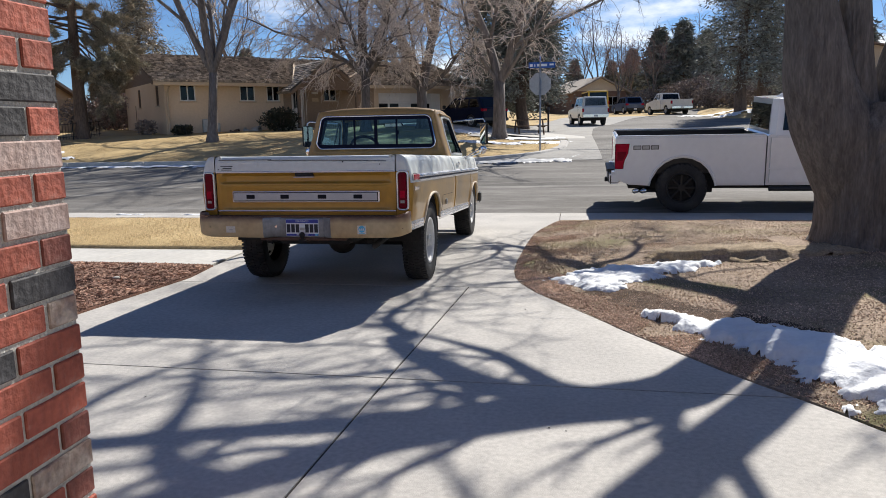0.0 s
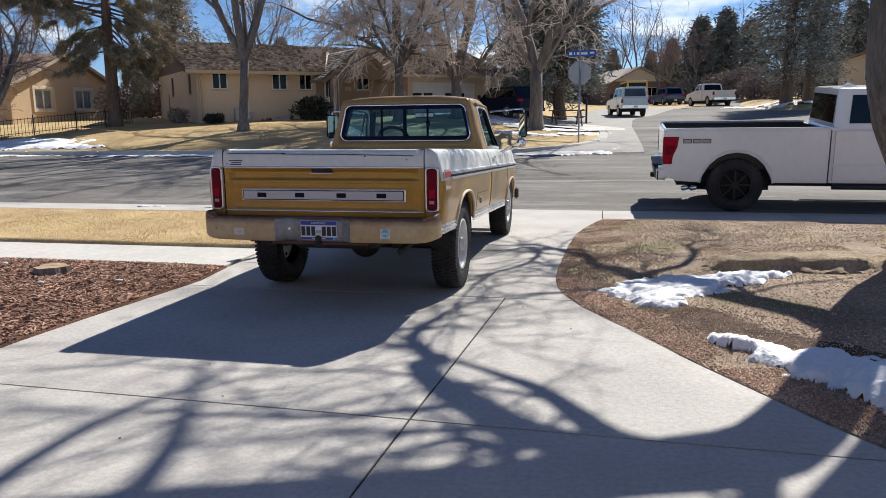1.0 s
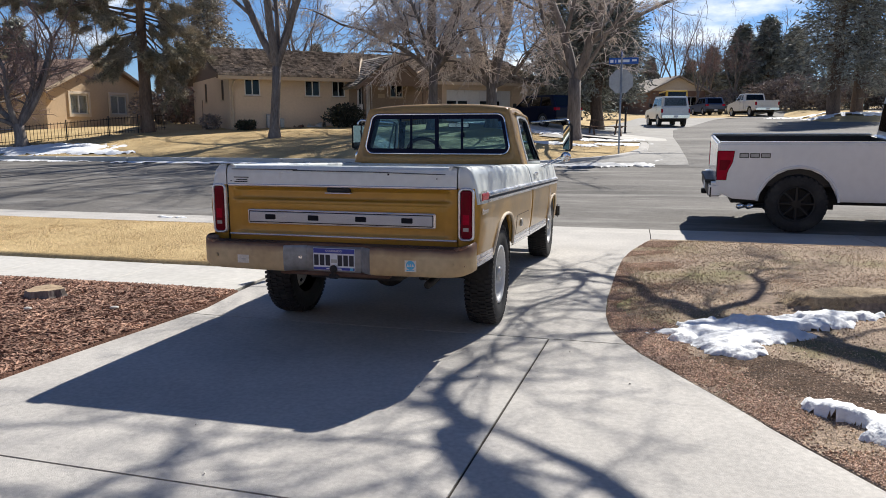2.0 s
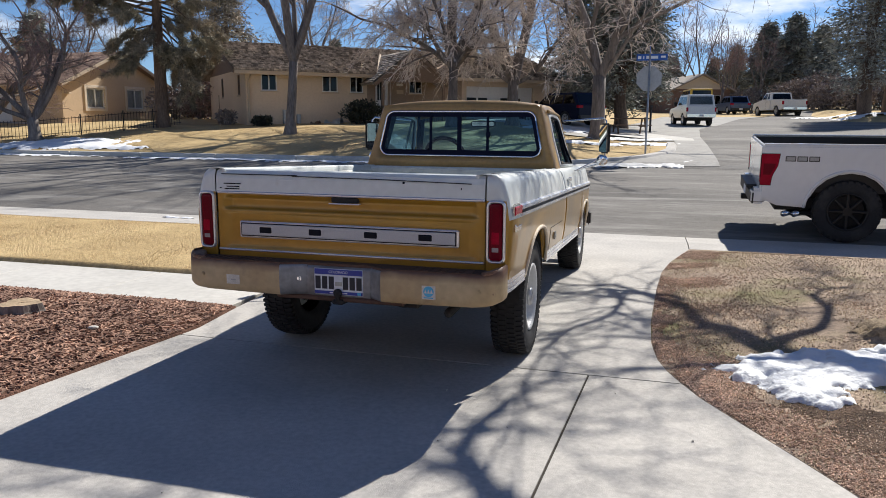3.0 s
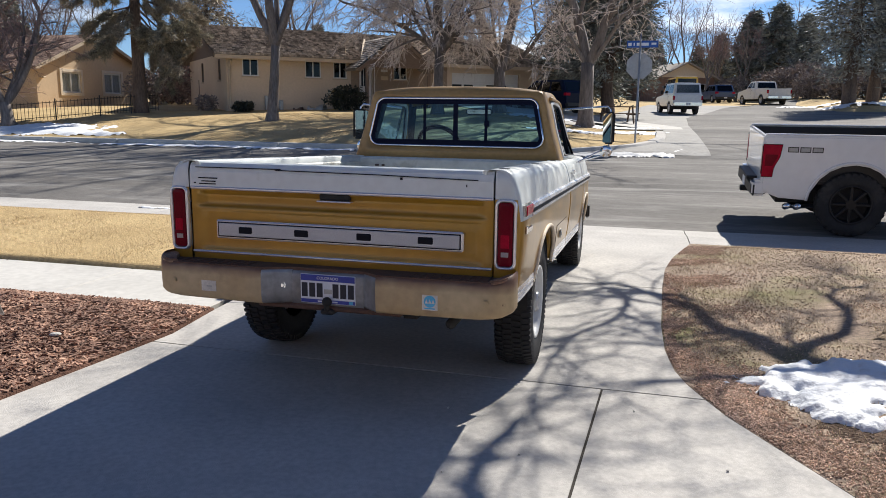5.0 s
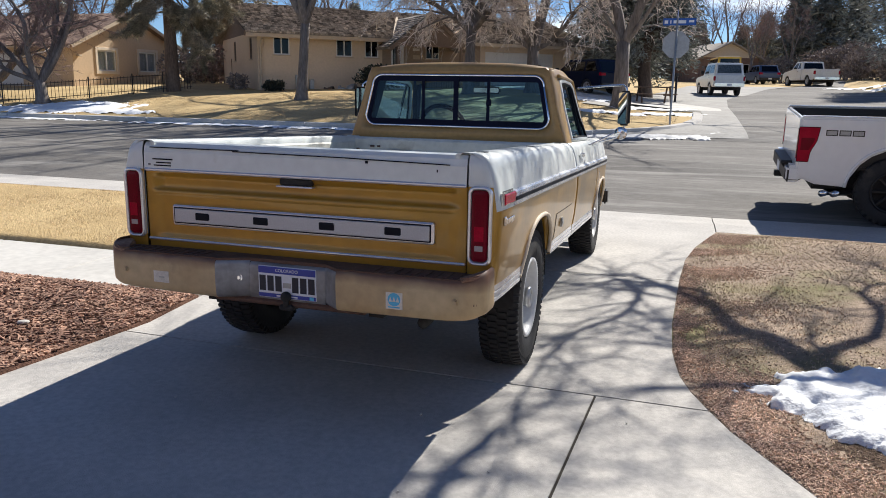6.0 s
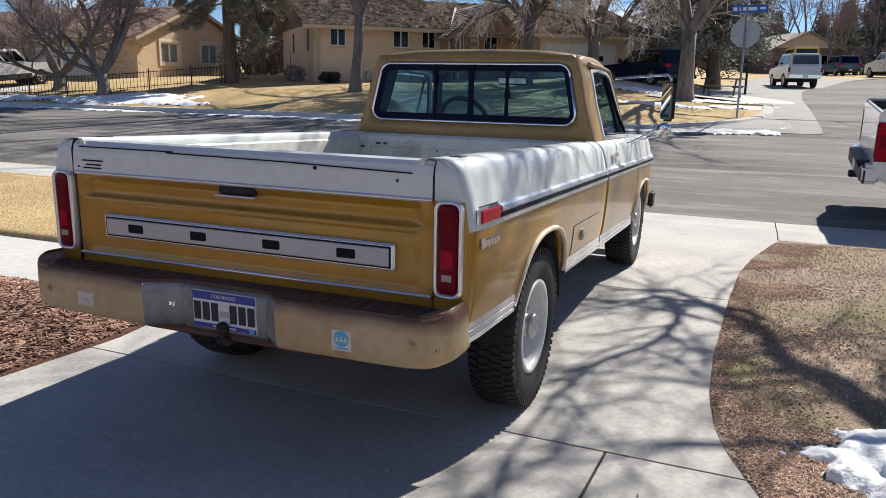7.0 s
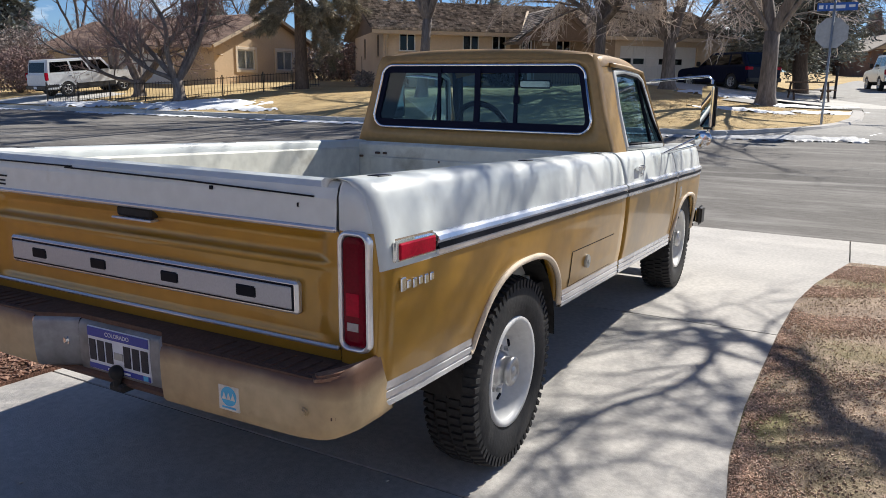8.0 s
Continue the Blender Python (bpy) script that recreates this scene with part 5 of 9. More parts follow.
body_part("tow_ball", bm, M_UNDER, smooth=True)


def truck_wheel(parent, x, y, z, s, R=0.405, W=0.225, rim_r=0.225, tread=66, rim_mat=None, hub_mat=None, open_spokes=0, tyre_name="wheel"):
    """A wheel as one part: tyre with tread blocks, dished rim, hub."""
    rim_mat, hub_mat = rim_mat or M_RIM, hub_mat or M_HUB
    hub = new(tyre_name)
    hub.parent = parent
    hub.matrix_basis = pose(x, y, z)
    w = W / 2
    bm = bmesh.new()
    lathe(bm, [(-w * 0.75, rim_r), (-w * 0.95, rim_r + 0.03), (-w, rim_r + (R - rim_r) * 0.5), (-w * 0.96, R - 0.045), (-w * 0.82, R - 0.016), (-w * 0.4, R - 0.010), (w * 0.4, R - 0.010),
               (w * 0.82, R - 0.016), (w * 0.96, R - 0.045), (w, rim_r + (R - rim_r) * 0.5), (w * 0.95, rim_r + 0.03), (w * 0.75, rim_r)], (0, 0, 0), 48)
    part("tyre", bm, M_TYRE, hub, smooth=True)
    V, F = [], []
    for k in range(tread):
        a = 2 * math.pi * k / tread
        for u0, u1, da in ((-0.97, -0.55, 0.0), (-0.45, -0.05, 0.5), (0.05, 0.45, 0.0), (0.55, 0.97, 0.5)):
            aa = a + da * 2 * math.pi / tread
            h = 0.30 * 2 * math.pi / tread
            b = len(V)
            for xx, rr in ((u0 * w, None), (u1 * w, None)):
                edge = abs(xx) > 0.9 * w
                for r, hh in ((R - 0.05 if edge else R - 0.016, h), (R - 0.012 if edge else R, h * 0.85)):
                    for sg in (-1, 1):
                        V.append((xx * (1.012 if edge else 1), r * math.cos(aa + sg * hh), r * math.sin(aa + sg * hh)))
            F += [(b + 2, b + 3, b + 7, b + 6), (b, b + 2, b + 6, b + 4), (b + 1, b + 5, b + 7, b + 3), (b, b + 1, b + 3, b + 2), (b + 4, b + 6, b + 7, b + 5)]
    mesh_ob("tread", V, F, M_TYRE, hub)
    bm = bmesh.new()
    o = s * w
    lathe(bm, [(o * 0.78, rim_r + 0.012), (o * 0.92, rim_r + 0.008), (o * 0.90, rim_r - 0.012), (o * 0.70, rim_r - 0.020), (o * 0.30, rim_r - 0.026), (o * 0.05, rim_r - 0.032), (o * -0.12, rim_r - 0.040)], (0, 0, 0), 40)
    part("rim", bm, rim_mat, hub, smooth=True)
    bm = bmesh.new()
    if open_spokes:
        for k in range(open_spokes):
            a = 2 * math.pi * k / open_spokes
            box(bm, min(o * 0.5, o * 0.8), max(o * 0.5, o * 0.8), -0.02, 0.02, 0.04, rim_r - 0.005, 0.008, m=Matrix.Rotation(a, 4, "X"))
        cyl(bm, (o * 0.45, 0, 0), (o * 0.85, 0, 0), 0.065, n=20)
        part("spokes", bm, hub_mat, hub)
        bm = bmesh.new()
        cyl(bm, (-o * 0.1, 0, 0), (o * 0.05, 0, 0), rim_r - 0.03, n=24)
        part("brake_disc", bm, M_UNDER, hub)
    else:
        lathe(bm, [(o * -0.10, rim_r - 0.038), (o * -0.02, rim_r - 0.046), (o * 0.06, rim_r - 0.062), (o * 0.17, 0.128), (o * 0.24, 0.112), (o * 0.25, 0.085), (o * 0.22, 0.07)], (0, 0, 0), 40)
        part("wheel_disc", bm, rim_mat, hub, smooth=True)
        for k in range(8):
            a = 2 * math.pi * (k + 0.5) / 8
            # black block proud of the disc, painted for the shade in a vent slot
            bm = box(bmesh.new(), min(o * 0.00, o * 0.125), max(o * 0.00, o * 0.125), -0.021, 0.021, rim_r - 0.076, rim_r - 0.048, 0.008, m=Matrix.Rotation(a, 4, "X"))
            part("vent_slot", bm, M_STRIPE, hub)
        bm = bmesh.new()
        lathe(bm, [(o * 0.22, 0.078), (o * 0.42, 0.072), (o * 0.46, 0.060), (o * 0.72, 0.056), (o * 0.74, 0.064), (o * 0.88, 0.062), (o * 0.93, 0.054), (o * 0.93, 0.040), (o * 0.88, 0.036), (o * 0.88, 0.022), (o * 0.95, 0.018), (o * 0.95, 0.001)], (0, 0, 0), 24)
        part("hub_cap", bm, hub_mat, hub, smooth=True)
        for k in range(8):
            a = 2 * math.pi * k / 8
            bm = cyl(bmesh.new(), (o * 0.20, 0.097 * math.cos(a), 0.097 * math.sin(a)), (o * 0.42, 0.097 * math.cos(a), 0.097 * math.sin(a)), 0.011, n=6)
            part("wheel_nut", bm, hub_mat, hub)
    return hub


for c, g in zip(AXLES, (lie(7.48), lie(10.86))):
    for s in (-1, 1):
        truck_wheel(truck, s * 0.835, c, g + 0.403, s)


# ---- other vehicles ----
def flip(bm, s):
    for v in bm.verts:
        v.co.x *= s
    return bm


def arch_line(c, sill, R, n=10, gap=0.07):
    """Points of a wheel arch from front to back."""
    r = R + gap
    top = R
    a0 = math.asin(max(-0.95, min(0.95, (sill - top) / r)))
    return [(c + r * math.cos(a), top + r * math.sin(a)) for a in spread(a0, math.pi - a0, n)]


def vehicle(name, label, category, m, wb, ro, fo, W, sill, belt, roof, cab, hood, R, paint, glass_m, bed=None, pillars=(0.5,), rim=None, spokes=0, taper=0.12, lamp=(0.8, 1.1, 0.14), lower=None, gap=0.07):
    """A parked vehicle. y forward from the rear axle; cab = y of rear belt, rear roof, front roof, front belt."""
    v = thing(name, m, label, category, "parked vehicles")
    h = W / 2
    y_back = -ro if bed is None else bed
    front = wb + fo
    low = [(y_back, sill + (0.12 if bed is None else 0.0)), (y_back, belt - 0.03), (y_back + 0.03, belt), (cab[3], belt), (cab[3] + 0.25, hood + 0.02), (front - 0.25, hood - 0.05), (front - 0.04, hood - 0.16), (front, sill + 0.35), (front - 0.03, sill + 0.10), (front - 0.15, sill)]
    low += arch_line(wb, sill, R, gap=gap)
    if bed is None:
        low += arch_line(0, sill, R, gap=gap) + [(-ro + 0.12, sill)]
    part("body", prism(bmesh.new(), low[::-1], "x", -h, h, 0.05, 2), paint, v)
    for c in (0, wb):                                  # dark arch liners
        bm = prism(bmesh.new(), [(c + (R + gap - 0.005) * math.cos(a), R + (R + gap - 0.005) * math.sin(a)) for a in spread(-0.2, math.pi + 0.2, 12)], "x", -h + 0.28, h - 0.28)
        part("wheel_house", bm, M_UNDER, v)
    part("underside", boxed(-h + 0.25, h - 0.25, -ro + 0.25, front - 0.25, sill - 0.08, sill + 0.1), M_UNDER, v)
    # cabin as a tapered shell with real window openings filled by panes
    yb0, yb1, yb2, yb3 = cab
    def ring(k):
        y0, y1 = yb0 + (yb1 - yb0) * k, yb3 + (yb2 - yb3) * k
        hw = (h - 0.035) * (1 - taper * k)
        return y0, y1, hw, belt - 0.02 + (roof - belt + 0.02) * k
    bm = bmesh.new()
    rows = []
    for k in (0, 0.12, 0.84, 0.93, 0.98):
        y0, y1, hw, z = ring(k)
        c = 0.09
        rows.append([(-hw + c, y0, z), (hw - c, y0, z), (hw, y0 + c, z), (hw, y1 - c, z), (hw - c, y1, z), (-hw + c, y1, z), (-hw, y1 - c, z), (-hw, y0 + c, z)])
    y0, y1, hw, z = ring(1.0)
    rows.append([(-hw + 0.16, y0 + 0.10, z), (hw - 0.16, y0 + 0.10, z), (hw - 0.08, y0 + 0.18, z), (hw - 0.08, y1 - 0.2, z), (hw - 0.16, y1 - 0.12, z), (-hw + 0.16, y1 - 0.12, z), (-hw + 0.08, y1 - 0.2, z), (-hw + 0.08, y0 + 0.18, z)])
    grid(bm, rows, closed=True)
    bm.faces.new([bm.verts.new(p) for p in rows[-1]])
    part("cabin", bm, paint, v, smooth=False)
    def pane(name, quad):
        bm = bmesh.new()
        bm.faces.new([bm.verts.new(p) for p in quad])
        r = bmesh.ops.extrude_face_region(bm, geom=list(bm.faces))
        c = Vector((0, 0, 0))
        for p in quad:
            c += Vector(p)
        nrm = (Vector(quad[1]) - Vector(quad[0])).cross(Vector(quad[2]) - Vector(quad[0])).normalized()
        bmesh.ops.translate(bm, verts=[q for q in r["geom"] if isinstance(q, bmesh.types.BMVert)], vec=nrm * 0.012)
        return part(name, bm, glass_m, v)
    k0, k1 = 0.14, 0.83
    a0, b0, w0, z0 = ring(k0)
    a1, b1, w1, z1 = ring(k1)
    cuts = [0.0, *pillars, 1.0]
    for s in (-1, 1):
        for p, q in zip(cuts, cuts[1:]):
            ya, yb = a0 + 0.14 + (b0 - 0.16 - a0 - 0.14) * p + 0.06, a0 + 0.14 + (b0 - 0.16 - a0 - 0.14) * q - 0.06
            yc, yd = a1 + 0.14 + (b1 - 0.16 - a1 - 0.14) * p + 0.06, a1 + 0.14 + (b1 - 0.16 - a1 - 0.14) * q - 0.06
            quad = [(s * w0, ya, z0), (s * w0, yb, z0), (s * w1, yd, z1), (s * w1, yc, z1)]
            pane("side_window", quad if s > 0 else quad[::-1])
    pane("rear_window", [(-w0 + 0.17, a0, z0), (w0 - 0.17, a0, z0), (w1 - 0.15, a1, z1), (-w1 + 0.15, a1, z1)])
    pane("windscreen", [(w0 - 0.12, b0, z0), (-w0 + 0.12, b0, z0), (-w1 + 0.12, b1, z1), (w1 - 0.12, b1, z1)])
    if bed is not None:
        for s in (-1, 1):
            o = [(-ro, sill + 0.12), (-ro, belt - 0.03), (-ro + 0.03, belt), (bed - 0.025, belt), (bed - 0.025, sill)] + arch_line(0, sill, R, gap=gap) + [(-ro + 0.25, sill + 0.02)]
            bm = prism(bmesh.new(), o[::-1], "x", min(s * h, s * (h - 0.09)), max(s * h, s * (h - 0.09)), 0.03, 2)
            part("bed_side", bm, paint, v)
            part("bed_rail_cap", box(bmesh.new(), min(s * (h - 0.11), s * (h - 0.015)), max(s * (h - 0.11), s * (h - 0.015)), -ro + 0.02, bed - 0.05, belt - 0.004, belt + 0.016, 0.01), paint, v)
        part("tailgate", box(bmesh.new(), -h + 0.05, h - 0.05, -ro - 0.005, -ro + 0.07, sill + 0.22, belt - 0.01, 0.025, seg=2), paint, v)
        part("bed_floor", boxed(-h + 0.09, h - 0.09, -ro + 0.06, bed - 0.03, sill + 0.22, sill + 0.26), M_BLACK, v)
        part("bed_liner", boxed(-h + 0.09, h - 0.09, bed - 0.06, bed - 0.03, sill + 0.26, belt - 0.03), M_BLACK, v)
        for s in (-1, 1):
            part("bed_liner", boxed(min(s * (h - 0.10), s * (h - 0.12)), max(s * (h - 0.10), s * (h - 0.12)), -ro + 0.07, bed - 0.06, sill + 0.26, belt - 0.02), M_BLACK, v)
    bump = new("rear_bumper")
    bump.parent = v
    part("bumper_bar", box(bmesh.new(), -h + 0.03, h - 0.03, -ro - 0.12, -ro + 0.08, sill + 0.03, sill + 0.22, 0.03, seg=2), lower or M_BLACK, bump)
    part("number_plate", boxed(-0.15, 0.15, -ro - 0.128, -ro - 0.11, sill + 0.06, sill + 0.19), M_PLATE, bump)
    part("front_bumper", box(bmesh.new(), -h + 0.03, h - 0.03, front - 0.06, front + 0.10, sill, sill + 0.22, 0.03, seg=2), lower or M_BLACK, v)
    z0, z1, w = lamp
    for s in (-1, 1):
        part("tail_lamp", box(bmesh.new(), min(s * (h - w), s * (h + 0.006)), max(s * (h - w), s * (h + 0.006)), -ro - 0.012, -ro + 0.16, z0, z1, 0.015, seg=2), M_LENS, v)
        part("mirror", box(bmesh.new(), min(s * (h + 0.02), s * (h + 0.22)), max(s * (h + 0.02), s * (h + 0.22)), cab[3] - 0.35, cab[3] - 0.22, belt + 0.02, belt + 0.26, 0.03, seg=2), M_BLACK, v)
        for y in [cab[0] + 0.3 + (cab[3] - cab[0] - 0.6) * p for p in pillars]:
            part("door_handle", box(bmesh.new(), min(s * h, s * (h + 0.02)), max(s * h, s * (h + 0.02)), y - 0.32, y - 0.14, belt - 0.17, belt - 0.13, 0.008), paint if lower is None else M_CHROME, v)
            part("door_gap", boxed(min(s * (h - 0.01), s * (h + 0.0012)), max(s * (h - 0.01), s * (h + 0.0012)), y - 0.006, y + 0.006, sill + 0.06, belt), M_STRIPE, v)
    for c in (0, wb):
        for s in (-1, 1):
            truck_wheel(v, s * (h - 0.13), c, R, s, R=R, W=0.24, rim_r=R * 0.58, tread=30, rim_mat=rim or M_ALU, hub_mat=rim or M_ALU, open_spokes=spokes or 6)
    return v


WT = vehicle("pickup_truck", "clean white crew-cab pickup on black wheels parked at the kerb", "pickup truck", pose(2.07, 15.22, lie(15.22) + 0.004, 0, 3.2, -91.5), 4.06, 1.19, 1.0, 2.03, 0.50, 1.40, 2.03, (1.47, 1.52, 3.1, 3.75), 1.28, 0.455,
             M_WHITE_NEW, M_GLASS_DK, bed=1.44, pillars=(0.52,), rim=M_ALLOY_BLACK, spokes=8, taper=0.10, lamp=(0.84, 1.26, 0.10), gap=0.13)
h = 1.015
for s in (-1, 1):
    # lamp wrapping round the corner, dark clear section, flared arch lips, exhaust, running board
    def lens_shape(grow_, z0, z1):
        front_ = lambda z: lerp_list([(0.80, -1.055), (0.92, -1.045), (1.0, -1.02), (1.08, -0.975), (1.27, -0.95)], z) + grow_
        zz = spread(z0, z1, 8)
        return [(-1.19 - grow_, z0), *[(front_(z), z) for z in zz], (-1.19 - grow_, z1)]
    part("lamp_rim", flip(prism(bmesh.new(), lens_shape(0.008, 0.812, 1.275)[::-1], "x", h - 0.004, h + 0.004), s), M_STRIPE, WT)
    lens = part("lamp_side", flip(prism(bmesh.new(), lens_shape(0.0, 0.82, 1.268)[::-1], "x", h - 0.004, h + 0.010, 0.003, 1), s), M_LENS, WT, "red wrap-round tail lamp")
    part("lamp_inset", flip(prism(bmesh.new(), lens_shape(-0.03, 0.97, 1.13)[::-1], "x", h - 0.004, h + 0.0125), s), M_LENS_DK, lens)
    for k in range(3):
        ya = -0.875 + 0.155 * k
        deco = part("side_decal", flip(boxed(h - 0.004, h + 0.0012, ya, ya + 0.14, 1.165, 1.24), s), M_IRON, WT, "dark outlined decal block")
        part("decal_fill", flip(boxed(h - 0.003, h + 0.0020, ya + 0.012, ya + 0.128, 1.177, 1.228), s), M_GALV, deco)
    for c in (0.0, 4.06):
        V, F = [], []
        pts = [(s * (h + 0.004), y, z) for y, z in arch_line(c, 0.50, 0.455, 18, 0.13)]
        tube(V, F, pts, [0.022] * len(pts), 6)
        mesh_ob("arch_lip", V, F, M_WHITE_NEW, WT, smooth=True)
    rod("running_board", [(s * 0.98, 1.5, 0.44), (s * 0.98, 3.5, 0.44)], 0.045, M_BLACK, WT)
    for y in (1.8, 3.2):
        part("board_bracket", flip(boxed(0.6, 0.97, y - 0.03, y + 0.03, 0.42, 0.50), s), M_UNDER, WT)
    part("body_crease", flip(box(bmesh.new(), h - 0.004, h + 0.006, 1.47, 4.9, 0.79, 0.815, 0.005), s), M_WHITE_NEW, WT)
    part("bumper_corner", flip(box(bmesh.new(), h - 0.28, h - 0.01, -1.30, -1.10, 0.53, 0.76, 0.04, seg=2), s), M_WHITE_NEW, WT, "white painted bumper corner")
for k in range(2):
    V, F = [], []
    tube(V, F, [(0.80, -0.35, 0.42), (0.86, -0.62 - 0.14 * k, 0.40), (1.0, -0.70 - 0.14 * k, 0.40)], [0.045] * 3, 12)
    mesh_ob("exhaust_tip", V, F, M_CHROME, WT, smooth=True)
part("bumper_step", boxed(-0.60, 0.60, -1.34, -1.18, 0.72, 0.77, 0.01), M_BLACK, WT)
part("hitch", boxed(-0.06, 0.06, -1.36, -1.0, 0.46, 0.54, 0.01), M_UNDER, WT)
for x in (-0.55, -0.3, 0, 0.3, 0.55):
    part("roof_lamp", box(bmesh.new(), x - 0.05, x + 0.05, 2.9, 3.0, 2.035, 2.065, 0.012), M_LENS_CLEAR, WT)
part("brake_lamp", boxed(-0.2, 0.2, 1.535, 1.60, 1.975, 2.025, 0.01), M_LENS_DK, WT)
bm = bmesh.new()
prism(bm, [(1.75, 2.03), (1.85, 2.10), (2.0, 2.03)], "x", -0.02, 0.02)
part("antenna", bm, M_WHITE_NEW, WT)


def drive_top(x, y):
    """The sloping drive of the tan house."""
    return land(x, y) + 0.045 - 0.10 * min(1.0, max(0.0, (y - 27.0) / 4.0)) * min(1.0, max(0.0, (36.0 - y) / 5.0))


def spot(az, d, cx=-0.81, cy=2.78):
    a = radians(az)
    return cx - d * math.sin(a), cy + d * math.cos(a)


x, y = spot(-2.75, 47.5)
vehicle("old_suv", "boxy white two-door off-roader seen from behind on the side street", "car", pose(x, y, land(x, y) + 0.036, 0, 0, 13), 2.66, 1.05, 0.85, 1.98, 0.50, 1.22, 1.90, (-0.95, -0.80, 1.25, 1.75), 1.15, 0.40,
        M_WHITE_DIRTY, M_GLASS_MID, pillars=(0.5,), rim=M_ALU, lamp=(0.85, 1.12, 0.12), lower=M_CHROME, taper=0.10).scale = (0.86, 0.90, 0.95)
x, y = spot(-5.3, 77)
vehicle("suv", "dark blue crossover parked far along the side street", "car", pose(x, y, land(x, y) + 0.04, 0, 0, 15), 2.75, 0.95, 0.95, 1.86, 0.32, 1.0, 1.66, (-0.85, -0.45, 1.4, 2.3), 1.0, 0.36,
        M_CAR_BLUE, M_GLASS_DK, pillars=(0.35, 0.68), lamp=(0.8, 1.0, 0.3))
x, y = spot(-8.6, 69)
vehicle("pickup_truck", "white pickup parked far along the side street", "pickup truck", pose(x, y, land(x, y) + 0.036, 0, 0, 17), 3.6, 1.2, 0.95, 2.0, 0.48, 1.32, 1.95, (1.15, 1.3, 2.4, 3.0), 1.2, 0.42,
        M_WHITE_DIRTY, M_GLASS_DK, bed=1.1, pillars=(0.4,), lamp=(0.9, 1.2, 0.12), lower=M_CHROME)
x, y = spot(-2.75, 66)
vehicle("van", "yellow delivery van parked up the side street", "van", pose(x, y, land(x, y) + 0.04, 0, 0, 8), 3.2, 1.1, 0.8, 1.9, 0.42, 1.35, 2.2, (-1.08, -1.05, 2.7, 3.2), 1.3, 0.38,
        M_CAR_YELLOW, M_GLASS_DK, pillars=(0.34, 0.66), lamp=(1.0, 1.3, 0.1), taper=0.06)
family = vehicle("suv", "very dark blue seven-seat car in the far driveway", "car", pose(-4.4, 39.2, land(-4.4, 39.2) + 0.05, 0, 0, 49), 2.95, 1.05, 0.95, 1.95, 0.34, 1.10, 1.78, (-0.95, -0.55, 1.55, 2.45), 1.08, 0.385,
        M_CAR_DK, M_GLASS_DK, pillars=(0.33, 0.68), rim=M_ALU, lamp=(0.92, 1.08, 0.32))
family.scale = (0.90, 0.90, 0.86)
x, y = spot(55.1, 39.9, -0.26, 4.73)
suv_up = math.degrees(math.atan2(drive_top(x + 0.25, y + 2.8) - drive_top(x, y), 2.82))
suv = vehicle("suv", "long white sport-utility car with dark sills in a drive", "car", pose(x, y, drive_top(x, y) + 0.005, suv_up, 0, -6), 3.3, 1.15, 0.95, 2.0, 0.42, 1.22, 1.95, (-1.08, -0.92, 2.2, 2.85), 1.18, 0.40,
              M_WHITE_DIRTY, M_GLASS_DK, pillars=(0.36, 0.66), rim=M_ALU, lamp=(0.9, 1.3, 0.1), taper=0.09, lower=M_BLACK)
suv.scale = (0.86, 0.86, 0.86)
for s in (-1, 1):
    part("sill_cladding", flip(box(bmesh.new(), 0.985, 1.012, 0.52, 2.78, 0.40, 0.66, 0.01), s), M_BLACK, suv)
    part("rear_cladding", flip(box(bmesh.new(), 0.985, 1.012, -1.14, -0.5, 0.54, 0.68, 0.01), s), M_BLACK, suv)


# ---- houses across the street ----
def pierced(parent, name, x0, x1, z0, z1, thick, holes, material, m=None, label=""):
    """A wall along x with openings (xa, xb, za, zb) right through it."""
    xs = sorted({x0, x1, *[v for h in holes for v in h[:2]]})
    zs = sorted({z0, z1, *[v for h in holes for v in h[2:]]})
    bm = bmesh.new()
    for xa, xb in zip(xs, xs[1:]):
        for za, zb in zip(zs, zs[1:]):
            cx, cz = (xa + xb) / 2, (za + zb) / 2
            if not any(h[0] < cx < h[1] and h[2] < cz < h[3] for h in holes):
                box(bm, xa, xb, 0, thick, za, zb)
    bmesh.ops.remove_doubles(bm, verts=bm.verts, dist=0.0005)
    if m is not None:
        bmesh.ops.transform(bm, matrix=m, verts=bm.verts)
    return part(name, bm, material, parent, label)


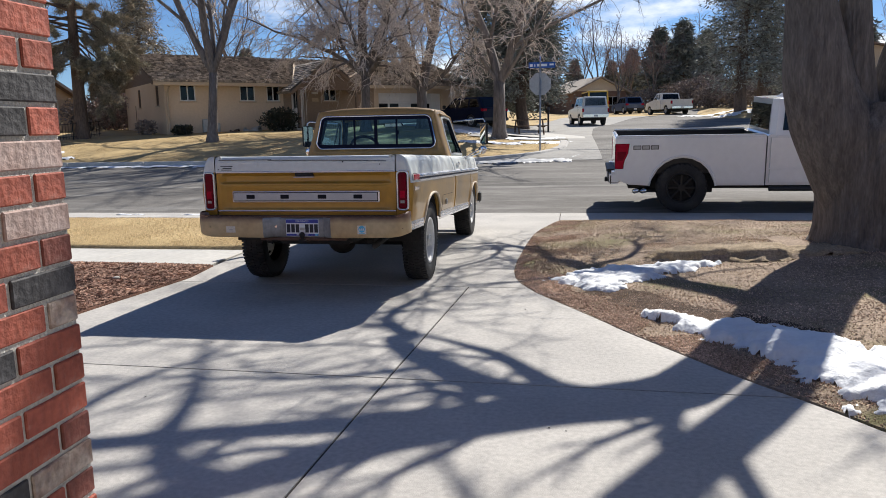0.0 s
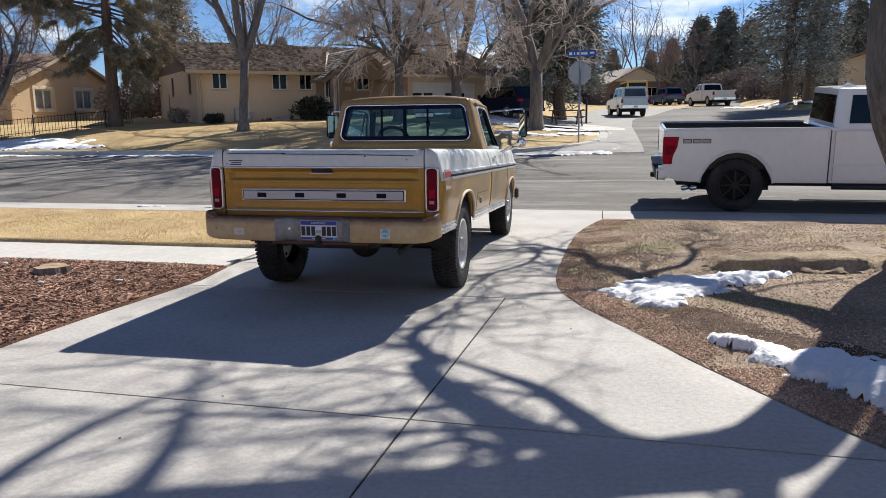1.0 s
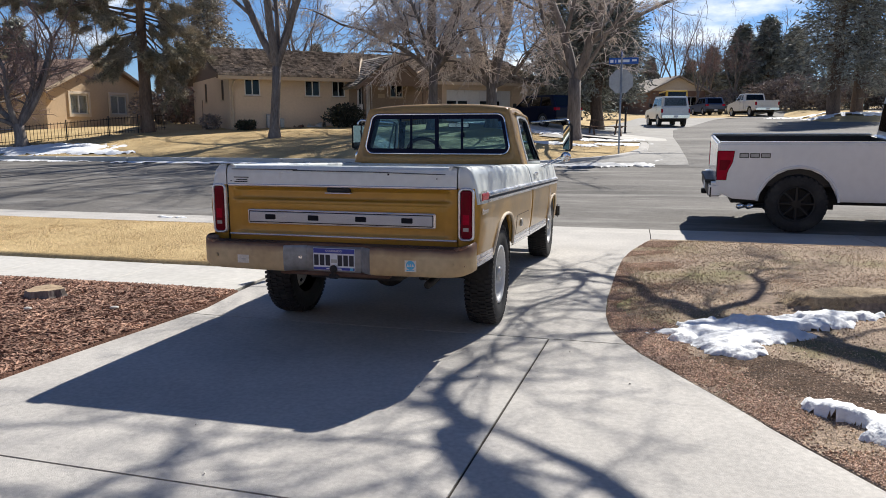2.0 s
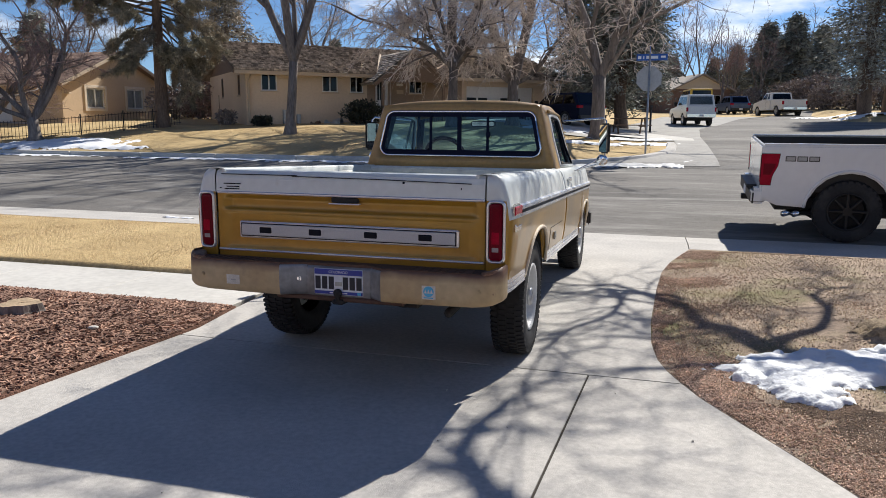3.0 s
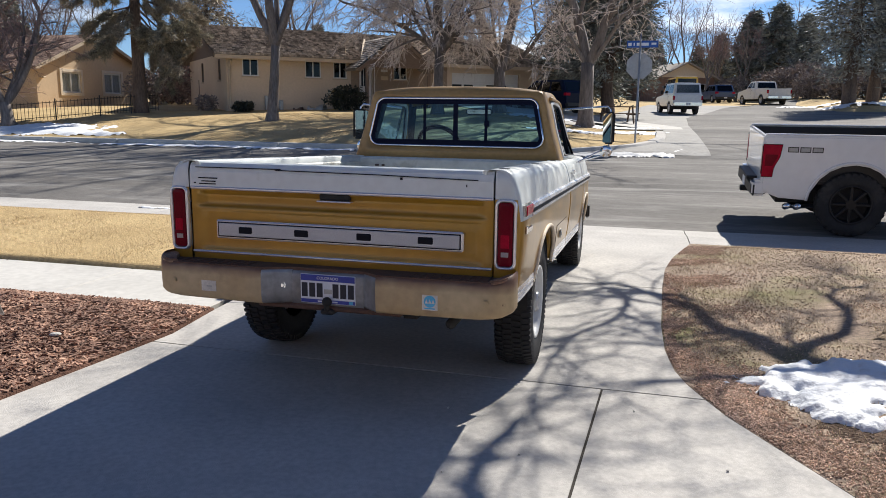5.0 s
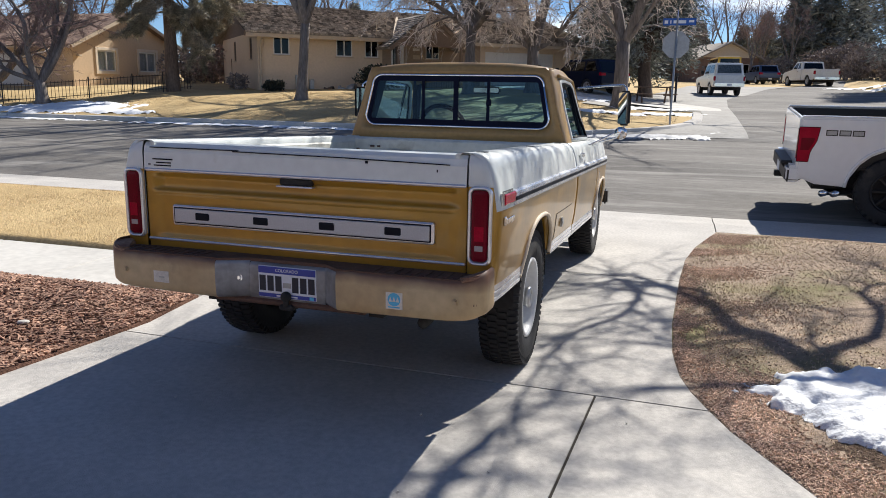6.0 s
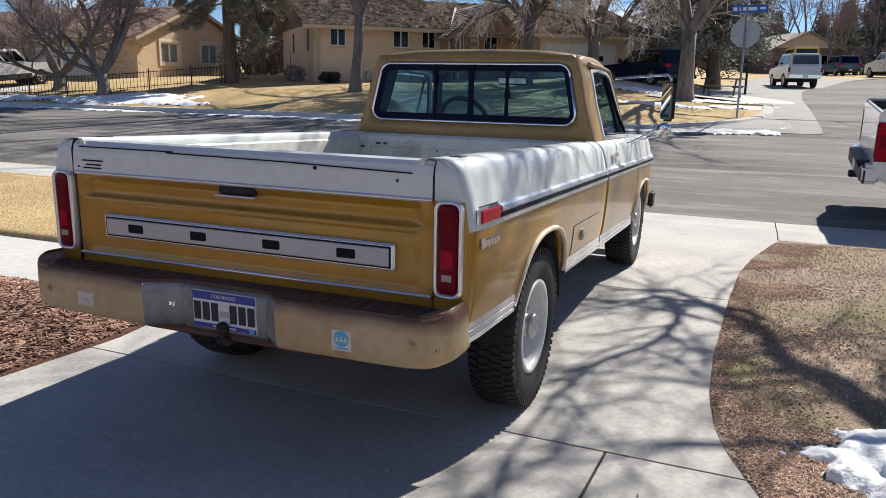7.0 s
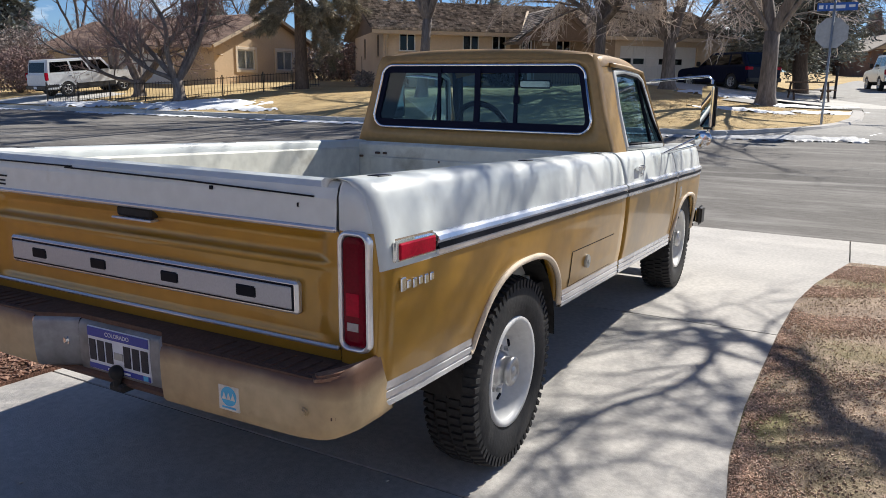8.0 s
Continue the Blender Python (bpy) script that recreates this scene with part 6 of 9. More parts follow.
def window(parent, xa, xb, za, zb, m=None, frame_m=None, surround=0.0, curtain=False, w=0.055):
    """A sliding window with frame, meeting bar, two panes and a dark board for the unlit room behind."""
    m = m or Matrix.Identity(4)
    frame_m = frame_m or M_TRIM_WHITE
    def put(name, bm, material, par):
        bmesh.ops.transform(bm, matrix=m, verts=bm.verts)
        return part(name, bm, material, par)
    bm = bmesh.new()
    for a in ((xa, xa + w, za, zb), (xb - w, xb, za, zb), (xa + w, xb - w, za, za + w), (xa + w, xb - w, zb - w, zb), ((xa + xb) / 2 - w / 2, (xa + xb) / 2 + w / 2, za + w, zb - w)):
        box(bm, a[0], a[1], 0.02, 0.11, a[2], a[3], 0.004)
    win = put("window", bm, frame_m, parent)
    for a, b in ((xa + w, (xa + xb) / 2 - w / 2), ((xa + xb) / 2 + w / 2, xb - w)):
        p_ = put("pane", box(bmesh.new(), a, b, 0.055, 0.063, za + w, zb - w), M_GLASS_CLEAR if curtain else M_GLASS_DK, win)
        if curtain:
            p_.visible_shadow = False
            bm = bmesh.new()
            folds = [(x, 0.125 + 0.012 * math.sin(x * 62)) for x in spread(a - w * 0.4, b + w * 0.4, 40)]
            prism(bm, folds + [(x, y + 0.006) for x, y in folds[::-1]], "z", za + 0.03, zb - 0.02)
            put("curtain", bm, M_CURTAIN, win)
    # near-black board: the room's lack of light is put into its colour
    put("room", boxed(xa, xb, 0.2, 0.24, za, zb), M_ROOM, win)
    if not surround:
        put("sill", box(bmesh.new(), xa - 0.05, xb + 0.05, -0.05, 0.03, za - 0.06, za, 0.008), M_TRIM_TAN, win)
    if surround:
        bm = bmesh.new()
        for a in ((xa - surround, xa, za - surround, zb + surround), (xb, xb + surround, za - surround, zb + surround), (xa, xb, za - surround, za), (xa, xb, zb, zb + surround)):
            box(bm, a[0], a[1], -0.05, 0.02, a[2], a[3], 0.006)
        put("surround", bm, M_TRIM_CREAM, win)
    return win


def shingle_slope(parent, name, p0, along, up, length, rise_len, w, exposure, material, seed, jitter=0.35, th=0.034, right_cut=None, left_cut=None):
    """Overlapping shingles over a roof slope: p0 lower corner, along and up unit vectors."""
    rng = random.Random(seed)
    p0, along, up = Vector(p0), Vector(along), Vector(up)
    nrm = along.cross(up).normalized()
    V, F = [], []
    rows_n = int(rise_len / exposure)
    for r in range(rows_n):
        u = -rng.random() * w
        while u < length:
            ww = w * (1 - jitter + 2 * jitter * rng.random())
            a, b = max(0.0, u), min(length, u + ww - 0.008)
            u += ww
            lo = r * exposure - rng.random() * 0.02
            hi = min(rise_len, (r + 1.25) * exposure)
            mid = (lo + hi) / 2
            if b - a < 0.02 or (right_cut and (a + b) / 2 > right_cut(mid)) or (left_cut and (a + b) / 2 < left_cut(mid)):
                continue
            t0 = th * (1.1 + 0.7 * rng.random())
            base = len(V)
            for uu, vv, hh in ((a, lo, t0), (b, lo, t0), (b, hi, 0.006), (a, hi, 0.006), (a, lo, 0.0), (b, lo, 0.0)):
                V.append(tuple(p0 + along * uu + up * vv + nrm * hh))
            F += [(base, base + 1, base + 2, base + 3), (base + 4, base + 5, base + 1, base)]
    ob = mesh_ob(name, V, F, material, parent)
    ob["kind"] = "stuff"
    return ob


def slab(parent, name, quad, th, material, label=""):
    """A flat board under four corners, th thick downwards along its normal."""
    q = [Vector(p) for p in quad]
    n = (q[1] - q[0]).cross(q[3] - q[0]).normalized()
    bm = bmesh.new()
    a, b = [bm.verts.new(p) for p in q], [bm.verts.new(p - n * th) for p in q]
    bm.faces.new(a)
    bm.faces.new(b[::-1])
    for i in range(4):
        bm.faces.new((a[i], b[i], b[(i + 1) % 4], a[(i + 1) % 4]))
    return part(name, bm, material, parent, label)


# long low house with a shake roof, standing at an angle to the street
H1_BASE = 1.36
house = thing("house", pose(-19.2, 34.0, H1_BASE, 0, 0, 43), "low tan brick house with a weathered cedar shake roof", "house", "houses")
E1, L1, D1 = 2.63, 17.6, 9.0
holes = [(0.72, 1.48, 1.63, 2.42), (3.70, 4.50, 1.63, 2.42), (5.12, 5.82, 1.63, 2.42), (6.46, 7.18, 0.30, 2.38), (8.32, 9.08, 1.65, 2.44), (11.7, 15.95, 0.10, 2.12)]
pierced(house, "front_wall", 0, L1, -0.9, E1, 0.25, holes, M_STUCCO)
for h_ in holes[:3] + holes[4:5]:
    window(house, *h_)
side_holes = [(1.2, 1.75, 1.45, 2.42), (5.2, 5.75, 1.45, 2.42)]
mirror_side = Matrix(((0, 1, 0, 0), (1, 0, 0, 0), (0, 0, 1, 0), (0, 0, 0, 1)))
pierced(house, "side_wall", 0.25, D1, -0.9, E1, 0.25, side_holes, M_STUCCO, mirror_side)
for h_ in side_holes:
    window(house, *h_, m=mirror_side, frame_m=M_WOOD_BROWN)
part("end_wall", boxed(L1 - 0.25, L1, 0.25, D1, -0.9, E1), M_STUCCO, house)
part("back_wall", boxed(0.25, L1 - 0.25, D1 - 0.25, D1, -0.9, E1), M_STUCCO, house)
RP = 0.335
RZ = E1 + RP * (D1 / 2)
bm = prism(bmesh.new(), [(0.0, E1 + 0.004), (D1, E1 + 0.004), (D1 / 2, RZ - 0.02)], "x", 0.02, 0.14)
part("gable_end", bm, M_WOOD_BROWN, house, "brown boarded gable end")
OV = 0.55
ez = E1 - RP * OV + 0.10
slab(house, "roof", [(-0.6, -OV, ez), (L1 + 0.5, -OV, ez), (L1 + 0.5, D1 / 2, RZ + 0.10), (-0.6, D1 / 2, RZ + 0.10)], 0.10, M_SHAKE)
slab(house, "roof_back", [(-0.6, D1 / 2, RZ + 0.10), (L1 + 0.5, D1 / 2, RZ + 0.10), (L1 + 0.5, D1 + OV, ez), (-0.6, D1 + OV, ez)], 0.10, M_SHAKE)
sl = math.hypot(1, RP)
PX0, PX1, PXM, PZ, PY = 5.70, 10.0, 7.86, 3.70, -1.7          # porch gable
shingle_slope(house, "shingles", (-0.62, -OV - 0.03, ez - 0.005), (1, 0, 0), (0, 1 / sl, RP / sl), L1 + 1.14, (D1 / 2 + OV) * sl, 0.17, 0.19, M_SHAKE, 3, th=0.055)
part("fascia", box(bmesh.new(), -0.6, L1 + 0.5, -OV - 0.035, -OV + 0.0, ez - 0.20, ez - 0.03, 0.01), M_TRIM_TAN, house, "tan gutter board")
for q in ([(-0.63, -OV, ez - 0.02), (-0.60, -OV, ez - 0.02)],):
    slab(house, "barge_board", [(-0.66, -OV, ez + 0.02), (-0.60, -OV, ez + 0.02), (-0.60, D1 / 2, RZ + 0.12), (-0.66, D1 / 2, RZ + 0.12)], 0.2, M_WOOD_BROWN)
rod("downspout", [(0.12, -0.50, 2.30), (0.12, -0.42, 2.22), (0.12, -0.10, 2.02), (0.12, -0.06, 1.8), (0.12, -0.06, 0.05), (0.20, -0.3, -0.05)], 0.05, M_TRIM_TAN, house, 8)
part("roof_vent", cyl(cyl(bmesh.new(), (2.7, 2.2, 3.2), (2.7, 2.2, 3.75), 0.05, n=10), (2.7, 2.2, 3.72), (2.7, 2.2, 3.80), 0.09, n=10), M_TRIM_WHITE, house)
slab(house, "ridge_cap", [(-0.6, D1 / 2 - 0.12, RZ + 0.10), (L1 + 0.5, D1 / 2 - 0.12, RZ + 0.10), (L1 + 0.5, D1 / 2 + 0.12, RZ + 0.11), (-0.6, D1 / 2 + 0.12, RZ + 0.11)], 0.03, M_SHAKE)
slab(house, "valley_flashing", [(6.36, -0.50, ez + 0.09), (6.50, -0.50, ez + 0.09), (7.88, 2.60, PZ + 0.12), (7.76, 2.60, PZ + 0.12)], 0.02, M_TRIM_TAN, "bright metal strip in the roof valley")
pierced(house, "porch_wall", 6.02, 11.4, -0.6, 2.60, 0.016, holes[3:5], M_WOOD_TAUPE, Matrix.Translation((0, -0.018, 0)), "brown boarded wall under the porch")
# porch: projecting gable on posts, door, steps
for s, xe in ((-1, PX0), (1, PX1)):
    k = math.hypot(PXM - xe, PZ - 2.05)
    quad = [(xe, PY, 2.05), (PXM, PY, PZ), (PXM, 3.0, PZ), (xe, 1.2, 2.05)]
    slab(house, "porch_roof", quad if s < 0 else [quad[1], quad[0], quad[3], quad[2]], 0.09, M_SHAKE)
    if s < 0:
        d = Vector((PXM - xe, 0, PZ - 2.05)).normalized()
        shingle_slope(house, "porch_shingles", (xe - 0.03, 2.6, 2.06), (0, -1, 0), d, 2.6 - PY, k, 0.17, 0.19, M_SHAKE, 5)
    else:
        d = Vector((PXM - xe, 0, PZ - 2.05)).normalized()
        shingle_slope(house, "porch_shingles", (xe + 0.03, PY, 2.06), (0, 1, 0), d, 2.6 - PY, k, 0.17, 0.19, M_SHAKE, 6)
    slab(house, "porch_barge", [(xe, PY - 0.05, 2.02), (PXM, PY - 0.05, PZ - 0.02), (PXM, PY + 0.0, PZ - 0.02), (xe, PY + 0.0, 2.02)] if s < 0 else [(PXM, PY - 0.05, PZ - 0.02), (xe, PY - 0.05, 2.02), (xe, PY, 2.02), (PXM, PY, PZ - 0.02)], 0.16, M_WOOD_BROWN)
bm = prism(bmesh.new(), [(PX0 + 0.45, 2.26), (PX1 - 0.45, 2.26), (PXM, PZ - 0.14)], "y", PY + 0.03, PY + 0.12)
part("porch_gable", bm, M_WOOD_BROWN, house, "brown boarded porch gable")
for x in (PX0 + 0.5, PX1 - 0.5):
    part("porch_post", box(bmesh.new(), x - 0.07, x + 0.07, PY + 0.02, PY + 0.16, -0.5, 2.30, 0.01), M_WOOD_BROWN, house)
part("porch_floor", boxed(PX0 + 0.3, PX1 - 0.3, PY, -0.002, -0.6, 0.22, 0.02), M_WALK, house)
part("porch_beam", boxed(PX0 + 0.4, PX1 - 0.4, PY + 0.03, PY + 0.15, 2.15, 2.30), M_WOOD_BROWN, house)
door_h = part("door", box(bmesh.new(), 6.50, 7.14, 0.08, 0.13, 0.30, 2.34, 0.01), M_TRIM_WHITE, house, "white front door with a screen")
part("door_panel", box(bmesh.new(), 6.60, 7.04, 0.065, 0.082, 1.3, 2.2, 0.01), M_GLASS_DK, door_h)
for k in range(16):
    part("baluster", boxed(7.4 + 0.13 * k, 7.43 + 0.13 * k, PY + 0.06, PY + 0.09, 0.24, 1.0), M_WOOD_BROWN, house)
part("handrail", boxed(7.3, 9.5, PY + 0.05, PY + 0.10, 1.0, 1.06), M_WOOD_BROWN, house)
for k in range(6):
    rod("porch_grille", [(5.9 + 0.14 * k, PY + 0.1, 0.22), (5.9 + 0.14 * k, PY + 0.1, 2.2)], 0.012, M_TRIM_WHITE, house, 6)
part("house_number", boxed(7.62, 7.98, -0.032, -0.02, 2.02, 2.14), M_TRIM_WHITE, house)
part("wall_plaque", boxed(7.62, 8.0, -0.04, -0.02, 1.62, 1.82, 0.005), M_TRIM_TAN, house)
part("wall_lamp", box(bmesh.new(), 7.88, 7.98, -0.14, 0.0, 2.25, 2.42, 0.02), M_IRON, house)
# garage door of panels with a row of small windows
gd = part("garage_door", boxed(11.7, 15.95, 0.14, 0.17, 0.10, 2.12), M_TRIM_WHITE, house, "white panelled garage door")
for r in range(4):
    for c in range(6):
        xa, za = 11.74 + 0.705 * c, 0.14 + 0.495 * r
        if r == 2 and c in (0, 1, 3, 4):
            part("door_window", box(bmesh.new(), xa + 0.05, xa + 0.62, 0.118, 0.141, za + 0.13, za + 0.40, 0.006), M_GLASS_DK, gd)
        else:
            part("door_panel", box(bmesh.new(), xa + 0.02, xa + 0.66, 0.125, 0.141, za + 0.02, za + 0.46, 0.012), M_TRIM_WHITE, gd)
# upright dark board behind the door, coloured like the unlit rooms
part("garage_ceiling", boxed(11.7, 15.95, 0.18, 0.25, 0.1, 2.12), M_ROOM, house)
for x, w, z in ((1.7, 0.35, 0.75), (2.35, 0.2, 0.55)):
    part("meter_box", box(bmesh.new(), x, x + w, -0.20, -0.003, 0.10, z, 0.02), M_GALV, house)

# tan house with its gable end to the street
H2_BASE = 1.24
house2 = thing("house", pose(-30.2, 34.65, H2_BASE, 0, 0, 88), "warm tan stucco house with brown roof behind an iron fence", "house", "houses")
W2, E2, P2, D2 = 8.1, 2.30, 4.05, 15.0
holes2 = [(1.66, 2.98, 0.98, 2.05), (4.74, 6.10, 1.0, 2.10)]
pierced(house2, "front_wall", 0, W2, -0.9, E2, 0.25, holes2, M_STUCCO_2)
bm = prism(bmesh.new(), [(0, E2 + 0.002), (W2, E2 + 0.002), (W2 / 2, P2 - 0.1)], "y", 0.0, 0.25)
part("gable", bm, M_STUCCO_2, house2)
for h_ in holes2:
    window(house2, *h_, surround=0.15, curtain=True, w=0.07)
gar = (3.4, 8.0, -0.3, 1.85)
pierced(house2, "side_wall", 0.25, D2, -0.9, E2, 0.25, [gar], M_STUCCO_2, mirror_side)
gdoor = part("garage_door", boxed(0.14, 0.18, gar[0], gar[1], gar[2], gar[3]), M_TRIM_WHITE, house2, "white garage door in shade")
for r in range(4):
    part("door_panel", box(bmesh.new(), 0.12, 0.141, gar[0] + 0.05, gar[1] - 0.05, gar[2] + 0.03 + 0.535 * r, gar[2] + 0.50 + 0.535 * r, 0.008), M_TRIM_WHITE, gdoor)
part("end_wall", boxed(W2 - 0.25, W2, 0.25, D2, -0.9, E2), M_STUCCO_2, house2)
part("back_wall", boxed(0.25, W2 - 0.25, D2 - 0.25, D2, -0.9, E2), M_STUCCO_2, house2)
rp2 = (P2 - E2) / (W2 / 2)
s2 = math.hypot(1, rp2)
for s in (-1, 1):
    xe = -0.45 if s < 0 else W2 + 0.45
    ze = E2 - 0.45 * rp2 + 0.08
    quad = [(xe, -0.4, ze), (W2 / 2, -0.4, P2 + 0.08), (W2 / 2, D2 + 0.4, P2 + 0.08), (xe, D2 + 0.4, ze)]
    slab(house2, "roof", quad if s < 0 else [quad[1], quad[0], quad[3], quad[2]], 0.09, M_ROOF_2)
    slab(house2, "barge_board", [(xe, -0.46, ze + 0.02), (W2 / 2, -0.46, P2 + 0.1), (W2 / 2, -0.40, P2 + 0.1), (xe, -0.40, ze + 0.02)] if s < 0 else [(W2 / 2, -0.46, P2 + 0.1), (xe, -0.46, ze + 0.02), (xe, -0.40, ze + 0.02), (W2 / 2, -0.40, P2 + 0.1)], 0.16, M_TRIM_TAN)
shingle_slope(house2, "shingles", (-0.48, D2 + 0.4, E2 - 0.45 * rp2 + 0.09), (0, -1, 0), (1 / s2, 0, rp2 / s2), D2 + 0.8, (W2 / 2 + 0.45) * s2, 0.30, 0.15, M_ROOF_2, 8, th=0.012)
part("gutter", box(bmesh.new(), -0.56, -0.46, -0.4, D2 + 0.4, E2 - 0.45 * rp2 - 0.06, E2 - 0.45 * rp2 + 0.06, 0.02), M_TRIM_TAN, house2)
part("floodlight", box(bmesh.new(), 0.22, 0.42, -0.24, 0.0, 1.66, 1.74, 0.02), M_TRIM_TAN, house2)

# far bungalows up the side street and beside it
def bungalow(m, label, W, D, e, p, wall_m, roof_m=None, gable_m=None):
    v = thing("house", m, label, "house", "houses")
    hs = [(W * 0.15, W * 0.30, 0.9, 1.9), (W * 0.42, W * 0.52, 0.1, 2.1), (W * 0.65, W * 0.85, 0.9, 1.9)]
    pierced(v, "front_wall", 0, W, -1.5, e, 0.25, hs, wall_m)
    for h_ in (hs[0], hs[2]):
        window(v, *h_)
    part("door", box(bmesh.new(), hs[1][0], hs[1][1], 0.1, 0.15, 0.1, 2.1, 0.01), M_WOOD_BROWN, v)
    part("end_wall", boxed(W - 0.25, W, 0.25, D, -1.5, e), wall_m, v)
    part("side_wall", boxed(0, 0.25, 0.25, D, -1.5, e), wall_m, v)
    part("back_wall", boxed(0.25, W - 0.25, D - 0.25, D, -1.5, e), wall_m, v)
    part("gable", prism(bmesh.new(), [(0, e + 0.002), (W, e + 0.002), (W / 2, p - 0.1)], "y", 0.0, 0.25), gable_m or wall_m, v)
    for s in (-1, 1):
        xe = -0.6 if s < 0 else W + 0.6
        ze = e - 0.6 * (p - e) / (W / 2) + 0.08
        quad = [(xe, -0.6, ze), (W / 2, -0.6, p + 0.08), (W / 2, D + 0.5, p + 0.08), (xe, D + 0.5, ze)]
        slab(v, "roof", quad if s < 0 else [quad[1], quad[0], quad[3], quad[2]], 0.14, roof_m or M_ROOF_2)
    return v


bungalow(pose(0.5, 90.0, 2.75, 0, 0, 22), "low brick bungalow with a cream gable far up the street", 6.6, 9.0, 2.55, 4.15, M_WALL_RED, M_ROOF_PALE, M_TRIM_CREAM)
x, y = spot(-15.2, 68, 0, 0.8)
bungalow(pose(x, y, 3.0, 0, 0, -30), "brown bungalow behind trees beside the side street", 12.0, 8.0, 2.5, 4.2, M_STUCCO)


# ---- trees ----
def norm3(v):
    k = math.sqrt(v[0] ** 2 + v[1] ** 2 + v[2] ** 2) or 1.0
    return (v[0] / k, v[1] / k, v[2] / k)


def bend(d, ang, rng):
    """A direction at about ang radians from d, to a random side."""
    while True:
        r = (rng.uniform(-1, 1), rng.uniform(-1, 1), rng.uniform(-1, 1))
        k = r[0] * d[0] + r[1] * d[1] + r[2] * d[2]
        q = (r[0] - k * d[0], r[1] - k * d[1], r[2] - k * d[2])
        l = math.sqrt(q[0] ** 2 + q[1] ** 2 + q[2] ** 2)
        if l > 0.2:
            break
    c, s = math.cos(ang), math.sin(ang) / l
    return norm3((d[0] * c + q[0] * s, d[1] * c + q[1] * s, d[2] * c + q[2] * s))


def grow(wood, twigs, p, d, L, r, level, rng, o):
    """A branch with its side branches. wood and twigs are (verts, faces)."""
    nseg = (6, 5, 4, 3, 2)[min(level, 4)]
    pts, rad = [p], [r]
    dirs = [d]
    last = level >= o["levels"]
    for i in range(nseg):
        w = o["wiggle"] * (1 + 0.3 * level)
        up = o["up"][min(level, len(o["up"]) - 1)]
        d = norm3((d[0] + rng.uniform(-w, w), d[1] + rng.uniform(-w, w), d[2] + rng.uniform(-w, w) + up))
        p = (p[0] + d[0] * L / nseg, p[1] + d[1] * L / nseg, p[2] + d[2] * L / nseg)
        pts.append(p)
        rad.append(r * (1 - (0.45 if not last else 0.7) * (i + 1) / nseg))
        dirs.append(d)
    V, F = wood if level <= o.get("wood", 1) else twigs
    tube(V, F, pts, rad, (9, 7, 5, 3, 3)[min(level, 4)])
    if last:
        return
    n = o["kids"][min(level, len(o["kids"]) - 1)]
    for k in range(n):
        f = o.get("from", 0.3) + (1 - o.get("from", 0.3)) * (k + rng.random()) / n
        i = min(nseg - 1, int(f * nseg))
        t = f * nseg - i
        a, b = pts[i], pts[i + 1]
        q = (a[0] + (b[0] - a[0]) * t, a[1] + (b[1] - a[1]) * t, a[2] + (b[2] - a[2]) * t)
        rr = rad[i] + (rad[i + 1] - rad[i]) * t
        ang = rng.uniform(*o["angle"])
        grow(wood, twigs, q, bend(dirs[i], ang, rng), L * rng.uniform(*o["len"]) * (1.0 - 0.35 * f), max(o["min"], rr * rng.uniform(*o.get("thin", (0.5, 0.68)))), level + 1, rng, o)
    # the leader goes on as a finer branch
    grow(wood, twigs, pts[-1], dirs[-1], L * rng.uniform(*o["len"]), max(o["min"], rad[-1] * 0.9), level + 1, rng, o)


def bare_tree(name, at, label, stems, seed, o, twig_m=None, bark_m=None, group="bare trees", trunk=None):
    """A leafless tree. trunk: (height, radius); stems: list of (direction, length, radius) from its top."""
    rng = random.Random(seed)
    t = thing(name, pose(*at), label, "tree", group)
    wood, twigs = ([], []), ([], [])
    H, R = trunk
    lean = norm3((rng.uniform(-0.06, 0.06), rng.uniform(-0.06, 0.06), 1))
    pts = [(lean[0] * z, lean[1] * z, z) for z in (-0.3, 0.0, 0.12 * H, 0.35 * H, 0.65 * H, H)]
    tube(wood[0], wood[1], pts, [R * 1.9, R * 1.5, R * 1.15, R, R * 0.92, R * 0.9], 12)
    for d, L, r in stems:
        grow(wood, twigs, (pts[-1][0], pts[-1][1], H - 0.15), norm3(d), L, r, 0, rng, o)
    mesh_ob("trunk", wood[0], wood[1], bark_m or M_BARK, t, smooth=True)
    c = mesh_ob("crown", twigs[0], twigs[1], twig_m or M_TWIG, t)
    c["kind"] = "stuff"
    return t


def at(x, y, dz=0.0):
    return (x, y, land(x, y) + dz)


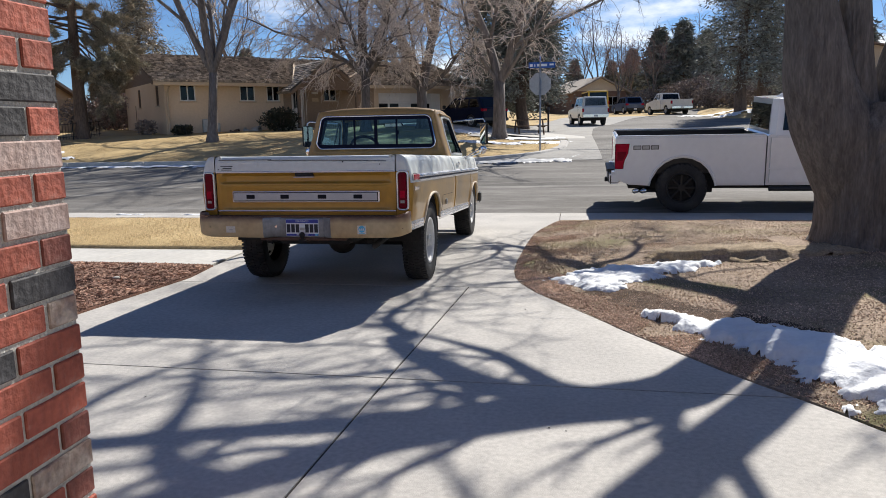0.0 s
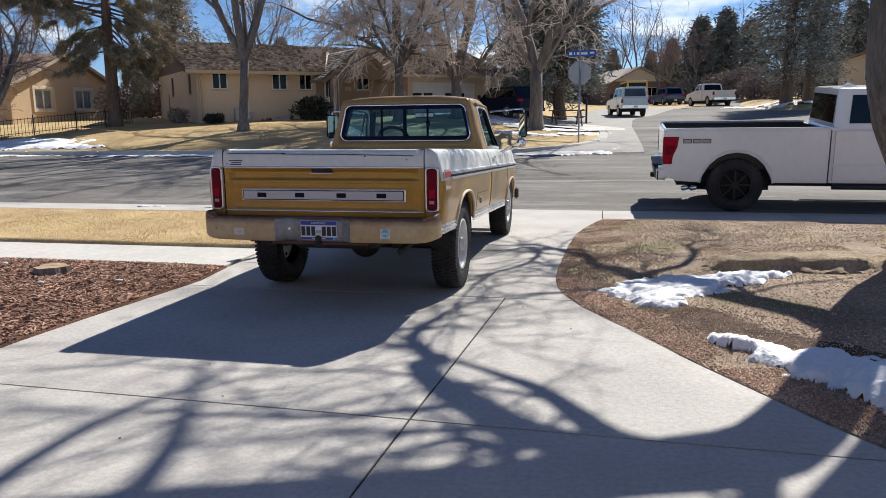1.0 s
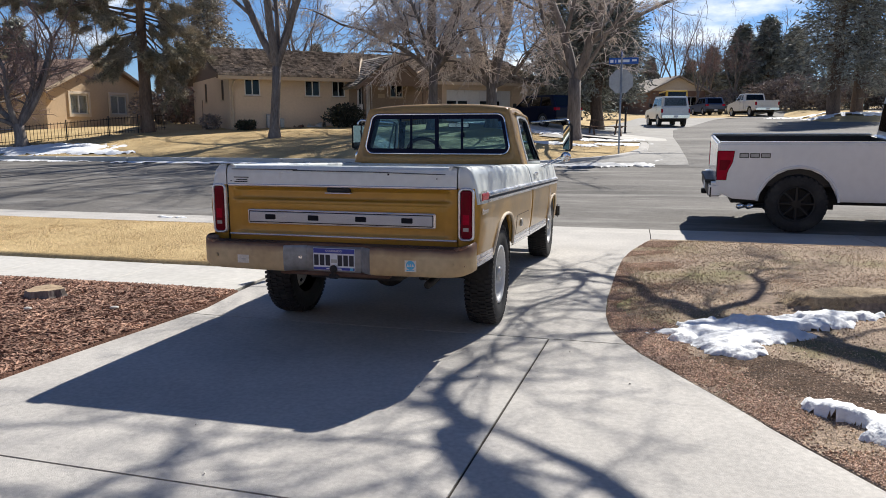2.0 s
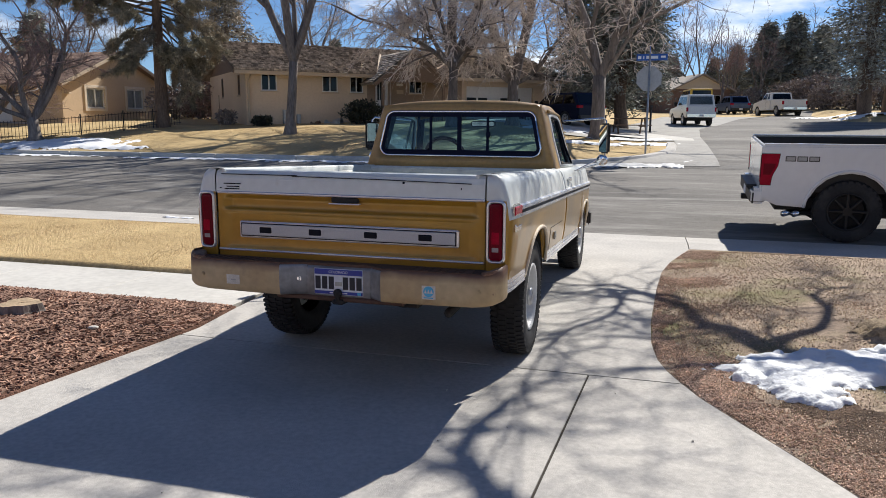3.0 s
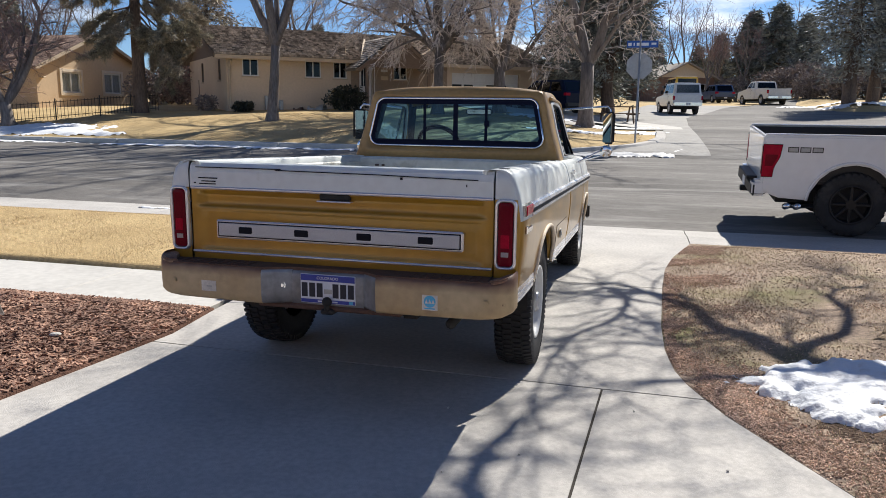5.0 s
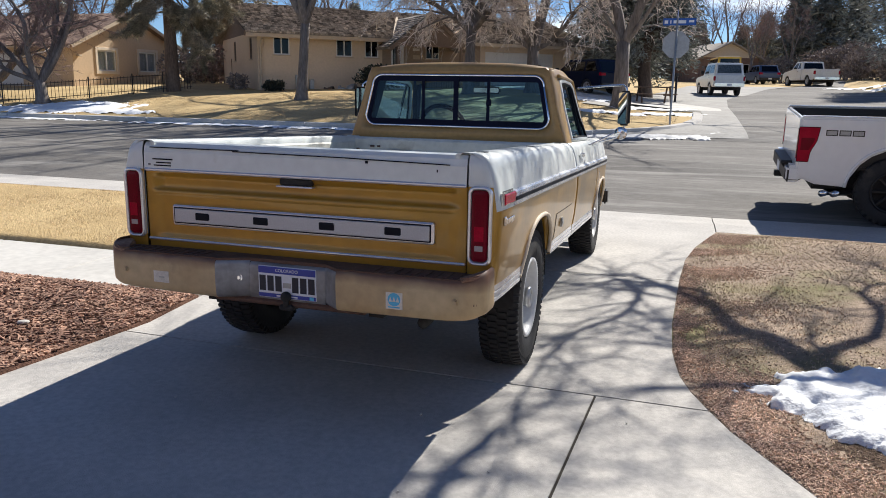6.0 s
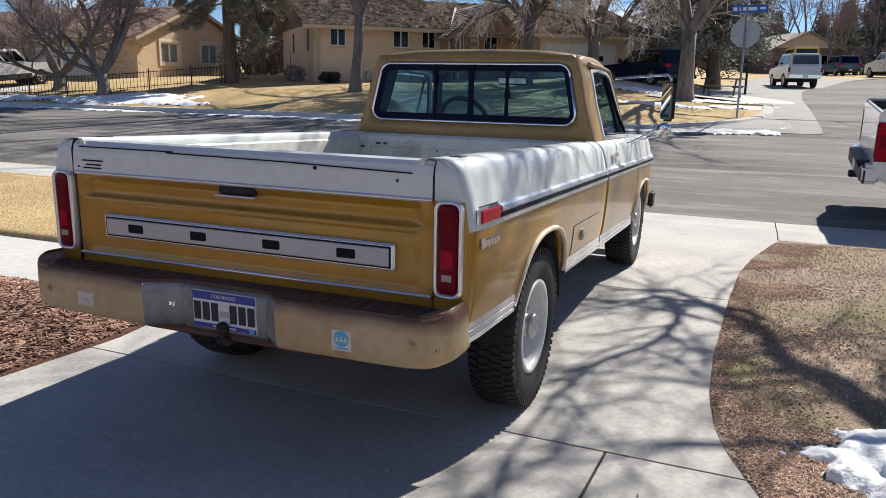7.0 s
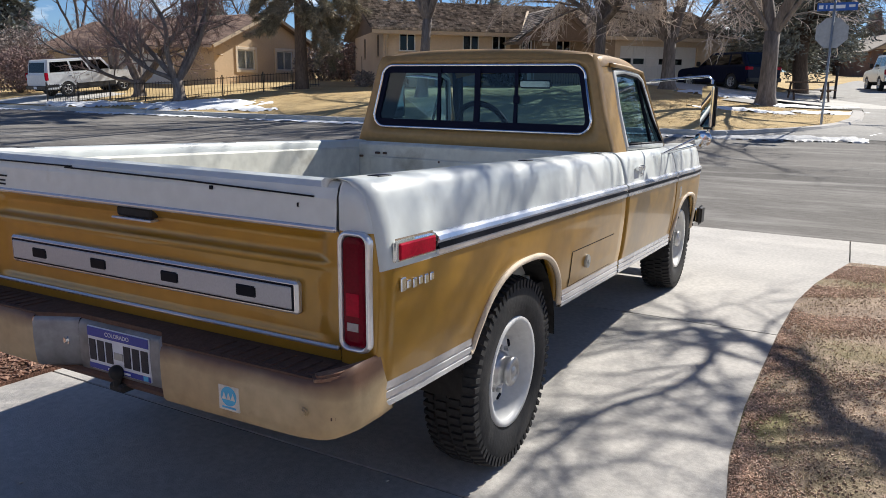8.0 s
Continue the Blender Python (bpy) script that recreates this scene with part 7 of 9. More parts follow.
# the big old yard tree beside the driveway, limbs spreading over it
big = thing("tree", pose(ROOT.x, ROOT.y, 0.05), "massive old furrowed multi-stem tree beside the driveway", "tree", "bare trees")
BOUGHS = {
    "trunk": [(0, 0, -0.30, 0.78), (0, 0, 0.05, 0.70), (0, 0, 0.15, 0.655), (0, 0, 0.28, 0.63), (-0.02, 0, 0.50, 0.605), (-0.04, 0, 0.95, 0.62), (-0.04, 0, 1.35, 0.58), (0.0, 0, 1.65, 0.44)],
    "limb_a": [(-0.12, -0.02, 0.30, 0.42), (-0.22, -0.04, 0.70, 0.44), (-0.36, -0.07, 1.02, 0.445), (-0.62, -0.12, 1.5, 0.41), (-0.76, -0.18, 1.85, 0.355), (-0.82, -0.22, 2.15, 0.325), (-0.93, -0.30, 2.75, 0.235), (-1.26, -0.50, 3.9, 0.225), (-1.85, -0.27, 4.4, 0.20), (-2.25, 0.15, 5.2, 0.16), (-2.5, 0.6, 6.2, 0.12), (-2.9, 1.0, 7.4, 0.07)],
    "limb_b": [(-0.08, -0.04, 0.6, 0.34), (-0.18, -0.05, 1.1, 0.36), (-0.33, -0.08, 1.6, 0.215), (-0.39, -0.12, 2.15, 0.175), (-0.435, -0.15, 2.75, 0.15), (-0.66, -0.3, 4.0, 0.18), (-1.12, -0.43, 5.2, 0.165), (-1.5, -0.5, 6.4, 0.14), (-1.9, -0.4, 7.6, 0.08)],
    "limb_c": [(0.18, 0.1, 1.0, 0.42), (0.19, 0.1, 1.95, 0.29), (0.34, 0.1, 2.5, 0.26), (0.72, 0.1, 3.4, 0.24), (0.9, 0.3, 5.0, 0.19), (0.8, 0.8, 7.0, 0.11), (0.7, 1.2, 8.5, 0.06)],
    "limb_d": [(-1.55, -0.42, 4.15, 0.13), (-1.80, -0.03, 4.45, 0.12), (-2.15, 0.34, 4.65, 0.105), (-2.55, 1.4, 5.05, 0.09), (-2.68, 2.05, 5.3, 0.072), (-2.52, 3.3, 5.85, 0.048), (-2.43, 4.2, 6.05, 0.030), (-2.25, 5.1, 6.25, 0.020), (-1.98, 6.2, 6.5, 0.010)],
    "limb_e": [(-0.80, -0.1, 2.35, 0.20), (-0.78, 0.7, 3.0, 0.18), (-0.65, 1.6, 3.55, 0.165), (-1.12, 2.8, 4.1, 0.135), (-1.47, 3.6, 4.4, 0.105), (-1.72, 4.6, 4.6, 0.07), (-1.87, 5.6, 4.8, 0.05), (-2.3, 6.6, 5.3, 0.035), (-2.6, 7.6, 5.9, 0.02)],
    "limb_f": [(-1.47, 3.6, 4.4, 0.07), (-1.0, 4.8, 4.6, 0.05), (-0.55, 6.0, 4.85, 0.035), (-0.2, 7.2, 5.4, 0.02)],
    "limb_h": [(-1.85, -0.27, 4.4, 0.11), (-3.0, 0.1, 5.2, 0.08), (-4.3, 0.4, 6.0, 0.06), (-5.5, 0.6, 6.6, 0.045), (-6.5, 0.7, 7.2, 0.035)],
    "limb_g": [(-1.45, -0.42, 4.05, 0.09), (-1.85, -0.1, 4.25, 0.075), (-2.1, 0.9, 4.6, 0.05), (-2.3, 1.6, 5.0, 0.03)],
    "limb_k": [(-1.87, 5.6, 4.8, 0.038), (-2.30, 5.75, 4.55, 0.036), (-2.66, 5.55, 4.35, 0.034), (-2.80, 5.00, 4.15, 0.032), (-2.90, 4.25, 4.05, 0.028), (-3.04, 3.25, 3.95, 0.022), (-3.26, 2.25, 3.85, 0.012)],
    "limb_n": [(-2.5, 0.6, 6.2, 0.09), (-2.6, 1.5, 6.9, 0.085), (-2.57, 2.42, 7.45, 0.072), (-2.45, 3.53, 8.05, 0.056), (-2.48, 4.62, 8.55, 0.04), (-2.6, 5.67, 8.95, 0.03)],
    "limb_p": [(-2.9, 1.0, 7.4, 0.07), (-3.1, 2.0, 7.6, 0.065), (-3.13, 2.84, 7.75, 0.06), (-2.98, 3.69, 8.15, 0.05), (-2.73, 4.57, 8.55, 0.04), (-2.42, 5.29, 8.95, 0.03)],
    "limb_m": [(-2.52, 3.3, 5.85, 0.035), (-2.75, 3.55, 6.0, 0.026), (-3.05, 3.9, 6.2, 0.014)],
}


def furrow(a, z, r):
    """Scale of the radius at angle a and height z: long plaited ridges with narrow cracks between them."""
    u, v = math.cos(a) * r * 9.0, math.sin(a) * r * 9.0
    k = abs(noise.noise((u * 1.6 + 0.5 * noise.noise((u, v, z * 2.0)), v * 1.6, z * 1.7))) * 1.5 + 0.5 * abs(noise.noise((u * 3.6, v * 3.6, z * 3.4)))
    return 1.0 + (0.060 * min(1.0, k * 2.4) - 0.045) * min(1.0, 0.5 / r)


rng = random.Random(21)
tw = ([], [])
rng_t = random.Random(8)
SHORT = dict(levels=3, wiggle=0.22, up=(0, 0, 0.02, 0.0), kids=(3, 3, 4, 3), angle=(0.5, 1.1), len=(0.5, 0.8), min=0.005, wood=1)
CROOKED = ("limb_d", "limb_e", "limb_f", "limb_k", "limb_m")
BIG = dict(levels=4, wiggle=0.13, up=(0.04, 0.04, 0.03, 0.02, 0.0), kids=(4, 4, 3, 3), angle=(0.4, 0.9), len=(0.5, 0.72), min=0.006, wood=1)
for name, pts in BOUGHS.items():
    V, F = [], []
    fine = []
    for (a, b) in zip(pts, pts[1:]):
        for k in range(4):
            f = k / 4
            fine.append(tuple(a[j] + (b[j] - a[j]) * f for j in range(4)))
    fine.append(pts[-1])
    if name == "trunk":
        base = len(V)
        n = 150
        rows = []
        fine = [tuple(a[j] + (b[j] - a[j]) * k / 6 for j in range(4)) for a, b in zip(fine, fine[1:]) for k in range(6)] + fine[-1:]
        for x, y, z, r in fine:
            r_ = [r * furrow(2 * math.pi * j / n, z, r) for j in range(n)]
            rows.append([(x + r_[j] * math.cos(2 * math.pi * j / n) * (1 + 0.05 * math.sin(5 * 2 * math.pi * j / n + 1) * max(0.2, 1.2 - z) + 0.03 * wob(2 * math.cos(2 * math.pi * j / n), 2 * math.sin(2 * math.pi * j / n) + z * 1.5)),
                          y + r_[j] * math.sin(2 * math.pi * j / n) * (1 + 0.05 * math.sin(5 * 2 * math.pi * j / n + 1) * max(0.2, 1.2 - z) + 0.03 * wob(2 * math.cos(2 * math.pi * j / n), 2 * math.sin(2 * math.pi * j / n) + z * 1.5)), z) for j in range(n)])
        part("trunk", grid(bmesh.new(), rows, closed=True), M_BARK_BIG, big, smooth=True)
        continue
    sm = [fine[0]] + [tuple((fine[i - 1][j] + 2 * fine[i][j] + fine[i + 1][j]) / 4 for j in range(4)) for i in range(1, len(fine) - 1)] + [fine[-1]]
    if name in CROOKED:
        sm = [(q[0] + 0.30 * wob(i * 0.31, 3.3, 1, len(name)) * (q[3] < 0.075), q[1] + 0.30 * wob(7.7, i * 0.29, 1, 4) * (q[3] < 0.075), q[2] + 0.16 * wob(i * 0.33, 9.1) * (q[3] < 0.075), q[3]) for i, q in enumerate(sm)]
    if name in ("limb_a", "limb_b", "limb_c"):
        sm_f = [tuple(a[j] + (b[j] - a[j]) * k / 4 for j in range(4)) for a, b in zip(sm, sm[1:]) for k in range(4)] + sm[-1:]
        n = 90
        tube(V, F, [q[:3] for q in sm_f], [q[3] for q in sm_f], n)
        for i, q in enumerate(sm_f):
            for j in range(n):
                p = V[i * n + j]
                k = furrow(2 * math.pi * j / n, q[2] + 3 * len(V) * 0.0001, q[3])
                V[i * n + j] = tuple(q[c] + (p[c] - q[c]) * k for c in range(3))
    else:
        tube(V, F, [q[:3] for q in sm], [q[3] * (1 + 0.04 * wob(q[2] * 3, q[0] * 3)) for q in sm], 14)
    mesh_ob("limb", V, F, M_BARK_BIG, big, smooth=True)
    # side branches on the upper two thirds
    start = {"limb_a": 28, "limb_b": 22, "limb_c": 14, "limb_e": 10}.get(name, 4)
    for i in range(start, len(sm), {"limb_k": 5, "limb_m": 5, "limb_d": 6, "limb_n": 9, "limb_p": 9, "limb_h": 4}.get(name, 3)):
        q, q0 = sm[i], sm[max(0, i - 1)]
        d = norm3((q[0] - q0[0], q[1] - q0[1], q[2] - q0[2]))
        dd = bend(d, rng.uniform(0.5, 1.0), rng)
        dd = norm3((dd[0], dd[1], abs(dd[2]) * 0.6 + 0.25))
        grow(tw, tw, q[:3], dd, rng.uniform(1.1, 2.0), max(0.012, q[3] * 0.38), 1, rng, BIG)
    if name in CROOKED:                                # short forking twigs along the outer limbs
        for i in range(start + (16 if name == "limb_d" else 0), len(sm)):
            q, q0 = sm[i], sm[max(0, i - 1)]
            for _ in range(1 if i % 3 else 2):
                dd = bend(norm3((q[0] - q0[0], q[1] - q0[1], q[2] - q0[2])), rng_t.uniform(0.5, 1.2), rng_t)
                grow(tw, tw, q[:3], dd, rng_t.uniform(0.5, 1.2), min(0.016, q[3] * 0.5), 2, rng_t, SHORT)
    d = norm3((sm[-1][0] - sm[-3][0], sm[-1][1] - sm[-3][1], sm[-1][2] - sm[-3][2]))
    grow(tw, tw, sm[-1][:3], d, 2.2, sm[-1][3], 1, rng, BIG)
c = mesh_ob("crown", tw[0], tw[1], M_BARK, big)
c["kind"] = "stuff"

# across the street
STEMS = [((-0.50, 0.1, 1), 7.4, 0.165), ((0.30, 0.25, 1), 7.4, 0.155), ((-0.05, -0.2, 1), 8.4, 0.175), ((0.55, -0.1, 1), 4.6, 0.14), ((-0.15, 0.45, 1), 4.6, 0.12)]
VASE = dict(levels=4, wiggle=0.11, up=(0.04, 0.04, 0.02, 0.0), kids=(5, 4, 5, 4), angle=(0.40, 0.95), len=(0.46, 0.66), min=0.008, wood=1, thin=(0.46, 0.60))
bare_tree("tree", at(-14.9, 30.0), "grey-brown leafless tree on the lawn before the low house", STEMS, 2, VASE, trunk=(3.0, 0.19))
W_STEMS = [((-0.25, 0.1, 1), 9.2, 0.22), ((0.25, 0.2, 1), 9.8, 0.23), ((-0.95, -0.2, 0.75), 3.6, 0.11), ((0.95, -0.3, 0.6), 3.6, 0.11), ((0.0, -0.6, 0.8), 3.2, 0.10), ((-0.7, -0.7, 0.55), 3.4, 0.10), ((0.7, -0.6, 0.5), 3.2, 0.10)]
DROOP = dict(levels=4, wiggle=0.17, up=(0.05, -0.01, -0.10, -0.16), kids=(7, 6, 6, 4), angle=(0.55, 1.25), len=(0.46, 0.68), min=0.0115, wood=1, thin=(0.40, 0.56), **{"from": 0.22})
bare_tree("tree", at(-9.2, 33.8), "leafless tree with a dense tangle of drooping twigs", W_STEMS, 5, DROOP, trunk=(2.6, 0.22))
bare_tree("tree", at(-6.9, 35.6), "leafless tree with a dense tangle of drooping twigs", W_STEMS[:5], 9, DROOP, trunk=(1.9, 0.26))
corner_tree = bare_tree("tree", at(-2.95, 32.6), "tall leafless tree leaning over the corner lawn", [((0.30, 0.0, 1), 6.2, 0.19), ((-0.22, 0.2, 1), 7.0, 0.20), ((0.75, -0.3, 0.9), 3.4, 0.09), ((-0.7, -0.4, 0.8), 3.2, 0.09)], 12, dict(DROOP, up=(0.05, 0.03, -0.02, -0.07), kids=(5, 5, 5, 4)), trunk=(2.4, 0.27)).name
# a long level limb of the corner tree, reaching out over the side street
lv = ([], [])
rng = random.Random(77)
limb = [(-2.6, 32.7, 4.6), (-1.4, 33.0, 5.4), (0.0, 33.4, 6.1), (1.5, 33.8, 6.8), (3.1, 34.1, 7.2), (4.6, 34.4, 7.3), (5.7, 34.6, 7.1)]
tube(lv[0], lv[1], limb, [0.10, 0.085, 0.07, 0.055, 0.042, 0.03, 0.012], 7)
for k in range(1, 7):
    for j in range(2):
        a, b = limb[k - 1], limb[k]
        f = rng.random()
        q = tuple(a[i] + (b[i] - a[i]) * f for i in range(3))
        grow(lv, lv, q, norm3((rng.uniform(0.3, 1.0), rng.uniform(-0.6, 0.6), rng.uniform(-0.8, 0.7))), rng.uniform(0.8, 1.7), 0.016, 2, rng, dict(VASE, kids=(4, 4, 3, 3), levels=4, min=0.005))
lt = bpy.data.objects[corner_tree]
lo = mesh_ob("limb", [(p[0] - lt.location.x, p[1] - lt.location.y, p[2] - lt.location.z) for p in lv[0]], lv[1], M_BARK, lt)
# crab trees: short trunks, long crooked limbs arching outwards
V_STEMS = [((-0.9, 0.0, 0.9), 3.2, 0.135), ((0.9, 0.5, 0.75), 3.6, 0.13), ((0.1, -0.4, 1), 2.8, 0.13), ((-0.2, 0.5, 1), 3.0, 0.11), ((0.45, 0.1, 1), 3.2, 0.12), ((-1.0, -0.5, 0.5), 3.0, 0.10)]
CRAB = dict(levels=4, wiggle=0.20, up=(0.04, 0.02, -0.02, -0.03), kids=(5, 5, 4, 3), angle=(0.5, 1.15), len=(0.42, 0.62), min=0.006, wood=1, thin=(0.36, 0.52), **{"from": 0.3})
bare_tree("tree", at(-25.1, 27.5), "pale-barked leafless ornamental tree with crooked limbs", V_STEMS, 31, dict(CRAB, kids=(6, 6, 5, 4)), M_TWIG_RED, trunk=(0.9, 0.24))
bare_tree("tree", at(-28.6, 28.4), "leafless ornamental tree with crooked reddish limbs", V_STEMS, 33, dict(CRAB, kids=(6, 6, 5, 4)), M_TWIG_RED, trunk=(0.7, 0.25))
bare_tree("tree", at(-33.4, 31.0), "leafless ornamental tree with dense reddish twigs", V_STEMS, 35, dict(CRAB, kids=(6, 6, 5, 4)), M_TWIG_RED, trunk=(1.0, 0.20))

# tall bare trees behind the houses and up the side street
TALL = dict(levels=4, wiggle=0.13, kids=(5, 4, 4, 3), up=(0.05, 0.04, 0.03, 0.02), angle=(0.45, 1.0), len=(0.45, 0.64), min=0.009, wood=1, thin=(0.36, 0.52))
far = bare_tree("tree", at(-26, 56), "tall bare tree behind the houses", [((-0.35, 0, 1), 4.6, 0.085), ((0.4, 0.1, 1), 4.8, 0.09), ((0, -0.2, 1), 5.6, 0.10)], 41, TALL, M_BARK, group="far bare trees", trunk=(3.4, 0.15))
far2 = bare_tree("tree", at(3.5, 92), "tall bare tree far up the side street", [((-0.45, 0, 1), 5.0, 0.11), ((0.5, 0.1, 1), 5.0, 0.11), ((0, -0.3, 1), 6.0, 0.12)], 43, dict(TALL, min=0.014), M_TWIG_RED, group="far bare trees", trunk=(3.0, 0.2))
for k, (x, y, rz, s) in enumerate(((-19, 60, 40, 1.0), (-12, 62, 120, 0.9), (-29, 58, 10, 0.8), (-15.5, 57, 330, 0.75), (-22.5, 50, 260, 0.7), (-36, 58, 90, 1.0), (-44, 56, 150, 0.9), (-50, 46, 230, 0.9), (-33, 52, 200, 0.8), (-42, 50, 300, 0.9), (-7, 70, 80, 1.0), (-38, 44, 20, 0.7))):
    c = copy_thing(far, pose(x, y, land(x, y), 0, 0, rz))
    c.scale = (s, s, s)
for x, y, rz, s in ((5, 82, 190, 0.7), (9.5, 90, 20, 0.75), (7, 98, 330, 0.8), (1.5, 104, 110, 0.85), (16, 78, 45, 0.7), (8, 104, 60, 0.8), (14, 96, 150, 0.85), (-2, 100, 250, 0.9), (22, 88, 10, 0.9), (30, 76, 200, 0.95), (26, 62, 100, 0.8), (36, 60, 40, 0.9), (-48, 40, 70, 0.9), (-56, 34, 170, 0.9), (44, 50, 260, 0.9)):
    c = copy_thing(far2, pose(x, y, land(x, y), 0, 0, rz))
    c.scale = (s, s, s)


def tuft(V, F, c, d, size, n, rng):
    """A brush of needles round the end of a twig."""
    for k in range(n):
        e = norm3((d[0] * 0.7 + rng.gauss(0, 0.62), d[1] * 0.7 + rng.gauss(0, 0.62), d[2] * 0.7 + rng.gauss(0, 0.62)))
        f = bend(e, 1.57, rng)
        o = (c[0] - d[0] * size * rng.random() * 1.4, c[1] - d[1] * size * rng.random() * 1.4, c[2] - d[2] * size * rng.random() * 1.4)
        L, w = size * rng.uniform(0.7, 1.3), size * 0.05
        b = len(V)
        V += [(o[0] - f[0] * w, o[1] - f[1] * w, o[2] - f[2] * w), (o[0] + f[0] * w, o[1] + f[1] * w, o[2] + f[2] * w), (o[0] + e[0] * L, o[1] + e[1] * L, o[2] + e[2] * L)]
        F.append((b, b + 1, b + 2))


def pine(at_, label, H, side, boughs, seed, needle_m, top_from, top_n, reach, tufts=34, size=0.22):
    """An open-crowned pine: a tall trunk, long boughs (start height, sideways, away, end height), tufts along their ends."""
    rng = random.Random(seed)
    t = thing("pine", pose(*at_), label, "tree", "evergreens")
    wood, fol = ([], []), ([], [])
    pts = [(0.10 * wob(z * 0.4, seed), 0.10 * wob(seed, z * 0.4), z) for z in spread(-0.3, H, 14)]
    tube(wood[0], wood[1], pts, [0.36, 0.30] + [0.27 * (1 - k / 14.5) + 0.02 for k in range(1, 14)], 12)
    todo = []
    for z0, s, a, z1 in boughs:
        todo.append((z0, (side[0] * s - side[1] * a, side[1] * s + side[0] * a, z1), 1.0))
    for k in range(top_n):
        f = (k + rng.random()) / top_n
        z0 = top_from + (H - top_from) * f
        an, r = rng.uniform(0, 6.283), reach * (1 - f) ** 0.7 * rng.uniform(0.6, 1.1) + 0.3
        todo.append((z0, (r * math.cos(an), r * math.sin(an), z0 + rng.uniform(-0.25, 0.25) * r), 0.8))
    for z0, tip, dens in todo:
        p0 = (0, 0, z0)
        L = math.sqrt(tip[0] ** 2 + tip[1] ** 2 + (tip[2] - z0) ** 2)
        mid = tuple(p0[j] + (tip[j] - p0[j]) * 0.5 + (0, 0, 0.10 * L)[j] + rng.uniform(-0.05, 0.05) * L for j in range(3))
        tube(wood[0], wood[1], [p0, mid, tip], [0.03 + 0.010 * L, 0.02 + 0.006 * L, 0.012], 5)
        for k in range(max(3, int(L * 2.6))):
            g = 0.25 + 0.75 * rng.random() ** 0.8
            a, b, u = (p0, mid, g * 2) if g < 0.5 else (mid, tip, g * 2 - 1)
            q = tuple(a[j] + (b[j] - a[j]) * u for j in range(3))
            d = norm3((tip[0] - p0[0] + rng.gauss(0, 0.55) * L, tip[1] - p0[1] + rng.gauss(0, 0.55) * L, tip[2] - p0[2] + rng.gauss(-0.05, 0.3) * L))
            l = rng.uniform(0.5, 1.0) * min(1.3, 0.35 * L + 0.25)
            e = tuple(q[j] + d[j] * l for j in range(3))
            tube(wood[0], wood[1], [q, e], [0.014, 0.006], 3)
            for m in range(int(tufts * dens / 4) + 1):
                h_ = rng.uniform(0.25, 1.0)
                dd = norm3(tuple(d[j] + rng.gauss(0, 0.5) for j in range(3)))
                c = tuple(q[j] + d[j] * l * h_ + dd[j] * 0.16 for j in range(3))
                tuft(fol[0], fol[1], c, dd, size * rng.uniform(0.8, 1.2), 34, rng)
    mesh_ob("trunk", wood[0], wood[1], M_BARK_PINE, t, smooth=True)
    c = mesh_ob("crown", fol[0], fol[1], needle_m, t)
    c["kind"] = "stuff"
    return t


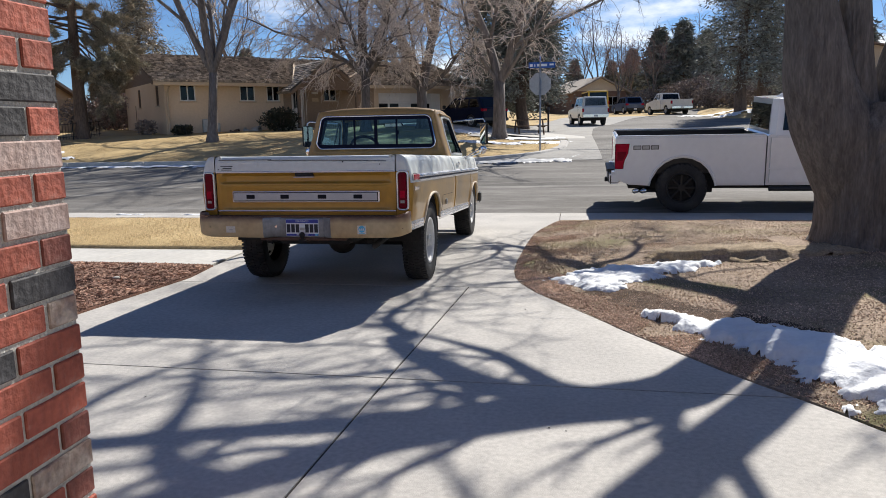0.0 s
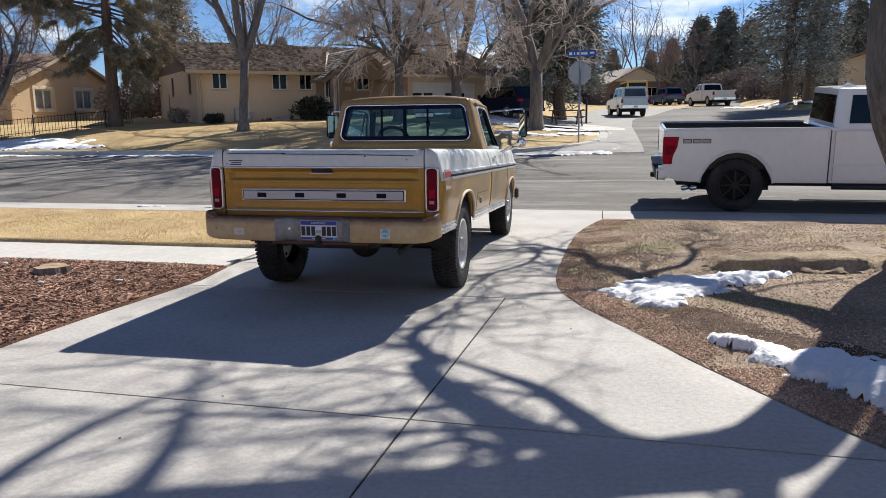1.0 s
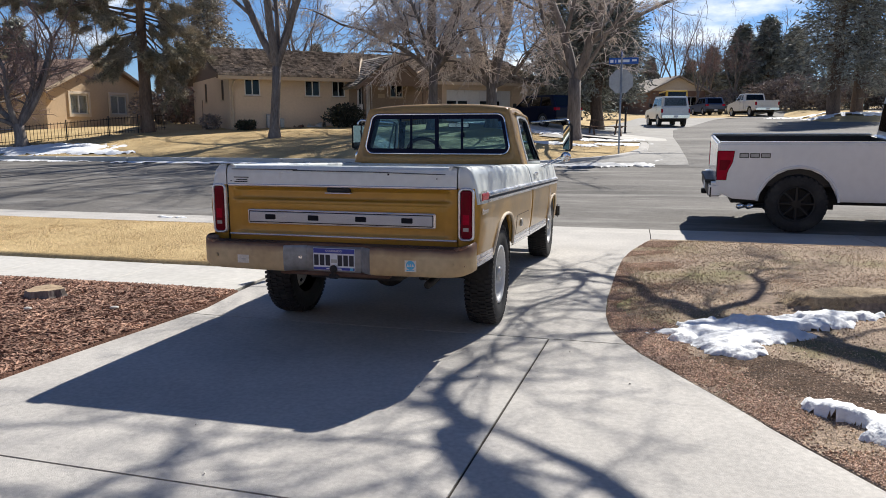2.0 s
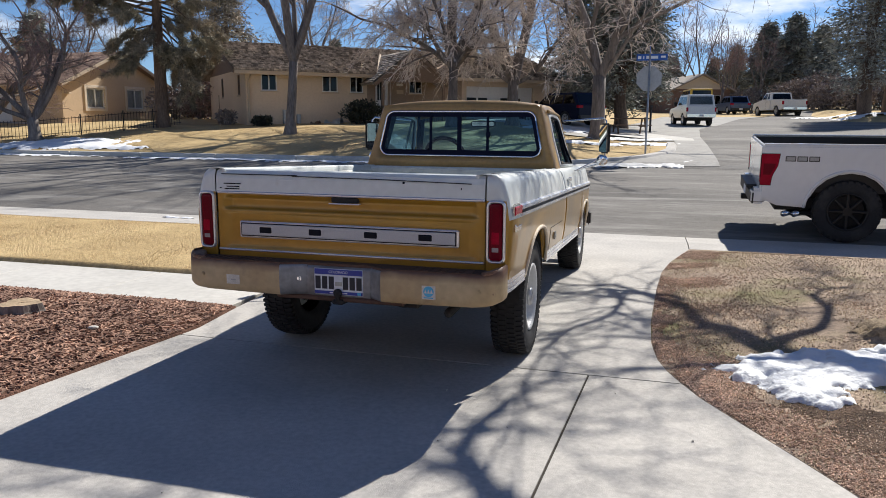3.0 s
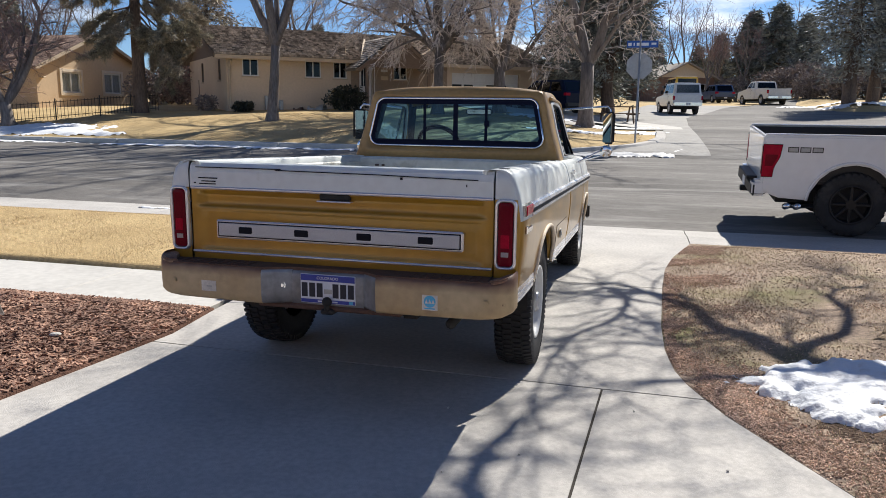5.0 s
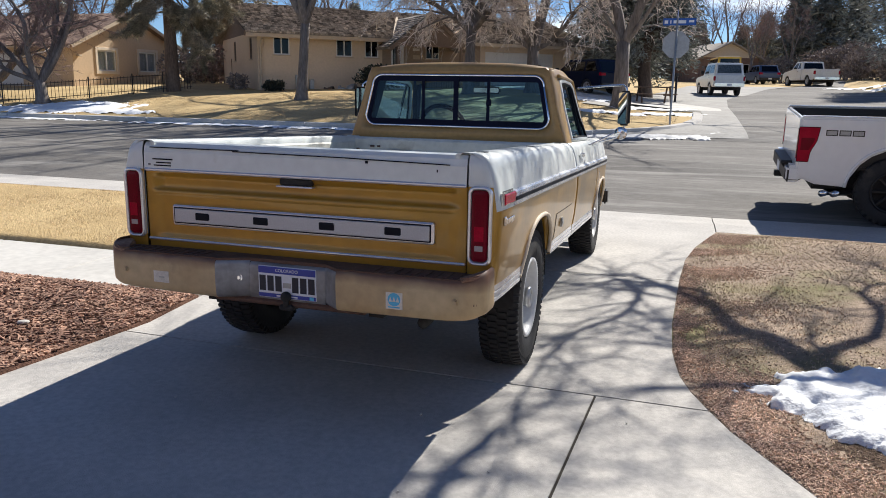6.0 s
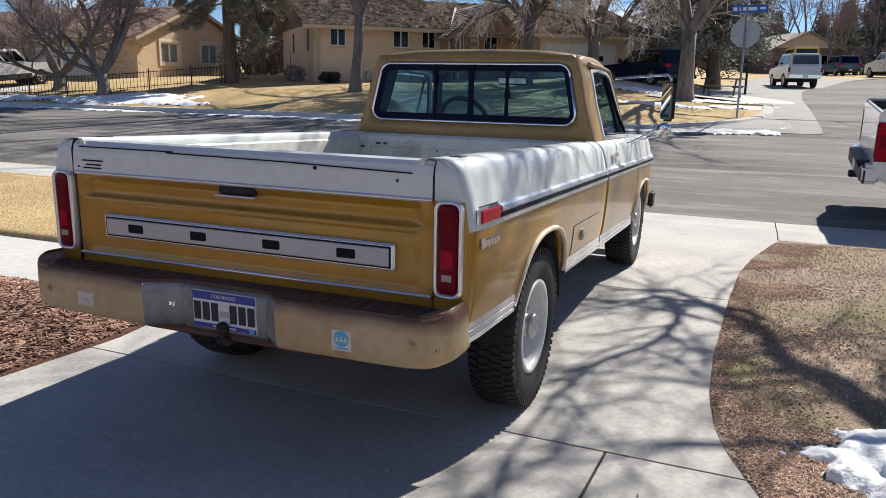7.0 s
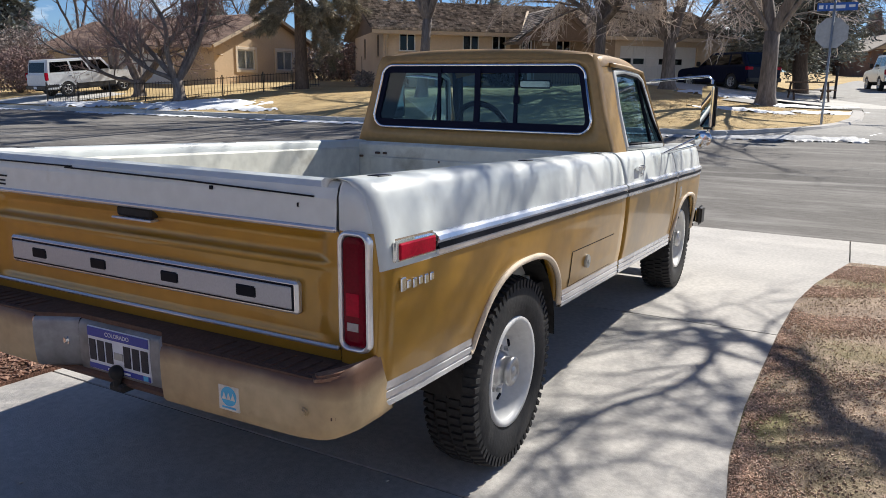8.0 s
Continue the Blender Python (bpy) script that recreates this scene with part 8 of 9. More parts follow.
def conifer(at_, label, H, R, seed, needle_m, bare=0.18, droop=0.25, whorls=26, per=9, sprays=26, open_=0.0, name="conifer", size=0.22, tight=1.0):
    """An evergreen: a tapered trunk, whorls of branches, each with many small needle sprays."""
    rng = random.Random(seed)
    t = thing(name, pose(*at_), label, "tree", "evergreens")
    wood, fol = ([], []), ([], [])
    pts = [(0.03 * H * wob(z * 0.3, seed), 0.03 * H * wob(seed, z * 0.3), z) for z in spread(-0.3, H, 12)]
    tube(wood[0], wood[1], pts, [max(0.02, 0.028 * H * (1.15 - z / 12)) for z in range(13)], 10)
    for w in range(whorls):
        f = bare + (1 - bare) * (w + rng.random() * 0.8) / whorls
        z = f * H
        reach = R * (1 - ((f - bare) / (1 - bare)) ** 1.3) ** 0.85 * (0.75 + 0.5 * rng.random()) + 0.15
        if f < bare + 0.1:
            reach *= 0.75
        for b in range(per):
            if rng.random() < open_:
                continue
            a = rng.uniform(0, 2 * math.pi)
            r = reach * rng.uniform(0.65, 1.1)
            tip = (math.cos(a) * r, math.sin(a) * r, z - droop * r + rng.uniform(-0.2, 0.2) * r)
            mid = (math.cos(a + 0.1) * r * 0.5, math.sin(a + 0.1) * r * 0.5, z + 0.02 * r)
            tube(wood[0], wood[1], [(0, 0, z), mid, tip], [0.05, 0.03, 0.01], 4)
            for s in range(sprays):
                g = min(1.05, 0.3 + 0.75 * rng.random() ** (0.7 * tight))
                i = 1 if g > 0.5 else 0
                p, q = ((0, 0, z), mid, tip)[i], ((0, 0, z), mid, tip)[i + 1]
                u = (g - 0.5 * i) * 2
                sp = (0.10 * R * (1.2 - 0.5 * g) + 0.08) * tight
                c = [p[j] + (q[j] - p[j]) * u + rng.gauss(0, sp) for j in range(3)]
                L = size * rng.uniform(0.7, 1.5)
                d = norm3((math.cos(a) + rng.gauss(0, 0.7), math.sin(a) + rng.gauss(0, 0.7), rng.gauss(-0.1, 0.55)))
                e = bend(d, 1.57, rng)
                V, F = fol
                base = len(V)
                wd = L * 0.22
                V += [(c[0] - e[0] * wd, c[1] - e[1] * wd, c[2] - e[2] * wd), (c[0] + e[0] * wd, c[1] + e[1] * wd, c[2] + e[2] * wd), (c[0] + d[0] * L, c[1] + d[1] * L, c[2] + d[2] * L),
                      (c[0] - d[0] * L * 0.5, c[1] - d[1] * L * 0.5, c[2] - d[2] * L * 0.5 + wd)]
                F += [(base, base + 1, base + 2), (base, base + 3, base + 1)]
    mesh_ob("trunk", wood[0], wood[1], M_BARK_PINE, t, smooth=True)
    c = mesh_ob("crown", fol[0], fol[1], needle_m, t)
    c["kind"] = "stuff"
    return t


pine(at(-22.6, 32.4), "tall ragged pine with brown-green needles between the houses", 14.0, (0.79, 0.61),
     [(4.6, -2.0, 0.3, 3.4), (4.2, -1.4, -0.6, 2.8), (4.8, -1.0, 0.8, 3.6), (5.6, -2.2, -0.4, 4.6), (5.0, -0.8, -0.9, 3.2), (6.2, 1.0, -0.8, 5.2), (6.6, -1.6, -0.6, 5.8), (5.1, -5.4, 0.4, 5.7), (5.4, -4.2, -0.8, 5.2), (4.9, -3.0, 0.9, 4.9), (5.8, -4.6, 0.3, 6.6), (3.5, -1.7, -0.5, 2.5), (3.9, -1.5, 0.6, 3.1), (5.2, -1.6, -1.2, 4.6),
      (5.6, 2.1, 0.4, 4.9), (5.0, 2.2, -0.6, 3.5), (4.6, 1.8, 0.8, 2.5), (4.1, 1.3, -0.6, 1.9), (3.9, 1.7, 0.2, 2.9), (4.8, 1.1, -1.3, 3.4), (5.4, 2.4, 1.0, 4.3), (6.0, 1.8, -1.4, 5.4), (5.2, 0.9, -0.9, 4.0),
      (5.0, 0.7, -1.0, 3.2), (4.4, 1.1, -0.8, 2.4), (4.0, 0.9, 0.8, 2.2), (5.6, 1.3, -1.6, 4.6), (3.6, 1.3, 0.5, 1.6), (5.2, 2.0, -1.0, 4.2)],
     51, M_NEEDLE, 5.8, 46, 3.3, tufts=58, size=0.25)
conifer(at(-27.5, 46.0), "ragged pine behind the gate", 9.0, 2.6, 52, M_NEEDLE, bare=0.12, whorls=18, per=8, sprays=90, size=0.14)
conifer(at(-2.5, 43.0), "dark dense spruce by the far driveway", 11.0, 2.5, 53, M_NEEDLE_DK, bare=0.19, droop=0.2, whorls=26, per=10, sprays=150, size=0.15)
conifer(at(-4.2, 46.5), "dark dense spruce by the far driveway", 12.0, 3.2, 54, M_NEEDLE_DK, bare=0.08, droop=0.2, whorls=26, per=9, sprays=130, size=0.16)
dk = conifer(at(12.7, 60.0, 0.0), "tall ragged grey-green spruce, paled by painted haze, beyond the side street", 15.0, 3.3, 55, M_SPRUCE_HAZY, bare=0.15, droop=0.12, whorls=26, per=8, sprays=100, size=0.18, open_=0.15)
for x, y, rz, s in ((14.5, 61.5, 90, 0.9),):
    c = copy_thing(dk, pose(x, y, land(x, y), 0, 0, rz))
    c.scale = (s, s, s)
rd = conifer((spot(-7.0, 96)[0], spot(-7.0, 96)[1], 3.0), "broad dark evergreen beyond the parked cars", 9.6, 2.6, 57, M_NEEDLE_DK, bare=0.15, droop=-0.35, whorls=20, per=10, sprays=30, size=0.4)
for az, d, s, rz in ((-8.7, 94, 0.97, 120), (-5.0, 110, 0.8, 40), (-3.6, 104, 0.62, 220), (-10.4, 90, 0.8, 300), (-0.8, 112, 0.7, 70), (3.0, 96, 0.8, 200), (-17, 80, 0.9, 10), (-20, 70, 0.9, 80), (24, 92, 0.75, 30), (44, 70, 0.8, 140), (56, 60, 0.8, 250)):
    x, y = spot(az, d)
    c = copy_thing(rd, pose(x, y, land(x, y) + (0.6 if d > 85 else 0), 0, 0, rz))
    c.scale = (s, s, s)


def bush(at_, label, rx, ry, rz, n, seed, m, name="bush", leaf=0.07):
    rng = random.Random(seed)
    t = thing(name, pose(*at_), label, "bush", "bushes")
    V, F, W, G = [], [], [], []
    for k in range(14):
        a = rng.uniform(0, 6.28)
        tip = (rx * 0.7 * math.cos(a), ry * 0.7 * math.sin(a), rz * rng.uniform(0.7, 1.4))
        tube(W, G, [(0, 0, -0.1), (tip[0] * 0.4, tip[1] * 0.4, tip[2] * 0.6), tip], [0.03, 0.02, 0.006], 4)
    for k in range(n):
        d = norm3((rng.gauss(0, 1), rng.gauss(0, 1), rng.gauss(0, 1)))
        q = rng.random() ** 0.4 * (0.8 + 0.35 * noise.noise((d[0] * 2 + seed, d[1] * 2, d[2] * 2)))
        c = (d[0] * rx * q, d[1] * ry * q, max(0.02, rz * 0.85 + d[2] * rz * q))
        e = bend(d, rng.uniform(0.3, 1.5), rng)
        f = bend(e, 1.57, rng)
        L = leaf * rng.uniform(0.6, 1.5)
        b = len(V)
        V += [c, (c[0] + e[0] * L + f[0] * L * 0.4, c[1] + e[1] * L + f[1] * L * 0.4, c[2] + e[2] * L + f[2] * L * 0.4), (c[0] + e[0] * L * 2, c[1] + e[1] * L * 2, c[2] + e[2] * L * 2), (c[0] + e[0] * L - f[0] * L * 0.4, c[1] + e[1] * L - f[1] * L * 0.4, c[2] + e[2] * L - f[2] * L * 0.4)]
        F.append((b, b + 1, b + 2, b + 3))
    mesh_ob("stem", W, G, M_BARK, t)
    c = mesh_ob("foliage", V, F, m, t)
    c["kind"] = "stuff"
    return t


bush(at(-14.3, 36.2), "dark round evergreen bush by the porch", 1.1, 0.9, 0.65, 2600, 61, M_BUSH)
bush(at(-18.2, 33.6), "low dark bush at the house corner", 0.6, 0.5, 0.25, 700, 62, M_BUSH)
bush(at(-20.3, 34.0), "dry twiggy bush beside the house corner", 0.6, 0.5, 0.42, 700, 63, M_THICKET)
for k, (x, y, s) in enumerate(((-27.6, 40.4, 1.5), (-26.4, 41.0, 1.7), (-25.2, 41.8, 1.5), (-23.5, 47.5, 1.7), (-26.5, 49, 1.8), (-20.5, 50, 1.8), (-24.8, 53, 2.2), (-39, 40, 1.8), (-43, 38, 2.0), (-47, 36, 2.0), (-51, 33, 2.0), (-55, 30, 2.2), (-45, 44, 2.4), (-38.5, 46, 2.2))):
    bush(at(x, y), "brown leafless garden shrub behind the houses", s * 1.3, s, s * 0.8, 1500, 90 + k, M_TWIG_RED if k % 2 else M_THICKET, leaf=0.10)
bush(at(-37.5, 28.5), "dry brown hedge at the end of the drive", 2.0, 2.2, 1.3, 5200, 64, M_TWIG_RED)
bush(at(-41, 31), "tall dry brown garden shrub", 2.0, 2.0, 1.9, 6500, 65, M_THICKET)
for k, (az, d, s) in enumerate(((-4.6, 92, 2.2), (-6.2, 88, 2.0), (-10.8, 76, 1.8), (-12.8, 72, 1.6), (-9.6, 82, 2.2))):
    x, y = spot(az, d)
    bush((x, y, land(x, y)), "brown leafless shrub beyond the parked cars", s, s, s * 0.8, 2400, 70 + k, M_THICKET, leaf=0.12)

# dense backing growth between and behind the houses and beyond the side street
for k, (az, d, s_) in enumerate(((34.4, 50, 1.5), (33.0, 51, 1.7))):
    x, y = spot(az, d)
    bush((x, y, land(x, y)), "dense brown winter shrub behind the gate", s_, s_, s_ * 0.75, 7000, 120 + k, M_THICKET, leaf=0.10)
for k, (az, d, s_) in enumerate(((-9.2, 84, 3.0), (-10.8, 82, 3.2), (-12.4, 80, 3.0), (-14.2, 78, 3.2), (-16.2, 76, 3.0), (-18.4, 74, 3.2), (-20.8, 72, 3.0), (-23.5, 70, 3.2), (-26.5, 68, 3.2), (0.4, 98, 3.4), (2.0, 96, 3.4), (3.6, 94, 3.2), (5.2, 92, 3.4), (6.8, 90, 3.2))):
    x, y = spot(az, d)
    bush((x, y, land(x, y)), "brown winter thicket beyond the side street", s_ * 1.2, s_, s_ * 0.62, 5200, 140 + k, M_THICKET, leaf=0.13)


# ---- street furniture, fences, snow, litter ----
sx, sy = -1.0, 26.9
sign = thing("street_sign", pose(sx, sy, land(sx, sy), 0, 0, 0), "stop sign seen from behind under blue street-name plates", "street sign")
rod("post", [(0, 0, -0.3), (0, 0, 3.1)], 0.03, M_GALV, sign, 8)
bm = prism(bmesh.new(), [(0.375 / math.cos(math.pi / 8) * math.cos(radians(22.5 + 45 * k)), 2.36 + 0.375 / math.cos(math.pi / 8) * math.sin(radians(22.5 + 45 * k))) for k in range(8)], "y", 0.035, 0.041)
part("sign_plate", bm, M_SIGN_BACK, sign, "bare aluminium back of an octagonal sign")
name_plate = part("name_plate", box(bmesh.new(), -0.40, 0.52, -0.012, 0.0, 2.90, 3.10, 0.004), M_SIGN_BLUE, sign, "blue street-name plate")
for xa, xb, za, zb in ((-0.36, -0.26, 2.95, 3.04), (-0.20, -0.17, 2.95, 3.04), (-0.11, 0.24, 2.955, 3.04), (0.32, 0.46, 2.98, 3.04)):
    part("name_bar", boxed(xa, xb, -0.0145, -0.010, za, zb), M_SIGN_INK, name_plate)
part("cross_plate", box(bmesh.new(), -0.006, 0.006, -0.4, 0.4, 3.12, 3.30, 0.003), M_SIGN_BLUE, sign)
rod("sleeve", [(0, 0.01, 2.7), (0, 0.01, 3.14)], 0.036, M_SIGN_BACK, sign, 8)
post_b = thing("delineator_post", pose(-1.05, 39.6, land(-1.05, 39.6) + 0.04), "dark slim post beside the far driveway", "post")
rod("post", [(0, 0, -0.3), (0, 0, 1.18)], 0.05, M_IRON, post_b, 8)
part("cap", box(bmesh.new(), -0.08, 0.08, -0.08, 0.08, 1.12, 1.28, 0.02), M_IRON, post_b)

# iron fence before the tan house
fence = thing("iron_fence", pose(0, 0, 0), "low black iron picket fence before the tan house", "fence")
line = [(-31.5, 25.9), (-28.0, 26.4), (-25.2, 27.6), (-23.3, 30.6), (-22.2, 33.2)]
pk = bmesh.new()
box(pk, -0.007, 0.007, -0.007, 0.007, 0.06, 0.80)
picket_me = bpy.data.meshes.new("picket")
pk.to_mesh(picket_me)
pk.free()
picket_me.materials.append(M_IRON)
for (xa, ya), (xb, yb) in zip(line, line[1:]):
    L = math.hypot(xb - xa, yb - ya)
    za, zb = land(xa, ya), land(xb, yb)
    for z in (0.16, 0.74):
        rod("rail", [(xa, ya, za + z), (xb, yb, zb + z)], 0.014, M_IRON, fence, 5)
    n = max(1, round(L / 1.8))
    for k in range(n):
        f = k / n
        x, y, z = xa + (xb - xa) * f, ya + (yb - ya) * f, za + (zb - za) * f
        part("post", box(bmesh.new(), x - 0.022, x + 0.022, y - 0.022, y + 0.022, z - 0.2, z + 0.88, 0.006), M_IRON, fence)
    n = int(L / 0.135)
    for k in range(n):
        f = (k + 0.5) / n
        ob = new("picket", picket_me)
        ob.parent = fence
        ob.location = (xa + (xb - xa) * f, ya + (yb - ya) * f, za + (zb - za) * f)
# wooden gate between the houses
gate_f = thing("wooden_fence", pose(0, 0, 0), "brown weathered open-board gate between the two houses", "fence")
(xa, ya), (xb, yb) = (-23.6, 38.8), (-20.9, 37.6)
for k in range(18):
    f = k / 17
    x, y = xa + (xb - xa) * f, ya + (yb - ya) * f
    z = land(x, y)
    part("board", boxed(x - 0.045, x + 0.045, y - 0.012, y + 0.012, z + 0.05, z + 1.15 + 0.05 * wob(k * 3.1, 0.5)), M_FENCE_WOOD, gate_f)
for z in (0.3, 0.95):
    rod("rail", [(xa, ya + 0.03, land(xa, ya) + z), (xb, yb + 0.03, land(xb, yb) + z)], 0.035, M_FENCE_WOOD, gate_f, 4)
for x, y in ((xa, ya), (xb, yb)):
    part("post", boxed(x - 0.06, x + 0.06, y - 0.06, y + 0.06, land(x, y) - 0.2, land(x, y) + 1.35), M_FENCE_WOOD, gate_f)
# clutter along the low house's foot
a43 = radians(43)
for lx, ly, kind in ((3.72, -0.35, "garden_urn"), (3.0, -0.3, "hose_pot"), (5.55, -0.4, "garden_urn")):
    px, py = -19.2 + lx * math.cos(a43) - ly * math.sin(a43), 34.0 + lx * math.sin(a43) + ly * math.cos(a43)
    urn = thing(kind, pose(px, py, land(px, py)), "grey weathered garden urn by the house wall" if kind == "garden_urn" else "low brown pot with a coiled hose by the wall", "garden pot")
    k = 1.0 if kind == "garden_urn" else 0.55
    bm = bmesh.new()
    lathe(bm, [(0.0, 0.17 * k), (0.06 * k, 0.17 * k), (0.08 * k, 0.08 * k), (0.35 * k, 0.07 * k), (0.42 * k, 0.16 * k), (0.68 * k, 0.24 * k), (0.78 * k, 0.22 * k), (0.80 * k, 0.26 * k), (0.83 * k, 0.26 * k), (0.83 * k, 0.2 * k)], (0, 0, 0), 16)
    bmesh.ops.transform(bm, matrix=Matrix.Rotation(radians(90), 4, "X"), verts=bm.verts)
    zmin = min(v.co.z for v in bm.verts)
    if zmin < -0.1:
        bmesh.ops.transform(bm, matrix=Matrix.Rotation(radians(180), 4, "X"), verts=bm.verts)
    part("bowl", bm, M_BARE if k == 1.0 else M_FENCE_WOOD, urn, smooth=True)
# picnic bench far by the driveway
bench = thing("bench", pose(-1.9, 37.0, land(-1.9, 37.0), 0, 0, 15), "small weathered wooden table and bench by the spruce", "bench")
part("top", box(bmesh.new(), -0.8, 0.8, -0.35, 0.35, 0.70, 0.75, 0.01), M_FENCE_WOOD, bench)
for s in (-1, 1):
    part("seat", box(bmesh.new(), -0.8, 0.8, s * 0.65 - 0.12, s * 0.65 + 0.12, 0.42, 0.46, 0.01), M_FENCE_WOOD, bench)
    for y in (-0.6, 0.6):
        rod("leg", [(s * 0.6, y, 0), (s * 0.6, y * 0.4, 0.7)], 0.04, M_FENCE_WOOD, bench, 4)
    rod("crossbar", [(s * 0.6, -0.75, 0.40), (s * 0.6, 0.75, 0.40)], 0.035, M_FENCE_WOOD, bench, 4)
# concrete drive of the low house
rows = [[(x, y, land(x, y) + 0.045) for x in spread(xl, xr, 6)] for y, xl, xr in ((33.0, -0.6, 0.7), (34.5, -4.5, 0.7), (37, -7.5, -0.4), (40, -9.5, -2.5), (43.5, -11.0, -5.8))]
tagged(part("far_driveway", grid(bmesh.new(), rows), M_WALK, None), "pale concrete driveway leading to the low house's garage", "driveway", kind="structure")
rows = [[(x, y, drive_top(x, y)) for x in spread(xl, xr, 6)] for y, xl, xr in ((25.2, -35.5, -30.5), (26.2, -35.2, -30.2), (27, -35.0, -30.0), (28.5, -35.0, -30.2), (30, -35.0, -30.4), (31, -35.2, -30.6), (35, -36.5, -32.5), (40, -40, -35))]
tagged(part("far_driveway", grid(bmesh.new(), rows), M_WALK, None), "pale concrete driveway of the tan house", "driveway", kind="structure")


# snow: lumpy thin sheets with ragged edges
def snow(label, blobs, cell, depth, base, seed, rough=1.6, name="snow_patch", material=None, category="snow"):
    x0, x1 = min(b[0] - b[2] for b in blobs) - 0.2, max(b[0] + b[2] for b in blobs) + 0.2
    y0, y1 = min(b[1] - b[2] for b in blobs) - 0.2, max(b[1] + b[2] for b in blobs) + 0.2
    nx, ny = int((x1 - x0) / cell), int((y1 - y0) / cell)
    hgt = {}
    for i in range(nx + 1):
        for j in range(ny + 1):
            x, y = x0 + i * cell, y0 + j * cell
            f = -9.0
            for bx, by, rx, ry, rot in blobs:
                c, s = math.cos(radians(rot)), math.sin(radians(rot))
                u, v = ((x - bx) * c + (y - by) * s) / rx, (-(x - bx) * s + (y - by) * c) / ry
                f = max(f, 1 - math.hypot(u, v))
            f += 0.30 * noise.noise((x * rough, y * rough, seed)) + 0.30 * noise.noise((x * rough * 3, y * rough * 3, seed + 5)) + 0.24 * noise.noise((x * rough * 7, y * rough * 7, seed)) + 0.10 * noise.noise((x * rough * 16, y * rough * 16, seed))
            hgt[i, j] = f
    V, F, idx = [], [], {}
    for (i, j), f in hgt.items():
        if f > -0.12:
            x, y = x0 + i * cell, y0 + j * cell
            z = base(x, y) + (depth * min(1.0, max(0.0, f + 0.02) * 3.2) ** 0.85 * (0.75 + 0.5 * noise.noise((x * 3.5, y * 3.5, seed + 2)) + 0.30 * noise.noise((x * 11, y * 11, seed)) + 0.12 * noise.noise((x * 26, y * 26, seed))) if f > -0.02 else -0.03)
            idx[i, j] = len(V)
            V.append((x, y, z))
    for (i, j) in idx:
        q = [(i, j), (i + 1, j), (i + 1, j + 1), (i, j + 1)]
        if all(k in idx for k in q) and max(hgt[k] for k in q) > -0.06:
            F.append(tuple(idx[k] for k in q))
    ob = mesh_ob(name, V, F, material or M_SNOW, None, smooth=True)
    return tagged(ob, label, category, category + " patches", "stuff")


snow("thin lumpy patch of melting snow on the lawn", [(0.30, 7.45, 0.40, 0.24, 10), (0.70, 7.66, 0.55, 0.24, 18), (1.15, 8.02, 0.40, 0.14, 20), (0.30, 7.12, 0.22, 0.32, 20), (0.60, 7.36, 0.36, 0.26, 30)], 0.020, 0.06, yard_r, 1.5, 2.4)
snow("low matted mound of dry grass on the lawn", [(1.35, 8.48, 0.50, 0.20, 8), (2.0, 8.50, 0.65, 0.27, 0), (2.65, 8.50, 0.5, 0.20, -4)], 0.03, 0.058, yard_r, 5.1, 2.0, "grass_mound", M_THATCH, "grass")
snow("dark wet soil beside the melting snow", [(0.66, 6.38, 0.40, 0.24, -40), (1.02, 6.05, 0.45, 0.20, -38), (1.5, 5.62, 0.5, 0.22, -45), (0.45, 6.72, 0.30, 0.16, -20)], 0.03, 0.005, yard_r, 2.2, 2.6, "soil_patch", M_SOIL, "soil")
snow("long strip of melting snow along the lawn's edge", [(0.86, 5.82, 0.30, 0.12, -38), (1.12, 5.50, 0.42, 0.26, -45), (1.50, 5.15, 0.46, 0.34, -50), (1.72, 4.72, 0.44, 0.36, -55), (1.95, 4.25, 0.5, 0.38, -50), (2.35, 3.75, 0.6, 0.4, -45), (2.3, 4.75, 0.55, 0.22, -20)], 0.022, 0.075, yard_r, 4.5, 2.2)
snow("bright strip of snow lying along the far kerb", [(-23.2, 26.5, 3.0, 1.2, 8), (-20.2, 25.9, 1.6, 0.5, 2), (-28.8, 25.8, 3.0, 0.6, 4)], 0.12, 0.10, land, 2.5, 0.7)
snow("thin snow in the gutter by the corner", [(-6.5, 24.55, 3.2, 0.16, 0), (-2.2, 24.6, 2.4, 0.30, 6), (0.35, 25.6, 0.6, 0.06, 60), (0.75, 27.3, 0.45, 0.07, 82), (0.85, 28.9, 0.35, 0.05, 82)], 0.035, 0.012, lambda x, y: max(land(x, y), lie(y) if y < 24.7 else -9) + 0.03, 6.5, 1.3, material=M_SLUSH)
snow("thin snow in the far gutter", [(-14, 24.45, 5.0, 0.35, 0), (-8.5, 24.5, 2.5, 0.25, 0), (-24, 24.55, 4.5, 0.35, 0), (-34, 24.6, 4.0, 0.4, 0)], 0.12, 0.04, lambda x, y: lie(min(y, 24.8)) + 0.0, 7.5, 0.9)
snow("shaded snow patch before the spruce", [(-3.2, 29.8, 1.6, 0.35, 3), (-1.0, 30.6, 1.2, 0.5, 10), (-4.5, 34.6, 2.2, 0.7, 0), (-1.6, 33.2, 1.8, 0.6, 20)], 0.10, 0.08, land, 8.5, 0.9)
snow("broad snow patch in shade across the side street", [(13.5, 59.6, 3.2, 1.0, 0), (18.5, 60.5, 3.5, 1.2, 0), (10.5, 62.5, 2.0, 0.6, 0)], 0.22, 0.12, land, 9.5, 0.5)
